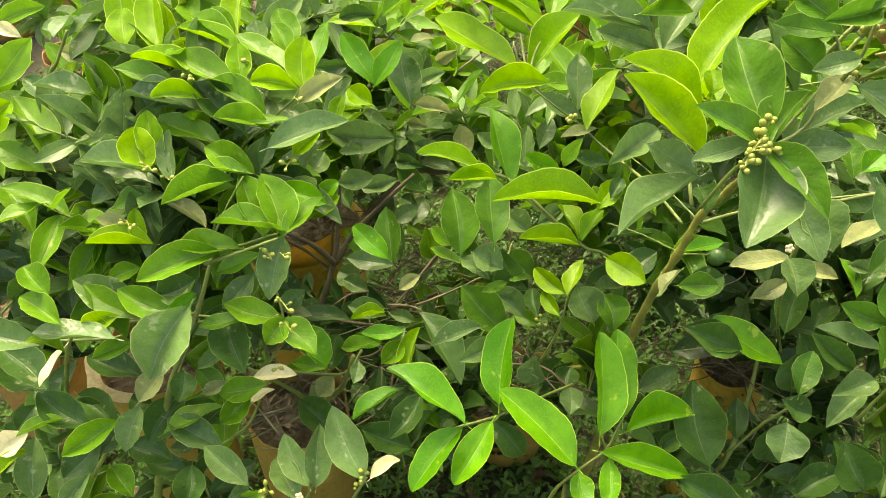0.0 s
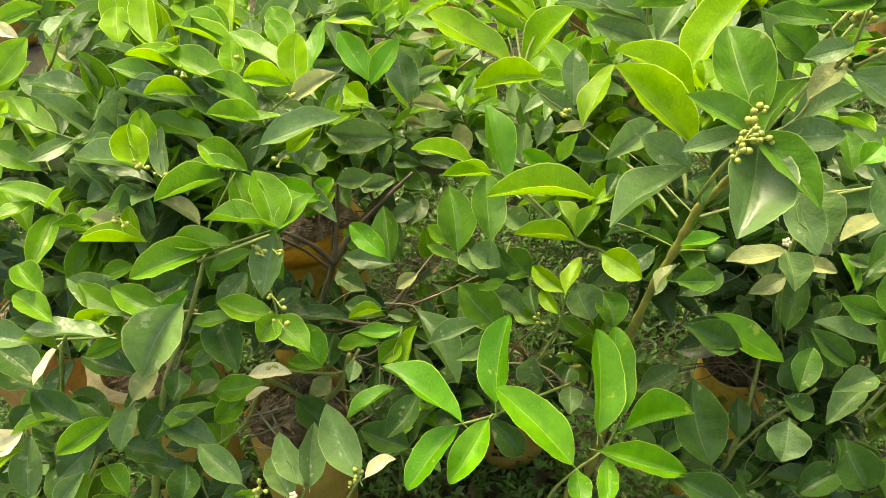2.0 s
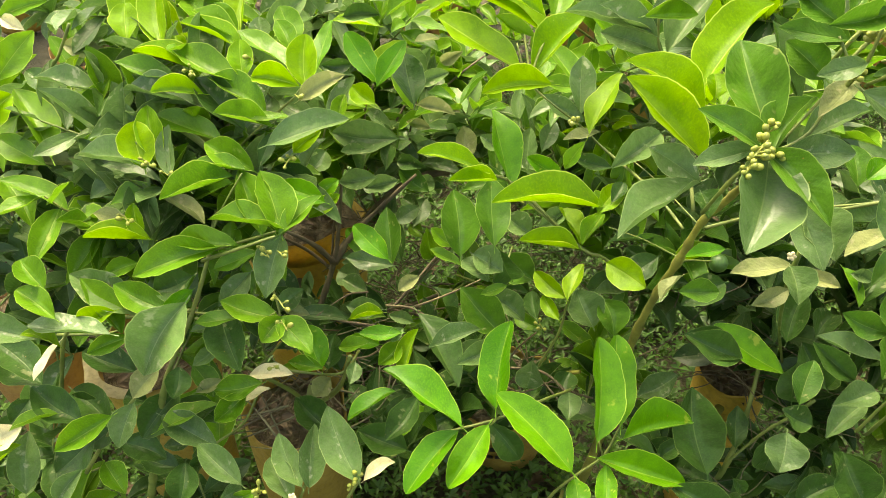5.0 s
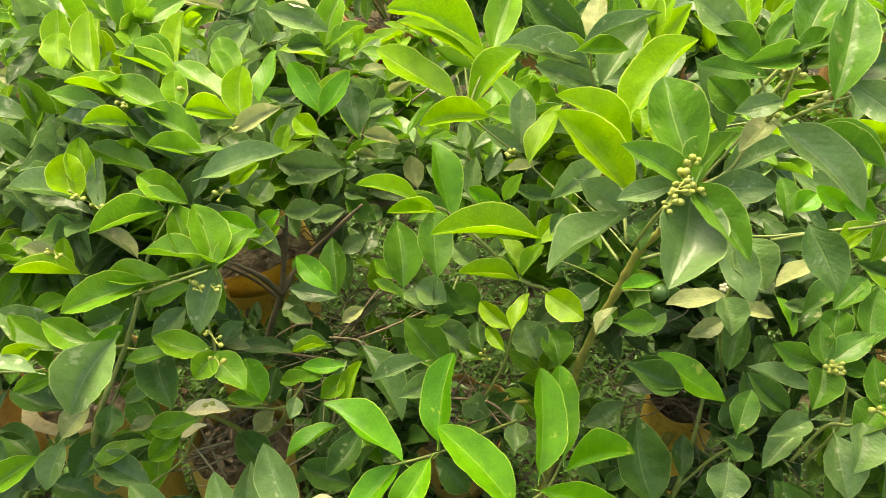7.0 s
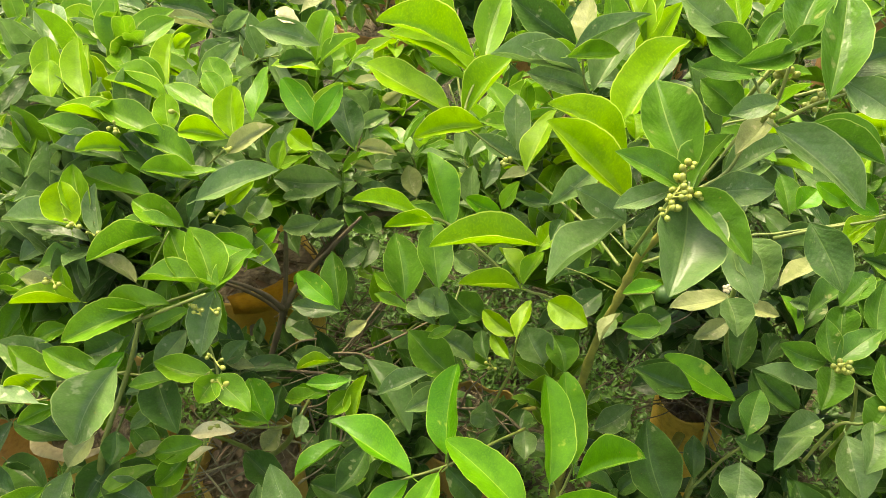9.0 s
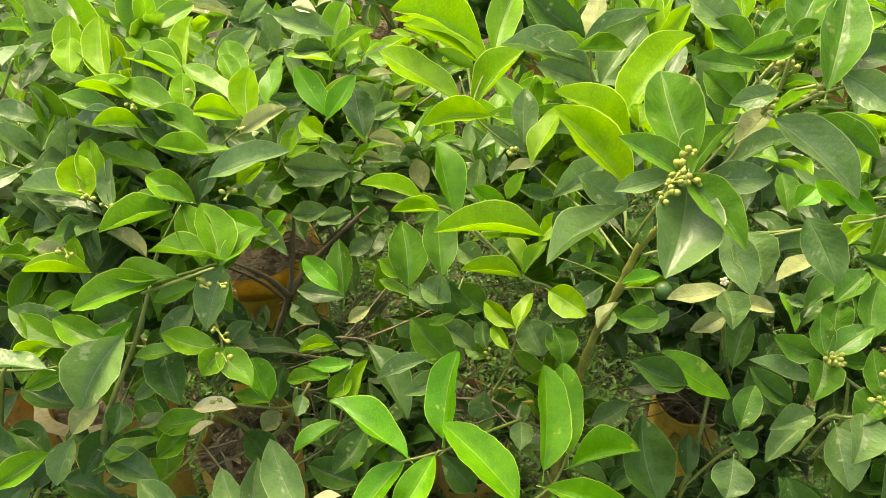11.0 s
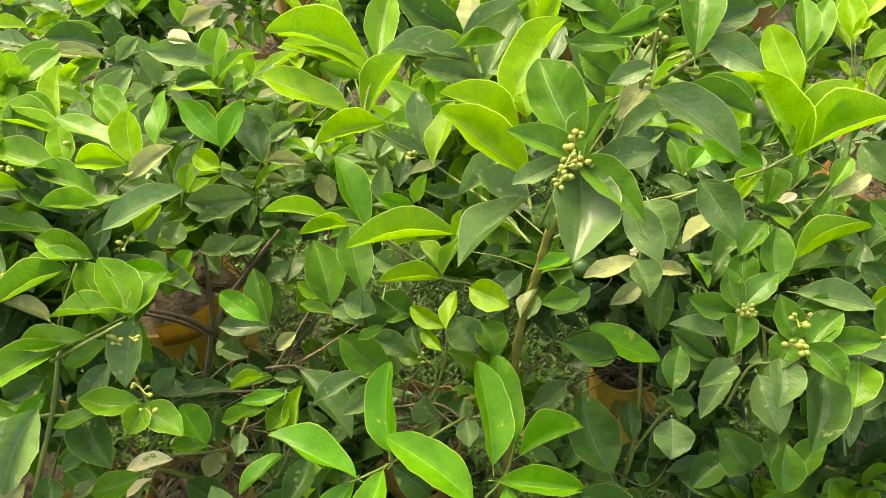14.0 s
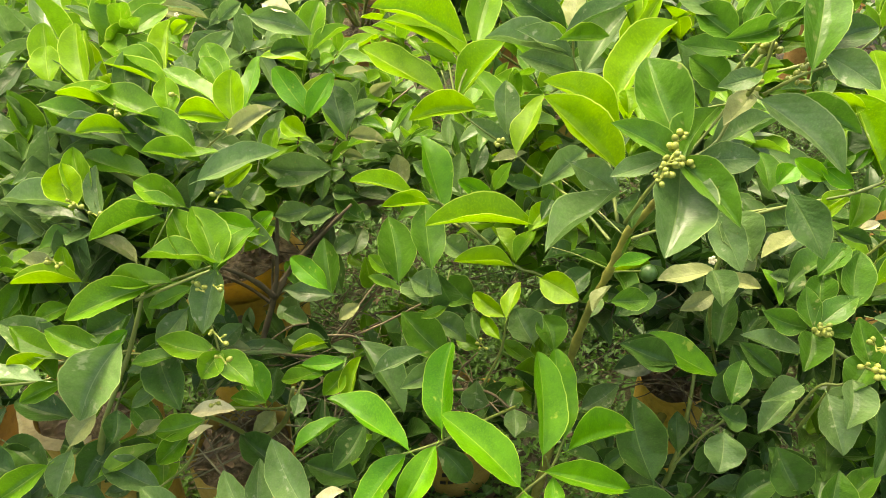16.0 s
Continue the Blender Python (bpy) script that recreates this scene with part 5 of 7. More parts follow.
leaf(shrub_left, "d", (-0.442, 0.714, 0.726), (-0.477, 0.700, 0.714), 0.029, -50)

leaf(shrub_far, "g", (-0.505, 0.879, 0.902), (-0.455, 0.885, 0.905), 0.020, 47)
leaf(shrub_far, "y", (-0.403, 0.978, 0.891), (-0.475, 0.974, 0.894), 0.029, -18)
leaf(shrub_far, "g", (-0.389, 0.939, 0.875), (-0.426, 0.955, 0.894), 0.021, -36)
leaf(shrub_far, "d", (-0.329, 0.963, 0.917), (-0.257, 0.952, 0.902), 0.038, 48)
leaf(shrub_far, "c", (-0.256, 0.936, 0.894), (-0.331, 0.942, 0.906), 0.020, -5)
leaf(shrub_far, "s", (-0.202, 0.930, 0.900), (-0.121, 0.916, 0.882), 0.034, 48)
leaf(shrub_far, "w", (-0.175, 0.940, 0.911), (-0.145, 0.932, 0.903), 0.018, 48)
leaf(shrub_far, "g", (-0.130, 0.924, 0.857), (-0.118, 0.983, 0.900), 0.036, 15)
leaf(shrub_far, "g", (-0.121, 0.915, 0.861), (-0.075, 0.944, 0.880), 0.023, 6)
leaf(shrub_far, "s", (-0.247, 0.954, 0.884), (-0.220, 0.973, 0.901), 0.022, 53)
leaf(shrub_far, "s", (-0.267, 0.866, 0.856), (-0.219, 0.913, 0.887), 0.030, 45)
leaf(shrub_far, "d", (-0.185, 0.949, 0.843), (-0.136, 0.952, 0.847), 0.024, 50)
leaf(shrub_far, "g", (-0.469, 0.985, 0.872), (-0.416, 0.969, 0.858), 0.025, 41)

leaf(shrub_back, "b", (-0.128, 0.879, 0.785), (-0.177, 0.923, 0.834), 0.035, -21)
leaf(shrub_back, "b", (-0.130, 0.868, 0.788), (-0.098, 0.915, 0.829), 0.028, 19)
leaf(shrub_back, "d", (-0.083, 0.874, 0.760), (-0.103, 0.931, 0.804), 0.044, 1)
leaf(shrub_back, "y", (-0.128, 0.837, 0.780), (-0.160, 0.855, 0.793), 0.028, -31)
leaf(shrub_back, "b", (-0.212, 0.883, 0.794), (-0.199, 0.946, 0.839), 0.031, -18)
leaf(shrub_back, "s", (-0.192, 0.857, 0.730), (-0.167, 0.913, 0.777), 0.031, -5)
leaf(shrub_back, "g", (-0.180, 0.843, 0.744), (-0.175, 0.877, 0.769), 0.021, 9)
leaf(shrub_back, "s", (-0.107, 0.879, 0.704), (-0.200, 0.885, 0.704), 0.045, -47)
leaf(shrub_back, "b", (-0.157, 0.565, 0.588), (-0.183, 0.606, 0.616), 0.032, 8)
leaf(shrub_back, "g", (-0.153, 0.559, 0.596), (-0.194, 0.563, 0.599), 0.018, -20)
leaf(shrub_back, "d", (-0.157, 0.591, 0.557), (-0.154, 0.628, 0.580), 0.035, 7)
leaf(shrub_back, "s", (-0.218, 0.632, 0.611), (-0.194, 0.654, 0.628), 0.025, 37)
leaf(shrub_back, "c", (-0.217, 0.633, 0.613), (-0.183, 0.631, 0.607), 0.015, 25)
leaf(shrub_back, "b", (-0.173, 0.684, 0.737), (-0.151, 0.707, 0.755), 0.021, 33)
leaf(shrub_back, "y", (-0.179, 0.665, 0.730), (-0.147, 0.691, 0.746), 0.019, 36)
leaf(shrub_back, "b", (-0.100, 0.716, 0.629), (-0.147, 0.743, 0.659), 0.031, -19)
leaf(shrub_back, "m", (-0.101, 0.749, 0.590), (-0.115, 0.811, 0.638), 0.036, -12)
leaf(shrub_back, "s", (-0.095, 0.726, 0.610), (-0.157, 0.729, 0.616), 0.027, -34)
leaf(shrub_back, "s", (-0.099, 0.662, 0.594), (-0.146, 0.664, 0.593), 0.027, -31)
leaf(shrub_back, "y", (-0.097, 0.652, 0.598), (-0.138, 0.643, 0.591), 0.017, 3, True)
leaf(shrub_back, "b", (-0.071, 0.625, 0.594), (-0.121, 0.616, 0.597), 0.020, -15)
leaf(shrub_back, "b", (-0.098, 0.621, 0.575), (-0.138, 0.621, 0.581), 0.019, -31)
leaf(shrub_back, "s", (-0.085, 0.617, 0.585), (-0.070, 0.632, 0.595), 0.016, 28)
leaf(shrub_back, "y", (-0.066, 0.593, 0.555), (-0.053, 0.640, 0.587), 0.023, -14)
leaf(shrub_back, "g", (-0.073, 0.624, 0.577), (-0.097, 0.599, 0.562), 0.026, -29)
leaf(shrub_back, "s", (0.023, 0.613, 0.622), (-0.035, 0.589, 0.610), 0.025, -8)
leaf(shrub_back, "s", (0.045, 0.591, 0.625), (-0.001, 0.564, 0.615), 0.025, -31)
leaf(shrub_back, "d", (-0.056, 0.662, 0.591), (0.001, 0.580, 0.553), 0.043, -17)
leaf(shrub_back, "m", (0.050, 0.652, 0.573), (-0.006, 0.692, 0.612), 0.047, -26)
leaf(shrub_back, "m", (-0.007, 0.687, 0.667), (-0.021, 0.745, 0.722), 0.047, -0)
leaf(shrub_back, "m", (0.033, 0.682, 0.690), (0.024, 0.745, 0.743), 0.043, 5)
leaf(shrub_back, "s", (0.008, 0.690, 0.670), (0.045, 0.675, 0.658), 0.035, 30)
leaf(shrub_back, "g", (0.051, 0.669, 0.642), (0.020, 0.655, 0.637), 0.014, -27)
leaf(shrub_back, "g", (-0.015, 0.693, 0.676), (-0.044, 0.706, 0.693), 0.019, -31)
leaf(shrub_back, "g", (-0.005, 0.680, 0.659), (-0.044, 0.691, 0.672), 0.017, -7)
leaf(shrub_back, "c", (-0.085, 0.692, 0.598), (-0.059, 0.708, 0.611), 0.018, 37)
leaf(shrub_back, "c", (-0.158, 0.598, 0.533), (-0.176, 0.578, 0.519), 0.025, -27)
leaf(shrub_back, "c", (-0.010, 0.927, 0.646), (-0.023, 0.960, 0.680), 0.030, -2)
leaf(shrub_back, "s", (0.070, 0.839, 0.692), (0.071, 0.880, 0.732), 0.028, -9)
leaf(shrub_back, "s", (-0.087, 0.943, 0.750), (-0.045, 0.960, 0.764), 0.022, 47)
leaf(shrub_back, "c", (-0.083, 0.901, 0.745), (-0.031, 0.897, 0.735), 0.021, 33)
leaf(shrub_back, "s", (-0.132, 0.836, 0.668), (-0.182, 0.829, 0.661), 0.028, -45)
leaf(shrub_back, "s", (-0.145, 0.842, 0.708), (-0.178, 0.839, 0.705), 0.016, -45)
leaf(shrub_back, "s", (-0.198, 0.837, 0.705), (-0.218, 0.806, 0.688), 0.032, -36)
leaf(shrub_back, "s", (-0.153, 0.874, 0.621), (-0.110, 0.887, 0.628), 0.026, 43)
leaf(shrub_back, "s", (-0.044, 0.927, 0.649), (-0.090, 0.941, 0.655), 0.027, -36)
leaf(shrub_back, "c", (-0.070, 0.950, 0.678), (-0.106, 0.956, 0.684), 0.016, -46)
leaf(shrub_back, "s", (0.086, 0.838, 0.722), (0.102, 0.875, 0.746), 0.024, 16)
leaf(shrub_back, "s", (0.038, 0.896, 0.685), (0.003, 0.906, 0.699), 0.022, -41)
leaf(shrub_back, "s", (-0.112, 0.845, 0.582), (-0.078, 0.868, 0.598), 0.026, 40)
leaf(shrub_back, "m", (-0.065, 0.876, 0.619), (-0.111, 0.901, 0.638), 0.030, -26)
leaf(shrub_back, "s", (0.078, 0.771, 0.639), (0.045, 0.788, 0.655), 0.032, -33)
leaf(shrub_back, "m", (0.087, 0.749, 0.579), (0.046, 0.770, 0.602), 0.045, -33)
leaf(shrub_back, "s", (0.121, 0.793, 0.664), (0.089, 0.774, 0.649), 0.024, -32)
leaf(shrub_back, "s", (0.029, 0.696, 0.597), (0.076, 0.676, 0.576), 0.034, 24)
leaf(shrub_back, "s", (0.159, 0.659, 0.591), (0.137, 0.694, 0.618), 0.045, -19)
leaf(shrub_back, "m", (0.169, 0.681, 0.618), (0.183, 0.647, 0.591), 0.040, 12)
leaf(shrub_back, "s", (-0.068, 0.703, 0.531), (-0.101, 0.707, 0.537), 0.018, -32)
leaf(shrub_back, "s", (-0.189, 0.689, 0.552), (-0.223, 0.703, 0.560), 0.021, -23)
leaf(shrub_back, "s", (-0.171, 0.754, 0.553), (-0.135, 0.740, 0.545), 0.025, 26)

leaf(shrub_right, "y", (0.069, 0.756, 0.940), (-0.031, 0.775, 0.971), 0.043, -26, True)
leaf(shrub_right, "y", (0.074, 0.753, 0.920), (-0.019, 0.789, 0.950), 0.042, -1)
leaf(shrub_right, "y", (0.048, 0.711, 0.902), (-0.040, 0.749, 0.937), 0.041, -15)
leaf(shrub_right, "y", (0.062, 0.760, 0.914), (0.018, 0.775, 0.930), 0.019, -19)
leaf(shrub_right, "y", (0.060, 0.717, 0.892), (0.112, 0.777, 0.932), 0.036, -2, True)
leaf(shrub_right, "g", (0.080, 0.772, 0.927), (0.103, 0.845, 0.979), 0.037, 13)
leaf(shrub_right, "y", (0.081, 0.704, 0.891), (0.010, 0.691, 0.884), 0.029, -35, True)
leaf(shrub_right, "y", (0.045, 0.793, 0.955), (0.031, 0.826, 0.986), 0.022, -6)
leaf(shrub_right, "s", (0.169, 0.675, 0.961), (0.085, 0.693, 0.973), 0.035, -14)
leaf(shrub_right, "s", (0.167, 0.665, 0.965), (0.113, 0.682, 0.986), 0.024, -26)
leaf(shrub_right, "d", (0.166, 0.712, 0.975), (0.105, 0.743, 1.008), 0.033, -55)
leaf(shrub_right, "g", (0.166, 0.677, 0.980), (0.135, 0.689, 0.986), 0.014, -47)
leaf(shrub_right, "d", (0.158, 0.669, 0.986), (0.229, 0.697, 1.010), 0.024, -2)
leaf(shrub_right, "s", (0.181, 0.675, 0.945), (0.241, 0.740, 0.993), 0.040, -1)
leaf(shrub_right, "g", (0.152, 0.666, 0.983), (0.200, 0.670, 0.985), 0.019, 38, True)
leaf(shrub_right, "c", (0.174, 0.708, 0.971), (0.181, 0.755, 1.007), 0.024, -24)
leaf(shrub_right, "s", (0.180, 0.684, 0.940), (0.120, 0.699, 0.952), 0.029, -50)
leaf(shrub_right, "s", (0.119, 0.757, 0.827), (0.118, 0.806, 0.874), 0.032, 9)
leaf(shrub_right, "s", (0.124, 0.753, 0.821), (0.075, 0.772, 0.842), 0.022, -37)
leaf(shrub_right, "y", (0.128, 0.727, 0.821), (0.162, 0.785, 0.866), 0.032, -20)
leaf(shrub_right, "c", (0.141, 0.738, 0.818), (0.100, 0.725, 0.813), 0.017, -6)
leaf(shrub_right, "s", (0.203, 0.724, 0.829), (0.150, 0.683, 0.808), 0.031, -28)
leaf(shrub_right, "d", (0.162, 0.748, 0.765), (0.115, 0.754, 0.772), 0.019, -35)
leaf(shrub_right, "b", (0.103, 0.712, 0.772), (0.063, 0.727, 0.787), 0.021, -38)
leaf(shrub_right, "y", (0.191, 0.543, 0.956), (0.129, 0.577, 0.984), 0.030, -20, True)
leaf(shrub_right, "y", (0.190, 0.514, 0.935), (0.127, 0.554, 0.982), 0.035, -25)
leaf(shrub_right, "y", (0.185, 0.554, 0.969), (0.242, 0.613, 1.022), 0.039, -8)
leaf(shrub_right, "y", (0.193, 0.535, 0.977), (0.192, 0.550, 0.990), 0.021, -3)
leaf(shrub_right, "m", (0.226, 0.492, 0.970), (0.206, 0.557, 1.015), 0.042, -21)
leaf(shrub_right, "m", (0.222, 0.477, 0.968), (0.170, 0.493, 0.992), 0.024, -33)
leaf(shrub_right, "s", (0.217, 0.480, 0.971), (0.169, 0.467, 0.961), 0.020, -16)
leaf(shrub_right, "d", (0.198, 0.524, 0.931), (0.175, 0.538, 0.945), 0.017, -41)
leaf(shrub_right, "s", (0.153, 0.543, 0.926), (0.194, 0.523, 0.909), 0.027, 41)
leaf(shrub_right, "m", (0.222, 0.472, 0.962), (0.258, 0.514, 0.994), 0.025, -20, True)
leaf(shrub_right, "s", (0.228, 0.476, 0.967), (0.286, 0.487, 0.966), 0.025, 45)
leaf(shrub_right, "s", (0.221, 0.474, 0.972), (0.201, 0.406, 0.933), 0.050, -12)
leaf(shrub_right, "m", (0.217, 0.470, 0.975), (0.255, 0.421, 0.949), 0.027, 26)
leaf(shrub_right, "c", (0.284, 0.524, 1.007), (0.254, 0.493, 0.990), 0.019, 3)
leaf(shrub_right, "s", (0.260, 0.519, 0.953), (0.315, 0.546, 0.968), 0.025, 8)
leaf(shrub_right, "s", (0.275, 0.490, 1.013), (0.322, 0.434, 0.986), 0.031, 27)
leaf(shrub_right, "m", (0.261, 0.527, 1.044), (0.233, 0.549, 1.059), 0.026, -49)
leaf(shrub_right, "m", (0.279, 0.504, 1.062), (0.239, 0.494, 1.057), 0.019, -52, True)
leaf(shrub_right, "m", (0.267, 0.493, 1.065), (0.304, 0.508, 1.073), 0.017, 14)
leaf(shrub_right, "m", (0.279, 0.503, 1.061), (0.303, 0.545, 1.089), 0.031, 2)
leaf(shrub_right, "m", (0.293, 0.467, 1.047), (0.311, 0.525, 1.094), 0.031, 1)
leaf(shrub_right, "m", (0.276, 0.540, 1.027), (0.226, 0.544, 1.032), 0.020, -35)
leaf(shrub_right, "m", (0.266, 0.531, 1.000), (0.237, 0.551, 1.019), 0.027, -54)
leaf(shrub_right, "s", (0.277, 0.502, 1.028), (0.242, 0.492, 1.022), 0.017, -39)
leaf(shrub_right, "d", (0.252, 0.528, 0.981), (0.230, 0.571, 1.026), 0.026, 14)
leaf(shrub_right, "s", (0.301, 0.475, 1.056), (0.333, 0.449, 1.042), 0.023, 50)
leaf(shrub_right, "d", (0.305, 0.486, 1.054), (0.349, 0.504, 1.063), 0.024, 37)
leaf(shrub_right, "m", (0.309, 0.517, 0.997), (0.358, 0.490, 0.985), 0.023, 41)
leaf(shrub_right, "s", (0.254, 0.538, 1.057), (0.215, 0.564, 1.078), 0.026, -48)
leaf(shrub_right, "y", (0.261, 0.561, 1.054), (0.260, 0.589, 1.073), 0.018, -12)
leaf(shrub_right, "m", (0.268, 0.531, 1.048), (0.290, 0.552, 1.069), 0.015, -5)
leaf(shrub_right, "y", (0.227, 0.695, 0.982), (0.212, 0.742, 1.017), 0.024, 3)
leaf(shrub_right, "y", (0.226, 0.695, 0.983), (0.247, 0.731, 1.016), 0.021, -3)
leaf(shrub_right, "m", (0.360, 0.601, 0.859), (0.355, 0.633, 0.883), 0.023, -15)
leaf(shrub_right, "b", (0.397, 0.576, 0.889), (0.369, 0.592, 0.901), 0.018, -55)
leaf(shrub_right, "m", (0.391, 0.582, 0.897), (0.423, 0.592, 0.906), 0.018, 28)
leaf(shrub_right, "d", (0.344, 0.533, 0.902), (0.360, 0.478, 0.874), 0.034, 27)
leaf(shrub_right, "s", (0.310, 0.555, 0.868), (0.320, 0.513, 0.843), 0.038, 25)
leaf(shrub_right, "s", (0.286, 0.547, 0.875), (0.306, 0.498, 0.843), 0.031, 31)
leaf(shrub_right, "c", (0.392, 0.579, 0.829), (0.346, 0.549, 0.818), 0.022, 16)
leaf(shrub_right, "c", (0.316, 0.567, 0.787), (0.255, 0.555, 0.784), 0.025, -4)
leaf(shrub_right, "c", (0.320, 0.568, 0.757), (0.282, 0.548, 0.751), 0.019, -28)
leaf(shrub_right, "s", (0.305, 0.552, 0.800), (0.310, 0.521, 0.781), 0.030, 13)
leaf(shrub_right, "c", (0.320, 0.562, 0.780), (0.361, 0.558, 0.773), 0.017, 30)
leaf(shrub_right, "b", (0.374, 0.593, 0.768), (0.385, 0.557, 0.750), 0.016, -9)
leaf(shrub_right, "s", (0.191, 0.511, 0.916), (0.127, 0.465, 0.891), 0.033, 16)
leaf(shrub_right, "d", (0.208, 0.556, 0.875), (0.214, 0.534, 0.863), 0.023, 14)
leaf(shrub_right, "b", (0.245, 0.558, 0.811), (0.208, 0.548, 0.807), 0.015, -13)
leaf(shrub_right, "m", (0.217, 0.567, 0.745), (0.258, 0.573, 0.743), 0.024, 36)
leaf(shrub_right, "c", (0.207, 0.539, 0.791), (0.186, 0.514, 0.780), 0.014, 37)
leaf(shrub_right, "d", (0.292, 0.651, 0.685), (0.243, 0.627, 0.669), 0.034, -28)
leaf(shrub_right, "d", (0.216, 0.664, 0.706), (0.174, 0.639, 0.690), 0.031, -25)

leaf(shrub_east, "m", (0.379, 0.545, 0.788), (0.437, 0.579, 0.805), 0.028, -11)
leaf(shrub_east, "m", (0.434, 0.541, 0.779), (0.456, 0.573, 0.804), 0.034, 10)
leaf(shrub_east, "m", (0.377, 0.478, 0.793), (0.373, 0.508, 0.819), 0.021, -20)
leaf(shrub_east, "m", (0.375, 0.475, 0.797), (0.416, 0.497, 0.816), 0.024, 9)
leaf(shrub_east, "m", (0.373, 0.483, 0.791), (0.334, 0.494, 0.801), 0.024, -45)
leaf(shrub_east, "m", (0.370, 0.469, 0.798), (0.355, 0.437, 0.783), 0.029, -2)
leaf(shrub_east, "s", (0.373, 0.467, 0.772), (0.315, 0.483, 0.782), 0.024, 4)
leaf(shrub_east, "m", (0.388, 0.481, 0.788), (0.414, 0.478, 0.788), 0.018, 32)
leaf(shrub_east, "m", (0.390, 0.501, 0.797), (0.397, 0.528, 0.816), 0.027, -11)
leaf(shrub_east, "d", (0.371, 0.490, 0.720), (0.334, 0.516, 0.740), 0.023, -41)
leaf(shrub_east, "s", (0.391, 0.485, 0.713), (0.348, 0.467, 0.709), 0.025, -15)
leaf(shrub_east, "s", (0.393, 0.492, 0.689), (0.351, 0.457, 0.674), 0.025, 2)
leaf(shrub_east, "s", (0.378, 0.582, 0.770), (0.398, 0.577, 0.767), 0.014, 44)
leaf(shrub_east, "d", (0.390, 0.564, 0.748), (0.412, 0.596, 0.768), 0.026, -0)

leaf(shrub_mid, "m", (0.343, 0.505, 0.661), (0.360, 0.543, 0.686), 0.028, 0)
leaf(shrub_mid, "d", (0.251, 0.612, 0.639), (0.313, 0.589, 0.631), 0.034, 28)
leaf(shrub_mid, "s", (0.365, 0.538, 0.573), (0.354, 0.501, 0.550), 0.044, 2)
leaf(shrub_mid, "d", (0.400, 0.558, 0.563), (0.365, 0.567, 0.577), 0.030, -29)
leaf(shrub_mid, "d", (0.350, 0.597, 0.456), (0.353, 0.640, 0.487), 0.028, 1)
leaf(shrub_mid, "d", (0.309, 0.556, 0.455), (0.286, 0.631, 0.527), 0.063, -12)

# some leaves here take deeper green and dark kinds as painted shade
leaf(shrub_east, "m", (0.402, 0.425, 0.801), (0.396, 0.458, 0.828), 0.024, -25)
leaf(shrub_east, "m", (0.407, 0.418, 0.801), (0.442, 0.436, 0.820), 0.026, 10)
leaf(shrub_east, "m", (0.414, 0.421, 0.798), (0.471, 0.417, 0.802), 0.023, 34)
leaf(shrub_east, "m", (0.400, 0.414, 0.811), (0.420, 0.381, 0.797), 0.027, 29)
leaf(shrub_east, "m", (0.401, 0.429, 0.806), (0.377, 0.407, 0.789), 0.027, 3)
leaf(shrub_east, "s", (0.382, 0.414, 0.799), (0.370, 0.380, 0.779), 0.030, -4)
leaf(shrub_east, "s", (0.369, 0.417, 0.778), (0.374, 0.374, 0.752), 0.033, 14)
leaf(shrub_east, "d", (0.421, 0.410, 0.785), (0.392, 0.355, 0.749), 0.036, -6)
leaf(shrub_east, "s", (0.440, 0.410, 0.763), (0.432, 0.364, 0.737), 0.022, -2)
leaf(shrub_east, "g", (0.450, 0.410, 0.788), (0.432, 0.376, 0.772), 0.032, 5)
leaf(shrub_east, "s", (0.419, 0.472, 0.814), (0.481, 0.447, 0.808), 0.027, 23)
leaf(shrub_east, "m", (0.420, 0.460, 0.806), (0.461, 0.455, 0.812), 0.018, 30)
leaf(shrub_east, "m", (0.415, 0.492, 0.806), (0.425, 0.532, 0.840), 0.029, 0)
leaf(shrub_east, "g", (0.398, 0.527, 0.815), (0.426, 0.542, 0.836), 0.017, 17)
leaf(shrub_east, "m", (0.447, 0.535, 0.800), (0.517, 0.554, 0.814), 0.030, -1)
leaf(shrub_east, "y", (0.447, 0.525, 0.804), (0.525, 0.540, 0.820), 0.026, -17, True)
leaf(shrub_east, "y", (0.549, 0.536, 0.720), (0.598, 0.542, 0.730), 0.021, 28)
leaf(shrub_east, "m", (0.549, 0.495, 0.700), (0.573, 0.537, 0.730), 0.031, -3)
leaf(shrub_east, "m", (0.561, 0.489, 0.710), (0.567, 0.512, 0.732), 0.016, -15)
leaf(shrub_east, "c", (0.639, 0.541, 0.707), (0.593, 0.541, 0.708), 0.019, -3)
leaf(shrub_east, "w", (0.631, 0.537, 0.701), (0.595, 0.525, 0.693), 0.016, 19)
leaf(shrub_east, "m", (0.658, 0.571, 0.666), (0.655, 0.608, 0.700), 0.037, -27)
leaf(shrub_east, "y", (0.608, 0.487, 0.715), (0.625, 0.526, 0.756), 0.036, -1)
leaf(shrub_east, "s", (0.492, 0.457, 0.740), (0.552, 0.431, 0.731), 0.027, 14)
leaf(shrub_east, "g", (0.592, 0.498, 0.645), (0.650, 0.505, 0.649), 0.026, 22)
leaf(shrub_east, "s", (0.650, 0.478, 0.629), (0.596, 0.496, 0.635), 0.023, -25)
leaf(shrub_east, "g", (0.517, 0.466, 0.675), (0.541, 0.477, 0.686), 0.021, 2)
leaf(shrub_east, "s", (0.563, 0.507, 0.573), (0.603, 0.517, 0.590), 0.034, 12)
leaf(shrub_east, "m", (0.666, 0.503, 0.502), (0.637, 0.539, 0.531), 0.036, -36)
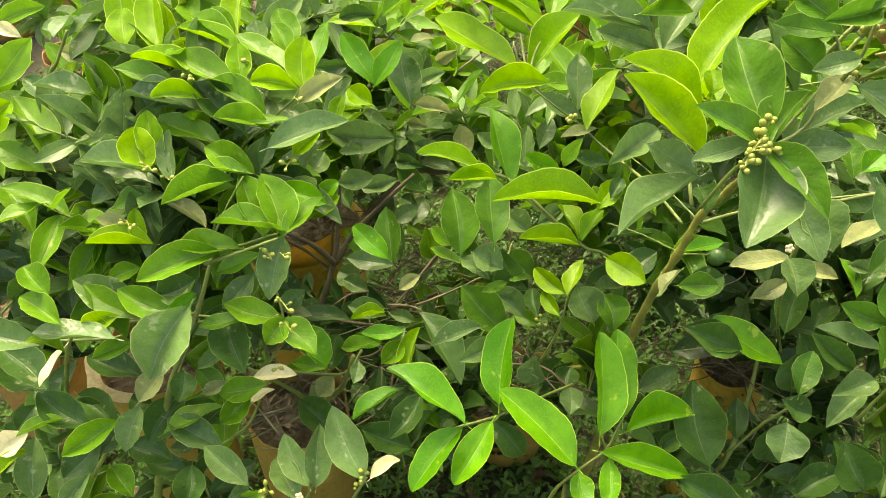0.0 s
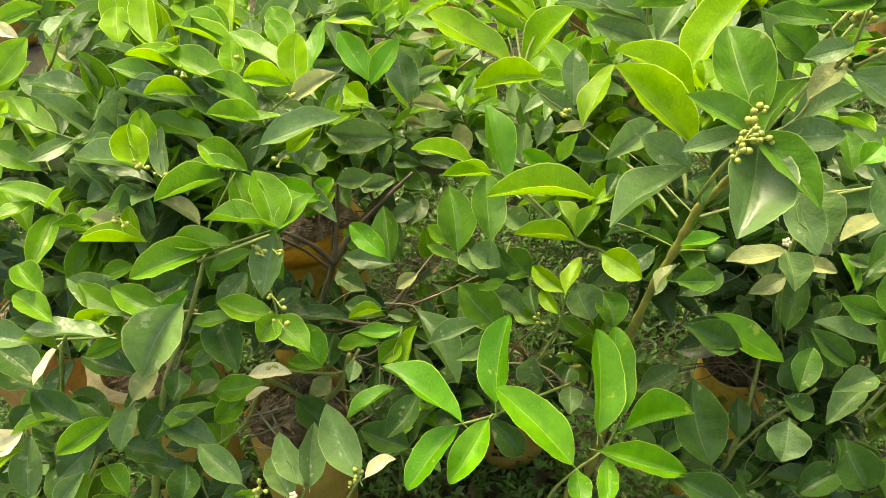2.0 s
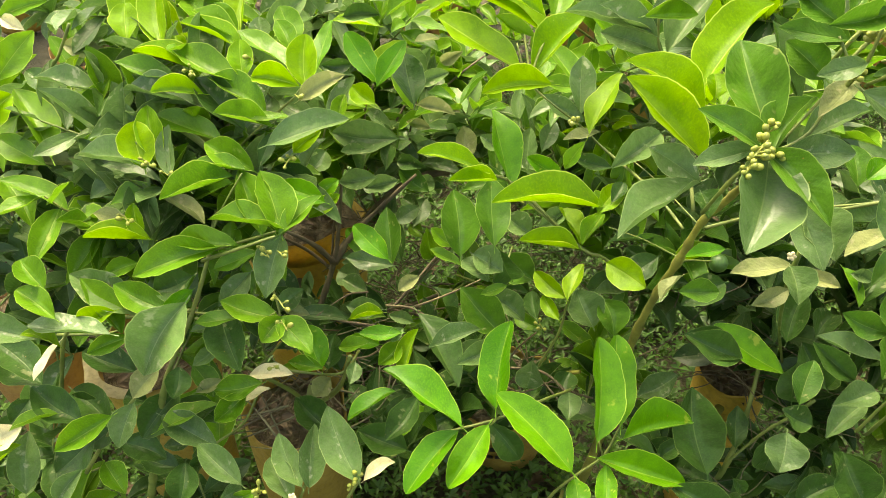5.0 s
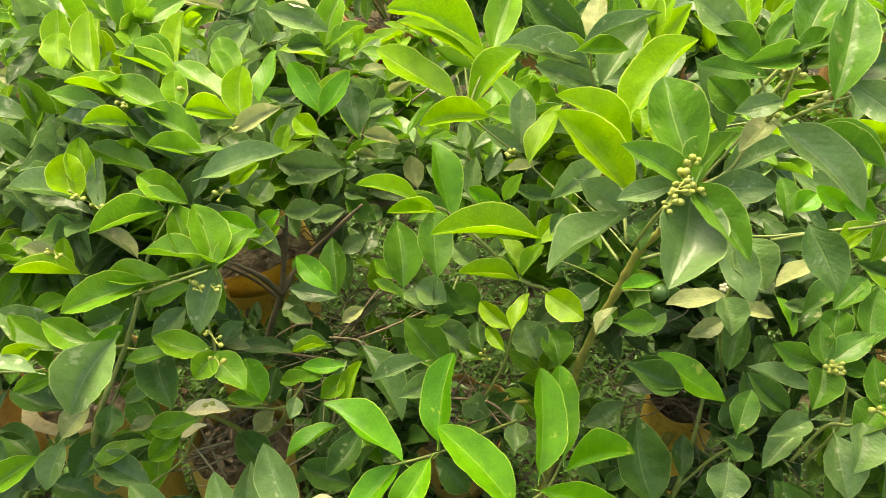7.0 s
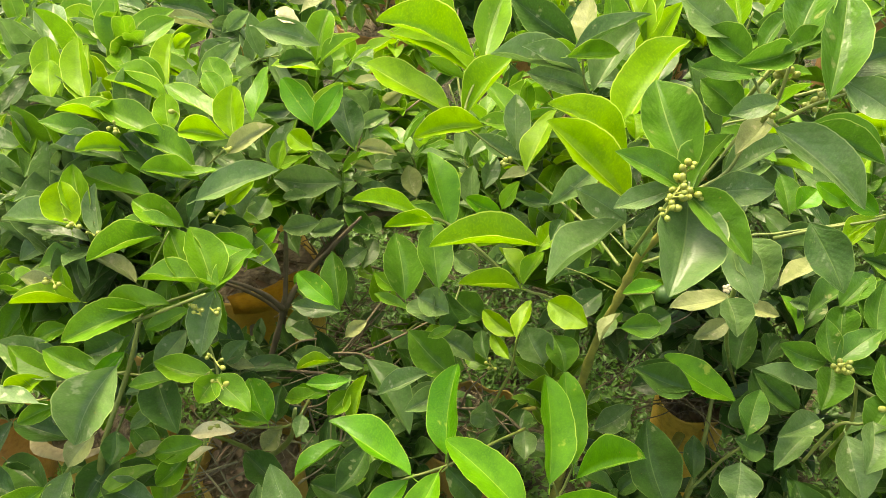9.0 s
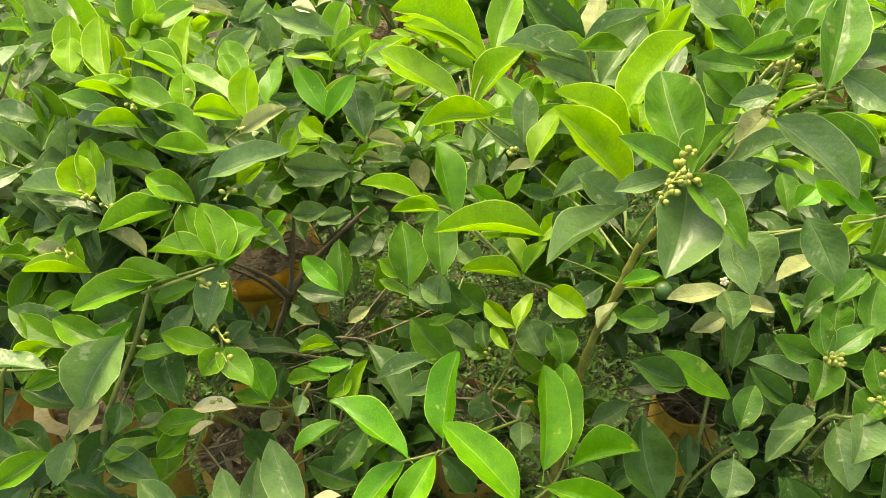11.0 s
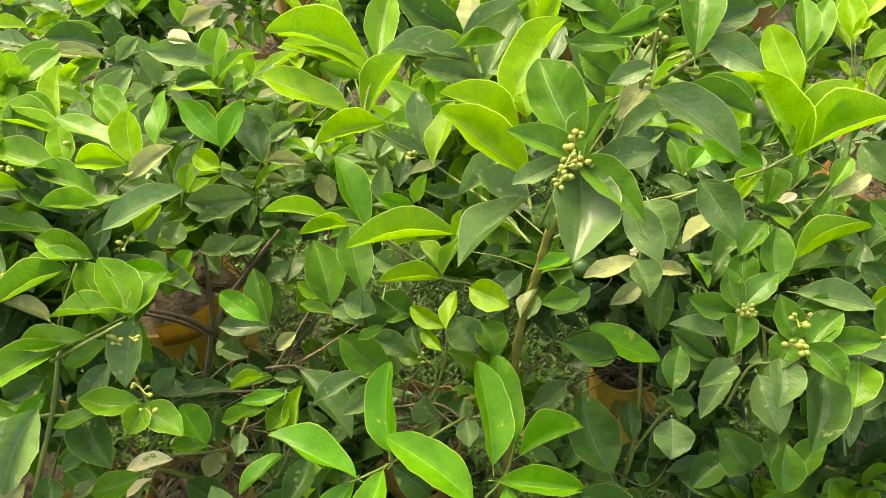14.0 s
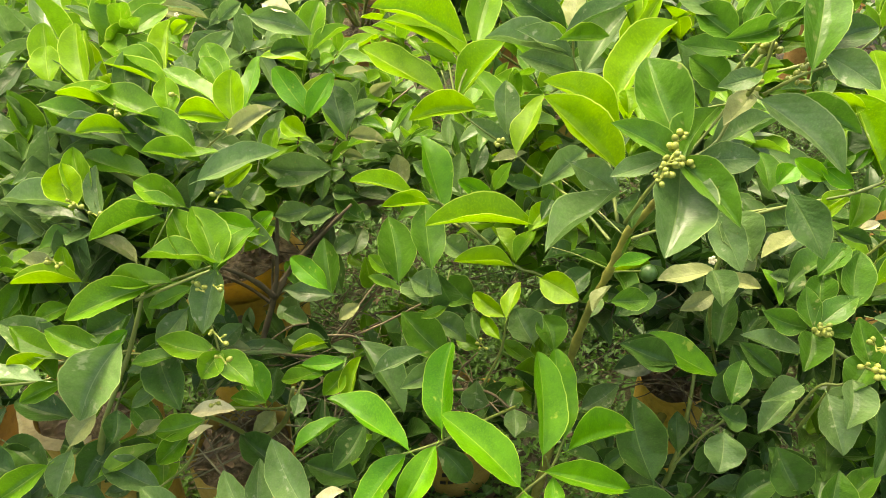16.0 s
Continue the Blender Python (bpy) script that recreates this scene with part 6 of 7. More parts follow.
leaf(shrub_east, "g", (0.672, 0.492, 0.489), (0.702, 0.524, 0.513), 0.020, 27)
leaf(shrub_east, "g", (0.676, 0.495, 0.492), (0.651, 0.490, 0.491), 0.014, -19)
leaf(shrub_east, "g", (0.671, 0.495, 0.492), (0.706, 0.492, 0.498), 0.014, -14)
leaf(shrub_east, "d", (0.421, 0.459, 0.572), (0.401, 0.495, 0.604), 0.045, -30)
leaf(shrub_east, "m", (0.444, 0.430, 0.570), (0.457, 0.467, 0.603), 0.034, 4)
leaf(shrub_east, "m", (0.464, 0.447, 0.563), (0.508, 0.476, 0.592), 0.029, 3)
leaf(shrub_east, "d", (0.376, 0.484, 0.516), (0.425, 0.504, 0.537), 0.034, 15)
leaf(shrub_east, "d", (0.620, 0.521, 0.517), (0.603, 0.565, 0.546), 0.037, -27)
leaf(shrub_east, "d", (0.518, 0.472, 0.731), (0.473, 0.465, 0.728), 0.029, -29)
leaf(shrub_east, "g", (0.606, 0.850, 0.848), (0.620, 0.910, 0.896), 0.031, -3)
leaf(shrub_east, "g", (0.606, 0.843, 0.839), (0.654, 0.906, 0.893), 0.039, -2)
leaf(shrub_east, "y", (0.607, 0.764, 0.901), (0.613, 0.809, 0.933), 0.030, -23)
leaf(shrub_east, "y", (0.614, 0.775, 0.917), (0.656, 0.797, 0.945), 0.022, 8)
leaf(shrub_east, "y", (0.599, 0.759, 0.910), (0.624, 0.772, 0.921), 0.014, 27)
leaf(shrub_east, "y", (0.619, 0.758, 0.880), (0.673, 0.773, 0.905), 0.025, 33)
leaf(shrub_east, "y", (0.628, 0.736, 0.853), (0.659, 0.767, 0.876), 0.020, -31)
leaf(shrub_east, "c", (0.622, 0.724, 0.837), (0.666, 0.756, 0.867), 0.021, -37)
leaf(shrub_east, "y", (0.604, 0.750, 0.867), (0.594, 0.765, 0.879), 0.009, -18)
leaf(shrub_east, "g", (0.778, 0.830, 0.848), (0.728, 0.844, 0.861), 0.023, -68)
leaf(shrub_east, "s", (0.777, 0.799, 0.809), (0.733, 0.785, 0.792), 0.023, -26)
leaf(shrub_east, "b", (0.709, 0.754, 0.774), (0.738, 0.782, 0.795), 0.018, -28)
leaf(shrub_east, "b", (0.708, 0.754, 0.775), (0.701, 0.774, 0.794), 0.012, -43)
leaf(shrub_east, "d", (0.687, 0.710, 0.764), (0.639, 0.730, 0.783), 0.029, -58)
leaf(shrub_east, "g", (0.699, 0.672, 0.751), (0.641, 0.702, 0.779), 0.031, -59)
leaf(shrub_east, "g", (0.696, 0.678, 0.758), (0.717, 0.714, 0.793), 0.029, -6)
leaf(shrub_east, "m", (0.662, 0.670, 0.711), (0.683, 0.699, 0.743), 0.029, 13)

leaf(shrub_right, "y", (0.457, 0.572, 0.881), (0.429, 0.639, 0.942), 0.038, -19, True)
leaf(shrub_right, "y", (0.459, 0.589, 0.885), (0.529, 0.628, 0.924), 0.036, -8, True)
leaf(shrub_right, "y", (0.445, 0.568, 0.889), (0.547, 0.582, 0.913), 0.042, 11, True)
leaf(shrub_right, "y", (0.468, 0.619, 0.925), (0.454, 0.676, 0.970), 0.034, -35)
leaf(shrub_right, "y", (0.434, 0.620, 0.938), (0.398, 0.631, 0.945), 0.019, -62)
leaf(shrub_right, "m", (0.414, 0.596, 0.937), (0.353, 0.613, 0.944), 0.026, -27)
leaf(shrub_right, "y", (0.415, 0.606, 0.885), (0.436, 0.640, 0.910), 0.026, -6)
leaf(shrub_right, "d", (0.412, 0.583, 0.887), (0.429, 0.631, 0.922), 0.025, 30)
leaf(shrub_right, "b", (0.416, 0.586, 0.892), (0.443, 0.597, 0.906), 0.014, 35)
leaf(shrub_right, "m", (0.446, 0.580, 0.889), (0.449, 0.604, 0.909), 0.017, -12)
leaf(shrub_right, "b", (0.418, 0.568, 0.885), (0.391, 0.588, 0.899), 0.019, -50)
leaf(shrub_right, "b", (0.364, 0.599, 0.868), (0.383, 0.612, 0.880), 0.023, 18)
leaf(shrub_right, "y", (0.420, 0.596, 0.825), (0.450, 0.613, 0.842), 0.015, -2)

leaf(shrub_edge, "g", (-0.462, 0.667, 0.790), (-0.524, 0.733, 0.836), 0.041, 19)
leaf(shrub_edge, "g", (-0.473, 0.669, 0.779), (-0.536, 0.689, 0.800), 0.031, -30)
leaf(shrub_edge, "s", (-0.479, 0.717, 0.803), (-0.492, 0.773, 0.855), 0.031, 13)
leaf(shrub_edge, "g", (-0.537, 0.726, 0.849), (-0.501, 0.772, 0.890), 0.035, 53)
leaf(shrub_edge, "c", (-0.466, 0.840, 0.837), (-0.518, 0.841, 0.839), 0.025, -54)
leaf(shrub_edge, "s", (-0.538, 0.833, 0.804), (-0.488, 0.830, 0.805), 0.023, 48)
leaf(shrub_edge, "g", (-0.597, 0.855, 0.866), (-0.535, 0.872, 0.883), 0.027, 47)
leaf(shrub_edge, "w", (-0.564, 0.846, 0.853), (-0.596, 0.855, 0.864), 0.018, -38)
leaf(shrub_edge, "b", (-0.509, 0.858, 0.861), (-0.476, 0.881, 0.878), 0.018, 46)
leaf(shrub_edge, "c", (-0.446, 0.688, 0.767), (-0.500, 0.680, 0.771), 0.022, -4)
leaf(shrub_edge, "g", (-0.544, 0.685, 0.742), (-0.495, 0.636, 0.713), 0.036, -2)
leaf(shrub_edge, "s", (-0.437, 0.708, 0.728), (-0.485, 0.709, 0.728), 0.019, -9)
leaf(shrub_edge, "y", (-0.536, 0.683, 0.815), (-0.516, 0.717, 0.839), 0.041, 42)
leaf(shrub_edge, "d", (-0.528, 0.710, 0.693), (-0.493, 0.693, 0.680), 0.031, 12)

leaf(shrub_left, "g", (-0.402, 0.504, 0.750), (-0.433, 0.526, 0.767), 0.027, -3)
leaf(shrub_left, "g", (-0.384, 0.480, 0.736), (-0.430, 0.501, 0.750), 0.026, -10)
leaf(shrub_left, "s", (-0.330, 0.475, 0.725), (-0.418, 0.479, 0.722), 0.035, 13)
leaf(shrub_left, "s", (-0.477, 0.482, 0.716), (-0.411, 0.478, 0.707), 0.031, 24)
leaf(shrub_left, "y", (-0.383, 0.469, 0.708), (-0.423, 0.473, 0.716), 0.016, 11, True)
leaf(shrub_left, "d", (-0.481, 0.499, 0.676), (-0.421, 0.467, 0.650), 0.038, 5)
leaf(shrub_left, "w", (-0.405, 0.498, 0.683), (-0.419, 0.457, 0.666), 0.016, 18)
leaf(shrub_left, "d", (-0.382, 0.451, 0.612), (-0.439, 0.471, 0.638), 0.035, -14)
leaf(shrub_left, "g", (-0.338, 0.441, 0.641), (-0.384, 0.404, 0.628), 0.027, -31)
leaf(shrub_left, "w", (-0.477, 0.425, 0.591), (-0.447, 0.444, 0.605), 0.028, 44)
leaf(shrub_left, "g", (-0.403, 0.449, 0.626), (-0.450, 0.431, 0.615), 0.016, 13)
leaf(shrub_left, "s", (-0.448, 0.407, 0.536), (-0.459, 0.460, 0.574), 0.033, 19)
leaf(shrub_left, "y", (-0.476, 0.410, 0.572), (-0.445, 0.431, 0.592), 0.017, 7)
leaf(shrub_left, "s", (-0.392, 0.385, 0.568), (-0.371, 0.411, 0.589), 0.023, 35)
leaf(shrub_left, "s", (-0.330, 0.469, 0.627), (-0.337, 0.430, 0.602), 0.028, -15)
leaf(shrub_left, "d", (-0.280, 0.444, 0.564), (-0.278, 0.405, 0.542), 0.033, -12)
leaf(shrub_left, "g", (-0.376, 0.447, 0.546), (-0.345, 0.420, 0.531), 0.027, -4)
leaf(shrub_left, "d", (-0.474, 0.497, 0.581), (-0.487, 0.471, 0.569), 0.028, -38)
leaf(shrub_left, "c", (-0.307, 0.494, 0.654), (-0.327, 0.466, 0.639), 0.026, -27)
leaf(shrub_left, "d", (-0.261, 0.505, 0.586), (-0.314, 0.473, 0.567), 0.026, -18)
leaf(shrub_left, "d", (-0.308, 0.472, 0.507), (-0.357, 0.477, 0.520), 0.028, -17)
leaf(shrub_left, "d", (-0.369, 0.482, 0.570), (-0.395, 0.454, 0.560), 0.027, -29)
leaf(shrub_left, "s", (-0.287, 0.483, 0.548), (-0.320, 0.474, 0.545), 0.017, -22)

# low leaves, their shade put into the colour by the dark kind
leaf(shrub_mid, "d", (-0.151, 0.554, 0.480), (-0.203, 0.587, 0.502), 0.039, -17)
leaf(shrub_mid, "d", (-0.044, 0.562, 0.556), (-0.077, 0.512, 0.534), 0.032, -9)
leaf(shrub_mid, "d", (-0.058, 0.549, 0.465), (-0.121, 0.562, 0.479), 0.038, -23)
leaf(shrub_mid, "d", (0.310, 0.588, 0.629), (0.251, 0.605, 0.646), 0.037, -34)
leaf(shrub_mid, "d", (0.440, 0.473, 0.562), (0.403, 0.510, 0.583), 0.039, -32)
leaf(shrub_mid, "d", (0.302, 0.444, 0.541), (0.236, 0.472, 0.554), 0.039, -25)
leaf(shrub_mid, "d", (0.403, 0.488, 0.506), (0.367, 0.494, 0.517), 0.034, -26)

# leaves added below the torn strip, mostly dark to stand for the shade there
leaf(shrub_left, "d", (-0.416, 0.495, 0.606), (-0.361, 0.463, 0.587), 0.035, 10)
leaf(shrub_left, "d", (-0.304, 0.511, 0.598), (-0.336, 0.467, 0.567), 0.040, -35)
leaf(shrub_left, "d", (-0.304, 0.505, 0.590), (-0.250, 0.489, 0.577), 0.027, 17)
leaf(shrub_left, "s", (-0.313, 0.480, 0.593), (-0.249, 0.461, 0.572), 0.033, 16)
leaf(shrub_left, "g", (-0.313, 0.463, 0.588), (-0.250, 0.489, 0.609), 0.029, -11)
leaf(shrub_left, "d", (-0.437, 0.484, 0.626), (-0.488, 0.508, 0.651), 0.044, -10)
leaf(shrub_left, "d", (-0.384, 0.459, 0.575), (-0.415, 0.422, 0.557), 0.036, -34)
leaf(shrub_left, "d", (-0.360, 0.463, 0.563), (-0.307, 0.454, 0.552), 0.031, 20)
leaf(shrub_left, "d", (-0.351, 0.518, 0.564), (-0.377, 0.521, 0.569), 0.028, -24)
leaf(shrub_left, "m", (-0.287, 0.525, 0.627), (-0.259, 0.500, 0.606), 0.027, -2)

leaf(shrub_east, "g", (0.450, 0.602, 0.857), (0.433, 0.572, 0.835), 0.027, -10)
leaf(shrub_east, "y", (0.440, 0.603, 0.857), (0.405, 0.581, 0.844), 0.017, 14)
leaf(shrub_east, "d", (0.446, 0.611, 0.804), (0.479, 0.596, 0.798), 0.016, 43)
leaf(shrub_east, "w", (0.495, 0.622, 0.806), (0.470, 0.615, 0.801), 0.010, -23)
leaf(shrub_east, "m", (0.489, 0.621, 0.820), (0.501, 0.640, 0.840), 0.016, 6)
leaf(shrub_east, "m", (0.513, 0.601, 0.781), (0.532, 0.621, 0.802), 0.018, -5)
leaf(shrub_east, "g", (0.520, 0.607, 0.821), (0.549, 0.632, 0.838), 0.020, 7)
leaf(shrub_east, "c", (0.525, 0.608, 0.806), (0.574, 0.628, 0.820), 0.023, 24)
leaf(shrub_east, "m", (0.390, 0.523, 0.818), (0.421, 0.547, 0.836), 0.026, 5)
leaf(shrub_east, "m", (0.412, 0.498, 0.804), (0.427, 0.539, 0.836), 0.035, 3)
leaf(shrub_east, "g", (0.453, 0.540, 0.779), (0.497, 0.557, 0.797), 0.023, 25)
leaf(shrub_east, "d", (0.537, 0.592, 0.723), (0.567, 0.570, 0.710), 0.026, 44)
leaf(shrub_east, "d", (0.560, 0.579, 0.740), (0.577, 0.546, 0.724), 0.029, 39)
leaf(shrub_east, "s", (0.549, 0.623, 0.859), (0.564, 0.581, 0.835), 0.030, 44)
leaf(shrub_east, "m", (0.564, 0.603, 0.803), (0.581, 0.571, 0.785), 0.025, 43)
leaf(shrub_east, "d", (0.521, 0.649, 0.794), (0.549, 0.653, 0.797), 0.015, 35)
leaf(shrub_east, "m", (0.495, 0.651, 0.794), (0.514, 0.665, 0.807), 0.013, 5)
leaf(shrub_east, "d", (0.573, 0.650, 0.767), (0.596, 0.633, 0.753), 0.018, 45)

leaf(shrub_right, "b", (0.046, 0.676, 0.779), (0.020, 0.748, 0.833), 0.037, 21)

buds(shrub_left, (-0.174, 0.660, 0.890), (-0.165, 0.648, 0.891), 1)
buds(shrub_left, (-0.286, 0.682, 0.901), (-0.276, 0.669, 0.900), 2)
buds(shrub_left, (-0.229, 0.708, 0.914), (-0.223, 0.691, 0.908), 1)
buds(shrub_left, (-0.171, 0.618, 0.846), (-0.176, 0.602, 0.843), 2)
buds(shrub_left, (-0.174, 0.540, 0.789), (-0.164, 0.528, 0.790), 1)
buds(shrub_left, (-0.189, 0.545, 0.788), (-0.180, 0.531, 0.787), 2)
buds(shrub_left, (-0.176, 0.519, 0.748), (-0.164, 0.505, 0.746), 2)
buds(shrub_left, (-0.191, 0.515, 0.648), (-0.182, 0.507, 0.653), 1)
buds(shrub_left, (-0.317, 0.605, 0.839), (-0.307, 0.594, 0.840), 2)
buds(shrub_left, (-0.302, 0.603, 0.827), (-0.292, 0.593, 0.831), 1)
buds(shrub_left, (-0.341, 0.577, 0.789), (-0.332, 0.565, 0.790), 2)
buds(shrub_left, (-0.168, 0.501, 0.733), (-0.159, 0.489, 0.733), 1)
twig(shrub_left, 0.0028, (-0.183, 0.694, 0.869), (-0.214, 0.679, 0.845), (-0.248, 0.670, 0.812), (-0.270, 0.642, 0.762), (-0.277, 0.600, 0.726))
twig(shrub_left, 0.0024, (-0.253, 0.728, 0.868), (-0.265, 0.748, 0.814), (-0.272, 0.718, 0.777))
twig(shrub_left, 0.0022, (-0.305, 0.726, 0.869), (-0.296, 0.752, 0.804), (-0.276, 0.726, 0.771))
twig(shrub_left, 0.0022, (-0.180, 0.710, 0.873), (-0.188, 0.695, 0.863))
twig(shrub_left, 0.0028, (-0.188, 0.581, 0.778), (-0.226, 0.580, 0.762), (-0.264, 0.579, 0.747))
twig(shrub_left, 0.0024, (-0.199, 0.563, 0.756), (-0.185, 0.542, 0.713), (-0.182, 0.532, 0.701))
twig(shrub_left, 0.0024, (-0.186, 0.537, 0.707), (-0.238, 0.542, 0.685), (-0.285, 0.554, 0.670))
twig(shrub_left, 0.0026, (-0.339, 0.637, 0.808), (-0.333, 0.643, 0.767), (-0.307, 0.625, 0.727), (-0.288, 0.610, 0.708))
twig(shrub_left, 0.0022, (-0.410, 0.800, 0.870), (-0.384, 0.801, 0.838), (-0.341, 0.792, 0.825), (-0.298, 0.769, 0.793))
twig(shrub_left, 0.0022, (-0.363, 0.787, 0.868), (-0.347, 0.789, 0.837))
twig(shrub_left, 0.0024, (-0.359, 0.534, 0.666), (-0.383, 0.530, 0.661), (-0.436, 0.532, 0.652))
twig(shrub_left, 0.0024, (-0.278, 0.811, 0.877), (-0.265, 0.799, 0.829), (-0.261, 0.770, 0.793))
twig(shrub_right, 0.0022, (0.043, 0.793, 0.892), (0.059, 0.768, 0.860), (0.091, 0.752, 0.838), (0.119, 0.750, 0.818), (0.148, 0.735, 0.798), (0.185, 0.637, 0.817), (0.205, 0.567, 0.825))
twig(shrub_right, 0.0026, (0.169, 0.689, 0.979), (0.173, 0.679, 0.950), (0.188, 0.672, 0.924), (0.201, 0.622, 0.894), (0.208, 0.561, 0.850))
twig(shrub_right, 0.003, (0.227, 0.494, 0.957), (0.214, 0.504, 0.929), (0.203, 0.521, 0.879))
twig(shrub_right, 0.0026, (0.284, 0.499, 1.007), (0.278, 0.529, 0.997), (0.261, 0.514, 0.964), (0.230, 0.497, 0.953))
twig(shrub_right, 0.0026, (0.281, 0.509, 1.052), (0.280, 0.511, 1.022), (0.276, 0.519, 1.000))
twig(shrub_right, 0.0024, (0.269, 0.541, 1.029), (0.276, 0.531, 1.016), (0.280, 0.524, 0.999))
twig(shrub_right, 0.0024, (0.309, 0.479, 1.045), (0.297, 0.492, 1.030), (0.284, 0.507, 1.009))
twig(shrub_right, 0.0024, (0.045, 0.846, 0.941), (0.049, 0.827, 0.902), (0.060, 0.781, 0.860))
twig(shrub_back, 0.003, (-0.096, 0.665, 0.598), (-0.065, 0.679, 0.581), (-0.031, 0.682, 0.551), (-0.008, 0.695, 0.518))
twig(shrub_back, 0.0022, (-0.026, 0.750, 0.634), (-0.040, 0.738, 0.621), (-0.066, 0.707, 0.600), (-0.093, 0.676, 0.579))
twig(shrub_back, 0.0024, (0.019, 0.708, 0.612), (-0.023, 0.693, 0.596), (-0.066, 0.687, 0.575))
twig(shrub_back, 0.003, (-0.222, 0.672, 0.566), (-0.170, 0.684, 0.545), (-0.116, 0.696, 0.525))
twig(shrub_back, 0.0048, (-0.183, 0.847, 0.653), (-0.191, 0.844, 0.585), (-0.201, 0.827, 0.518), (-0.230, 0.793, 0.429))
twig(shrub_back, 0.0052, (-0.083, 0.874, 0.649), (-0.133, 0.858, 0.600), (-0.176, 0.844, 0.553), (-0.200, 0.826, 0.516))
twig(shrub_back, 0.0046, (-0.257, 0.783, 0.610), (-0.235, 0.800, 0.582), (-0.218, 0.815, 0.552), (-0.200, 0.826, 0.516))
twig(shrub_back, 0.0022, (-0.153, 0.662, 0.533), (-0.137, 0.655, 0.508), (-0.127, 0.639, 0.471))
twig(shrub_back, 0.0022, (-0.094, 0.657, 0.540), (-0.117, 0.652, 0.518), (-0.137, 0.654, 0.507))
twig(shrub_back, 0.002, (-0.204, 0.616, 0.510), (-0.237, 0.600, 0.461), (-0.284, 0.586, 0.431))
twig(shrub_back, 0.002, (-0.197, 0.667, 0.558), (-0.156, 0.705, 0.570), (-0.131, 0.724, 0.561))
twig(shrub_back, 0.0022, (0.090, 0.650, 0.584), (0.069, 0.656, 0.545), (0.059, 0.675, 0.490))
twig(shrub_east, 0.0022, (0.613, 0.781, 0.908), (0.615, 0.755, 0.858), (0.624, 0.736, 0.756), (0.625, 0.733, 0.655))
twig(shrub_east, 0.003, (0.623, 0.760, 0.769), (0.618, 0.749, 0.723), (0.597, 0.741, 0.661))
twig(shrub_east, 0.0026, (0.461, 0.586, 0.882), (0.433, 0.588, 0.865), (0.391, 0.602, 0.843), (0.359, 0.614, 0.822))
twig(shrub_east, 0.0024, (0.407, 0.440, 0.787), (0.394, 0.438, 0.767), (0.378, 0.444, 0.756), (0.373, 0.456, 0.690))
twig(shrub_east, 0.0022, (0.519, 0.491, 0.706), (0.558, 0.501, 0.693), (0.606, 0.525, 0.681))
twig(shrub_east, 0.002, (0.704, 0.731, 0.744), (0.709, 0.756, 0.777))
twig(shrub_east, 0.003, (0.577, 0.687, 0.813), (0.572, 0.677, 0.785), (0.558, 0.678, 0.752), (0.541, 0.685, 0.711))
twig(shrub_east, 0.0018, (0.524, 0.673, 0.759), (0.558, 0.679, 0.753))
twig(shrub_east, 0.0018, (0.571, 0.677, 0.784), (0.543, 0.682, 0.804), (0.517, 0.680, 0.815))
twig(shrub_east, 0.0018, (0.548, 0.684, 0.711), (0.526, 0.695, 0.756), (0.518, 0.700, 0.777))
buds(shrub_east, (0.384, 0.414, 0.816), (0.392, 0.402, 0.818), 4)
buds(shrub_east, (0.398, 0.432, 0.825), (0.395, 0.420, 0.826), 2)
buds(shrub_right, (0.220, 0.487, 0.988), (0.214, 0.468, 0.978), 4)
buds(shrub_right, (0.213, 0.466, 0.979), (0.198, 0.446, 0.968), 6)
buds(shrub_right, (0.232, 0.469, 0.973), (0.213, 0.461, 0.976), 4)
buds(shrub_right, (0.215, 0.467, 0.985), (0.204, 0.453, 0.980), 3)

# ---- inner leaves of the shrubs ----
# Clump kinds also paint shade: dark leaves where deep, lighter ones where it lifts.
foliage(shrub_edge, "inner_foliage", 20, 100, (-0.577, 0.899, 0.758), (0.176, 0.128, 0.144), "gsd")
foliage(shrub_edge, "inner_foliage", 21, 110, (-0.584, 0.771, 0.658), (0.132, 0.096, 0.108), "gsd")
foliage(shrub_edge, "inner_foliage", 22, 50, (-0.585, 0.652, 0.555), (0.110, 0.080, 0.090), "ds")
foliage(shrub_left, "inner_foliage", 23, 110, (-0.401, 0.857, 0.770), (0.143, 0.104, 0.117), "gdys")
foliage(shrub_left, "inner_foliage", 24, 90, (-0.352, 0.741, 0.712), (0.110, 0.080, 0.090), "gsg")
foliage(shrub_left, "inner_foliage", 25, 30, (-0.433, 0.601, 0.559), (0.099, 0.072, 0.081), "ggs")
foliage(shrub_left, "inner_foliage", 26, 50, (-0.524, 0.520, 0.424), (0.132, 0.096, 0.108), "dsg")
foliage(shrub_left, "inner_foliage", 27, 20, (-0.317, 0.620, 0.525), (0.066, 0.048, 0.054), "dg")
foliage(shrub_far, "inner_foliage", 28, 44, (-0.388, 1.193, 0.700), (0.165, 0.120, 0.135), "gds")
foliage(shrub_back, "inner_foliage", 29, 110, (-0.206, 1.180, 0.639), (0.143, 0.104, 0.117), "gsm")
foliage(shrub_back, "inner_foliage", 30, 100, (-0.090, 1.169, 0.524), (0.132, 0.096, 0.108), "msg")
foliage(shrub_back, "inner_foliage", 31, 20, (-0.224, 1.094, 0.496), (0.088, 0.064, 0.072), "ms")
foliage(shrub_right, "inner_foliage", 32, 80, (0.046, 1.008, 0.652), (0.110, 0.080, 0.090), "gms")
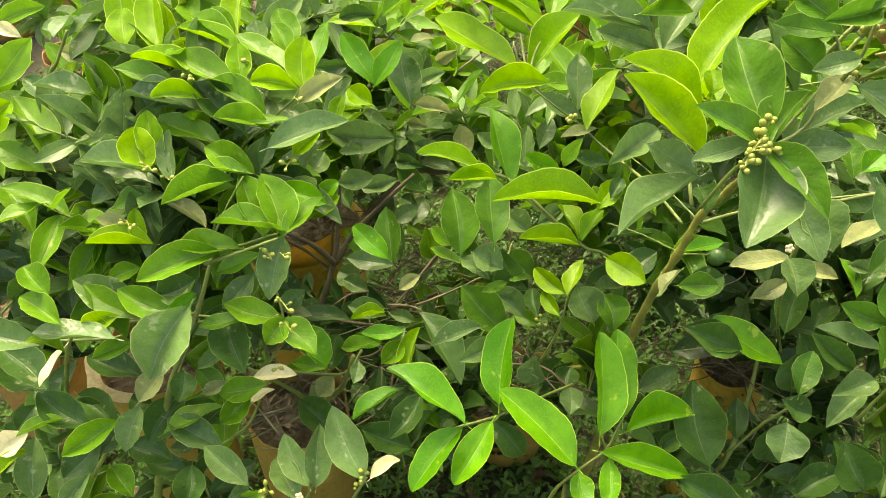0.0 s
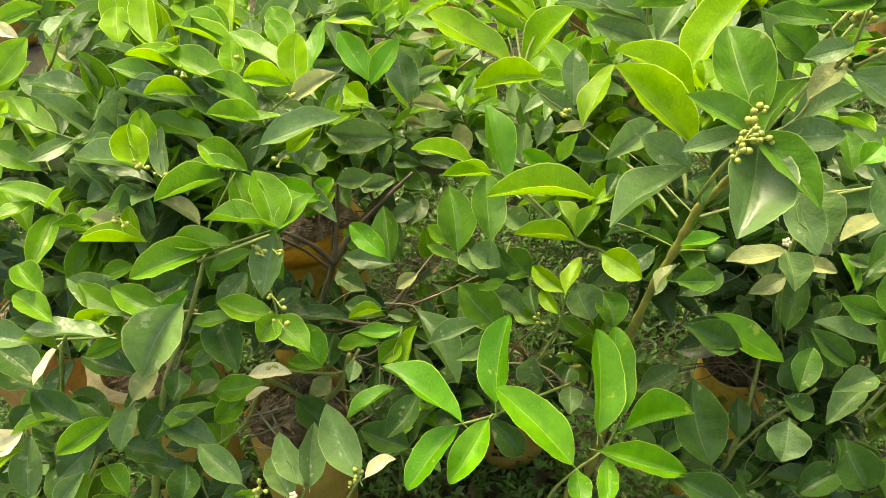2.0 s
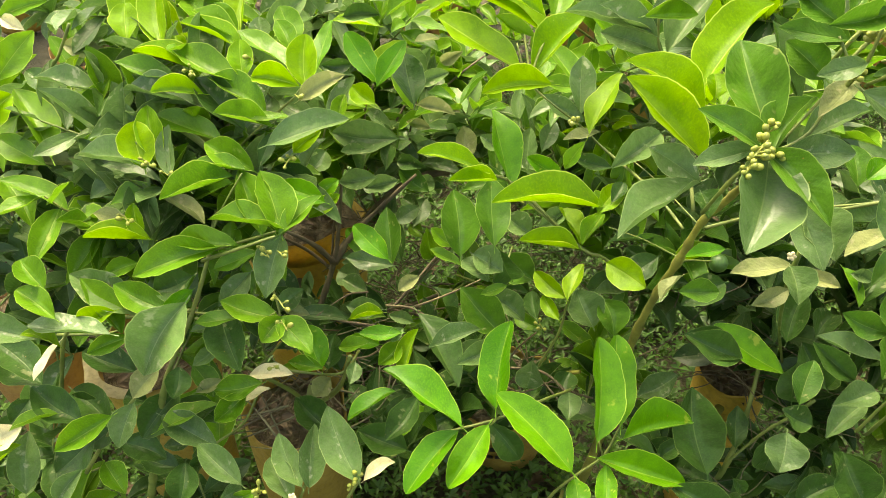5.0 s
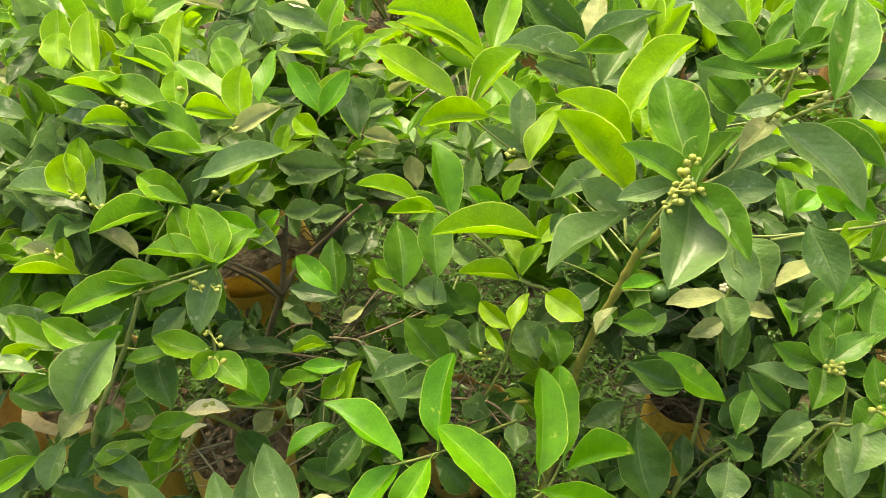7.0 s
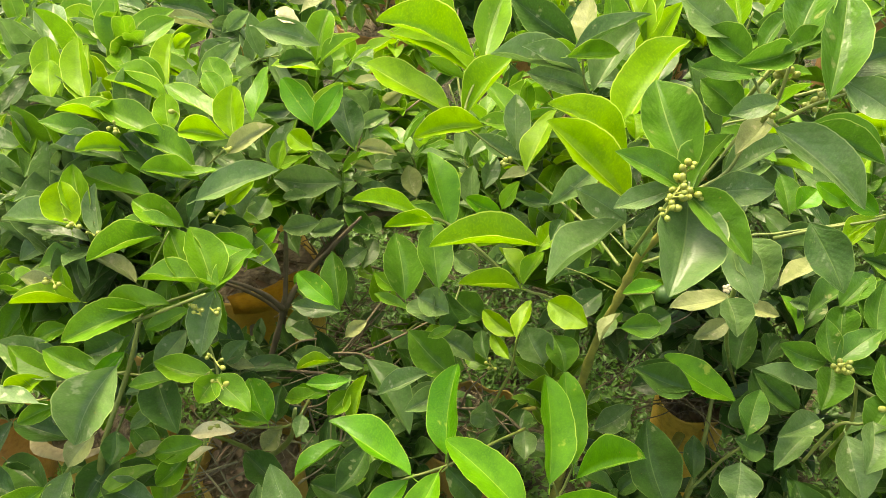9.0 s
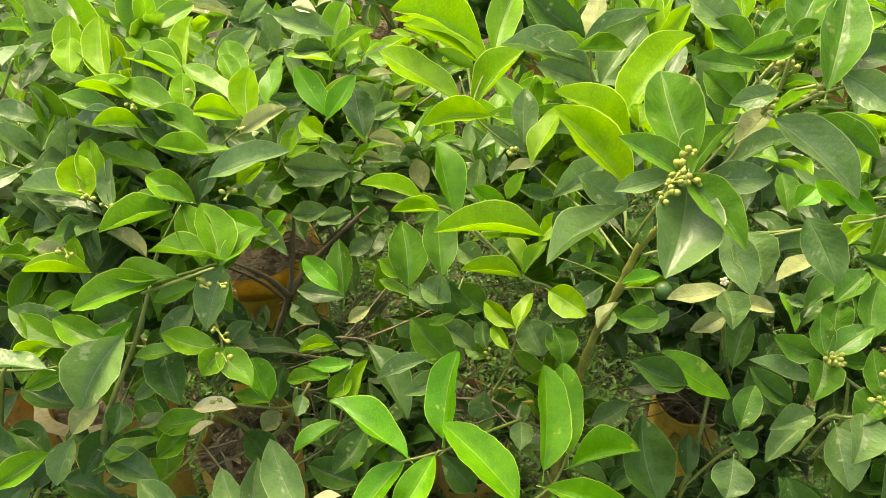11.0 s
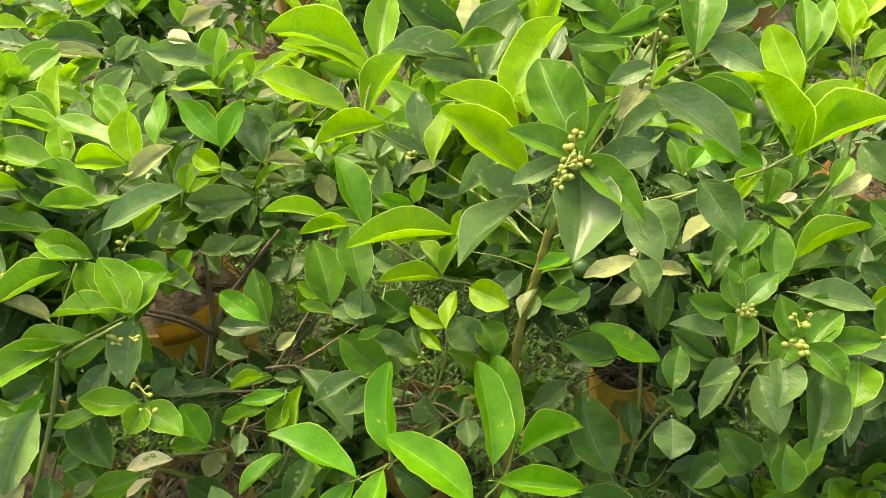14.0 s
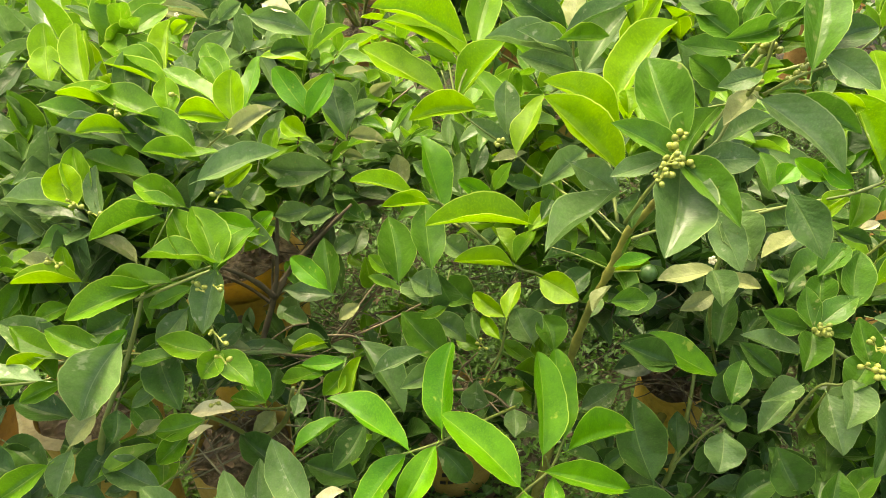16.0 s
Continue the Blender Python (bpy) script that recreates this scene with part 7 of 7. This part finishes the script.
foliage(shrub_right, "inner_foliage", 33, 60, (0.116, 0.887, 0.597), (0.088, 0.064, 0.072), "mg")
foliage(shrub_centre, "inner_foliage", 34, 40, (-0.000, 0.847, 0.421), (0.077, 0.056, 0.063), "mg")
foliage(shrub_right, "inner_foliage", 35, 90, (0.212, 0.911, 0.780), (0.121, 0.088, 0.099), "gyms")
foliage(shrub_right, "inner_foliage", 36, 80, (0.245, 0.803, 0.592), (0.099, 0.072, 0.081), "mms")
foliage(shrub_right, "inner_foliage", 37, 90, (0.334, 0.835, 0.803), (0.121, 0.088, 0.099), "gyds")
# all-dark clumps: deep shade put into the leaf colour
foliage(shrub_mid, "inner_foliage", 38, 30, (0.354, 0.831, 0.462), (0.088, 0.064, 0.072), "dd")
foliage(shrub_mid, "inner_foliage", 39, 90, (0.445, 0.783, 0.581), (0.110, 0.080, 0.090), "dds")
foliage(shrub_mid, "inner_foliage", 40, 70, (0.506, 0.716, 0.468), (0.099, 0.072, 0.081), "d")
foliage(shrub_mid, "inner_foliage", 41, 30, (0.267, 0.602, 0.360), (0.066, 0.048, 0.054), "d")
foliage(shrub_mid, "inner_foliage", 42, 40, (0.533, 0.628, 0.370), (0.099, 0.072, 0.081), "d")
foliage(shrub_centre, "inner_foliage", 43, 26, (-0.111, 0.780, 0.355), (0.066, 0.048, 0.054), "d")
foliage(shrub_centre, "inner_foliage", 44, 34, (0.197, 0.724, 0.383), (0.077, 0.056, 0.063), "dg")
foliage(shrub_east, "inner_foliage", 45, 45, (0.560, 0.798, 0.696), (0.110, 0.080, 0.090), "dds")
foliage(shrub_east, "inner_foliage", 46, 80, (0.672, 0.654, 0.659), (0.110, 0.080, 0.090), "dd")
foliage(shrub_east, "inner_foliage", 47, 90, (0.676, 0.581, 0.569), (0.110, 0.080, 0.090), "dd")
foliage(shrub_east, "inner_foliage", 48, 50, (0.564, 0.604, 0.485), (0.088, 0.064, 0.072), "dg")
foliage(shrub_east, "inner_foliage", 49, 90, (0.781, 1.138, 0.751), (0.143, 0.104, 0.117), "gyd")
foliage(shrub_east, "inner_foliage", 50, 30, (0.923, 1.011, 0.612), (0.088, 0.064, 0.072), "gd")
foliage(shrub_far, "inner_foliage", 52, 110, (-0.583, 1.450, 0.690), (0.176, 0.128, 0.144), "gds")
foliage(shrub_far, "inner_foliage", 53, 24, (-0.366, 1.238, 0.654), (0.110, 0.080, 0.090), "gds")
foliage(shrub_right, "inner_foliage", 54, 90, (0.542, 1.238, 0.762), (0.154, 0.112, 0.126), "gyd")
foliage(shrub_east, "inner_foliage", 55, 70, (0.632, 1.125, 0.775), (0.132, 0.096, 0.108), "gd")
foliage(shrub_right, "inner_foliage", 56, 70, (0.301, 1.301, 0.774), (0.132, 0.096, 0.108), "gyd")
foliage(shrub_back, "inner_foliage", 57, 60, (0.049, 1.494, 0.709), (0.132, 0.096, 0.108), "gyd")
foliage(shrub_right, "inner_foliage", 58, 50, (0.178, 1.127, 0.724), (0.099, 0.072, 0.081), "gd")
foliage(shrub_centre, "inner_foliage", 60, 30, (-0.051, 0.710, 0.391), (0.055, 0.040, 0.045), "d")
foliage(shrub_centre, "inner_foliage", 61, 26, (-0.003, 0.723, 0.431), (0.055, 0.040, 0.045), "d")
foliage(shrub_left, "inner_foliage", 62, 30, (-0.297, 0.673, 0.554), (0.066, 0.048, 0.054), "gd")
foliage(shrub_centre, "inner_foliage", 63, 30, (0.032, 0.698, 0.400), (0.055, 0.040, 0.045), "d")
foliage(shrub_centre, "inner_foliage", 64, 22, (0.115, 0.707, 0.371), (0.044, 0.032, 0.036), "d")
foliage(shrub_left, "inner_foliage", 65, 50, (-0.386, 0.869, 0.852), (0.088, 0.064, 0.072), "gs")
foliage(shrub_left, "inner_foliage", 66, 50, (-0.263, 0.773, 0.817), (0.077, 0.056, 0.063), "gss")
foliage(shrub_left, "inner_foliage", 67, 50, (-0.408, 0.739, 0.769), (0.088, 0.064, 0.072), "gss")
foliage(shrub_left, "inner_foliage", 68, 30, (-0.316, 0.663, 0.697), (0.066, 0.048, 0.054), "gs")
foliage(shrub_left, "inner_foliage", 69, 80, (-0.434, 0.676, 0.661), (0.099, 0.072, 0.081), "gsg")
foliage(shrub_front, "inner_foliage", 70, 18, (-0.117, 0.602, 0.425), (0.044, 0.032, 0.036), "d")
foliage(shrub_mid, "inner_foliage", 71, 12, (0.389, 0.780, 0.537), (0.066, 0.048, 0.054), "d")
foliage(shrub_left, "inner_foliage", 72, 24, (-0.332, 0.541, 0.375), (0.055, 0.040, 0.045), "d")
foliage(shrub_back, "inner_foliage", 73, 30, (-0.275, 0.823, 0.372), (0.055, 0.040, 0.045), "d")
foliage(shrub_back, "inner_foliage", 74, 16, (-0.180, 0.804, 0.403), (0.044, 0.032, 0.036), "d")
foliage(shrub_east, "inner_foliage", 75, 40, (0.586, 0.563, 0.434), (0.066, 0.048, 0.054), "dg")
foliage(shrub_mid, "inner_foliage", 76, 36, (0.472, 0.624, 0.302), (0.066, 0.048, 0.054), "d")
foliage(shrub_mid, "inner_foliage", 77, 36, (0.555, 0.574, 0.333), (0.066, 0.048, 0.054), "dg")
foliage(shrub_back, "inner_foliage", 78, 30, (-0.331, 1.563, 0.657), (0.077, 0.056, 0.063), "gd")
foliage(shrub_right, "inner_foliage", 79, 36, (-0.020, 1.519, 0.664), (0.088, 0.064, 0.072), "gyd")
foliage(shrub_far, "inner_foliage", 81, 90, (-0.557, 1.660, 0.630), (0.154, 0.112, 0.126), "dgd")
foliage(shrub_far, "inner_foliage", 82, 80, (-0.294, 1.494, 0.698), (0.132, 0.096, 0.108), "dgd")
foliage(shrub_far, "inner_foliage", 83, 80, (-0.456, 1.525, 0.725), (0.132, 0.096, 0.108), "dgd")
foliage(shrub_right, "inner_foliage", 85, 60, (0.397, 1.293, 0.758), (0.110, 0.080, 0.090), "dgd")
foliage(shrub_back, "inner_foliage", 86, 50, (0.114, 1.414, 0.685), (0.088, 0.064, 0.072), "dg")
foliage(shrub_right, "inner_foliage", 88, 70, (0.478, 1.096, 0.683), (0.110, 0.080, 0.090), "dg")
foliage(shrub_left, "inner_foliage", 89, 60, (-0.395, 0.697, 0.741), (0.077, 0.056, 0.063), "ssg")
foliage(shrub_left, "inner_foliage", 90, 50, (-0.281, 0.672, 0.720), (0.077, 0.056, 0.063), "gss")
foliage(shrub_left, "inner_foliage", 91, 50, (-0.342, 0.732, 0.778), (0.077, 0.056, 0.063), "ssg")
foliage(shrub_left, "inner_foliage", 92, 60, (-0.353, 0.696, 0.743), (0.077, 0.056, 0.063), "gss")
foliage(shrub_back, "inner_foliage", 93, 38, (-0.296, 1.170, 0.603), (0.099, 0.072, 0.081), "gsg")
foliage(shrub_back, "inner_foliage", 94, 60, (-0.088, 1.168, 0.631), (0.088, 0.064, 0.072), "sg")
foliage(shrub_back, "inner_foliage", 95, 14, (-0.333, 1.063, 0.544), (0.066, 0.048, 0.054), "gs")
foliage(shrub_east, "inner_foliage", 96, 50, (0.613, 0.703, 0.615), (0.066, 0.048, 0.054), "dg")
foliage(shrub_back, "inner_foliage", 97, 60, (-0.209, 1.007, 0.598), (0.077, 0.056, 0.063), "gsg")
foliage(shrub_back, "inner_foliage", 98, 24, (-0.259, 1.099, 0.635), (0.077, 0.056, 0.063), "gsg")
foliage(shrub_right, "inner_foliage", 99, 36, (0.120, 0.900, 0.685), (0.066, 0.048, 0.054), "smg")
foliage(shrub_back, "inner_foliage", 100, 36, (-0.095, 1.010, 0.608), (0.066, 0.048, 0.054), "sms")
foliage(shrub_right, "inner_foliage", 101, 30, (0.073, 0.920, 0.674), (0.055, 0.040, 0.045), "smg")
foliage(shrub_right, "inner_foliage", 102, 30, (0.192, 0.829, 0.672), (0.055, 0.040, 0.045), "gs")

bare_twigs(shrub_back, 300, 34, (-0.107, 0.941, 0.463), (0.110, 0.080, 0.080))
bare_twigs(shrub_back, 301, 30, (-0.061, 0.828, 0.436), (0.099, 0.072, 0.072))
bare_twigs(shrub_back, 302, 18, (-0.167, 0.817, 0.402), (0.077, 0.056, 0.056))
bare_twigs(shrub_front, 303, 16, (-0.169, 0.659, 0.479), (0.066, 0.048, 0.048))
bare_twigs(shrub_back, 304, 18, (-0.274, 1.075, 0.554), (0.099, 0.072, 0.072))
bare_twigs(shrub_right, 305, 18, (0.134, 0.848, 0.556), (0.088, 0.064, 0.064))
bare_twigs(shrub_mid, 306, 18, (0.396, 0.739, 0.444), (0.088, 0.064, 0.064))
bare_twigs(shrub_left, 307, 12, (-0.271, 0.585, 0.481), (0.066, 0.048, 0.048))
bare_twigs(shrub_centre, 308, 18, (0.062, 0.728, 0.431), (0.077, 0.056, 0.056))
bare_twigs(shrub_edge, 309, 18, (-0.559, 0.760, 0.601), (0.088, 0.064, 0.064))
bare_twigs(shrub_east, 310, 24, (0.664, 0.744, 0.643), (0.099, 0.072, 0.072))
bare_twigs(shrub_mid, 311, 16, (0.441, 0.634, 0.410), (0.077, 0.056, 0.056))
bare_twigs(shrub_right, 312, 16, (0.313, 0.748, 0.584), (0.088, 0.064, 0.064))


# ---- shrubs of the farther rows ----
def row_shrub(label, x, y, seed, bagged=False):
    r = random.Random(seed)
    if not bagged:
        grow_bag("tan sack in the shade of its shrub", x, y, 0.11, 0.37, r.choice((TAN_SACK, BROWN_SACK)), seed)
    ob = shrub_at(label, (x, y, 0.34))
    for k in range(6):
        a, h = 1.05 * k + r.uniform(-0.3, 0.3), r.uniform(0.2, 0.46)
        p = Vector((x, y, 0.33))
        q = p + Vector((math.cos(a) * 0.09, math.sin(a) * 0.09, h * 0.55))
        s = p + Vector((math.cos(a) * r.uniform(0.12, 0.24), math.sin(a) * r.uniform(0.12, 0.24), h))
        twig(ob, 0.005, s, q, p)
        foliage(ob, "leaf_clump", seed * 10 + k, 60, s, (0.14, 0.14, 0.12), "ggdds", (0.05, 0.08))
    return ob


for n, (x, y) in enumerate(((-0.205, 2.24), (1.22, 1.45), (1.08, 1.22), (-1.25, 2.3), (-1.0, 1.75))):
    row_shrub("citrus shrub of the farther row, fresh green", x, y, 200 + n, True)
for n, (x, y) in enumerate(((0.35, 1.75), (0.8, 1.95), (1.65, 1.75), (1.75, 1.15), (-1.35, 1.05), (-1.6, 1.7), (0.25, 2.5), (0.75, 2.65), (1.3, 2.4), (-0.75, 2.7), (-0.2, 2.95), (-1.8, 2.6), (1.95, 2.5), (-1.25, 3.1), (0.45, 3.2), (1.1, 3.2), (1.75, 3.2))):
    row_shrub("leafy citrus shrub of a farther row", x, y, 230 + n)
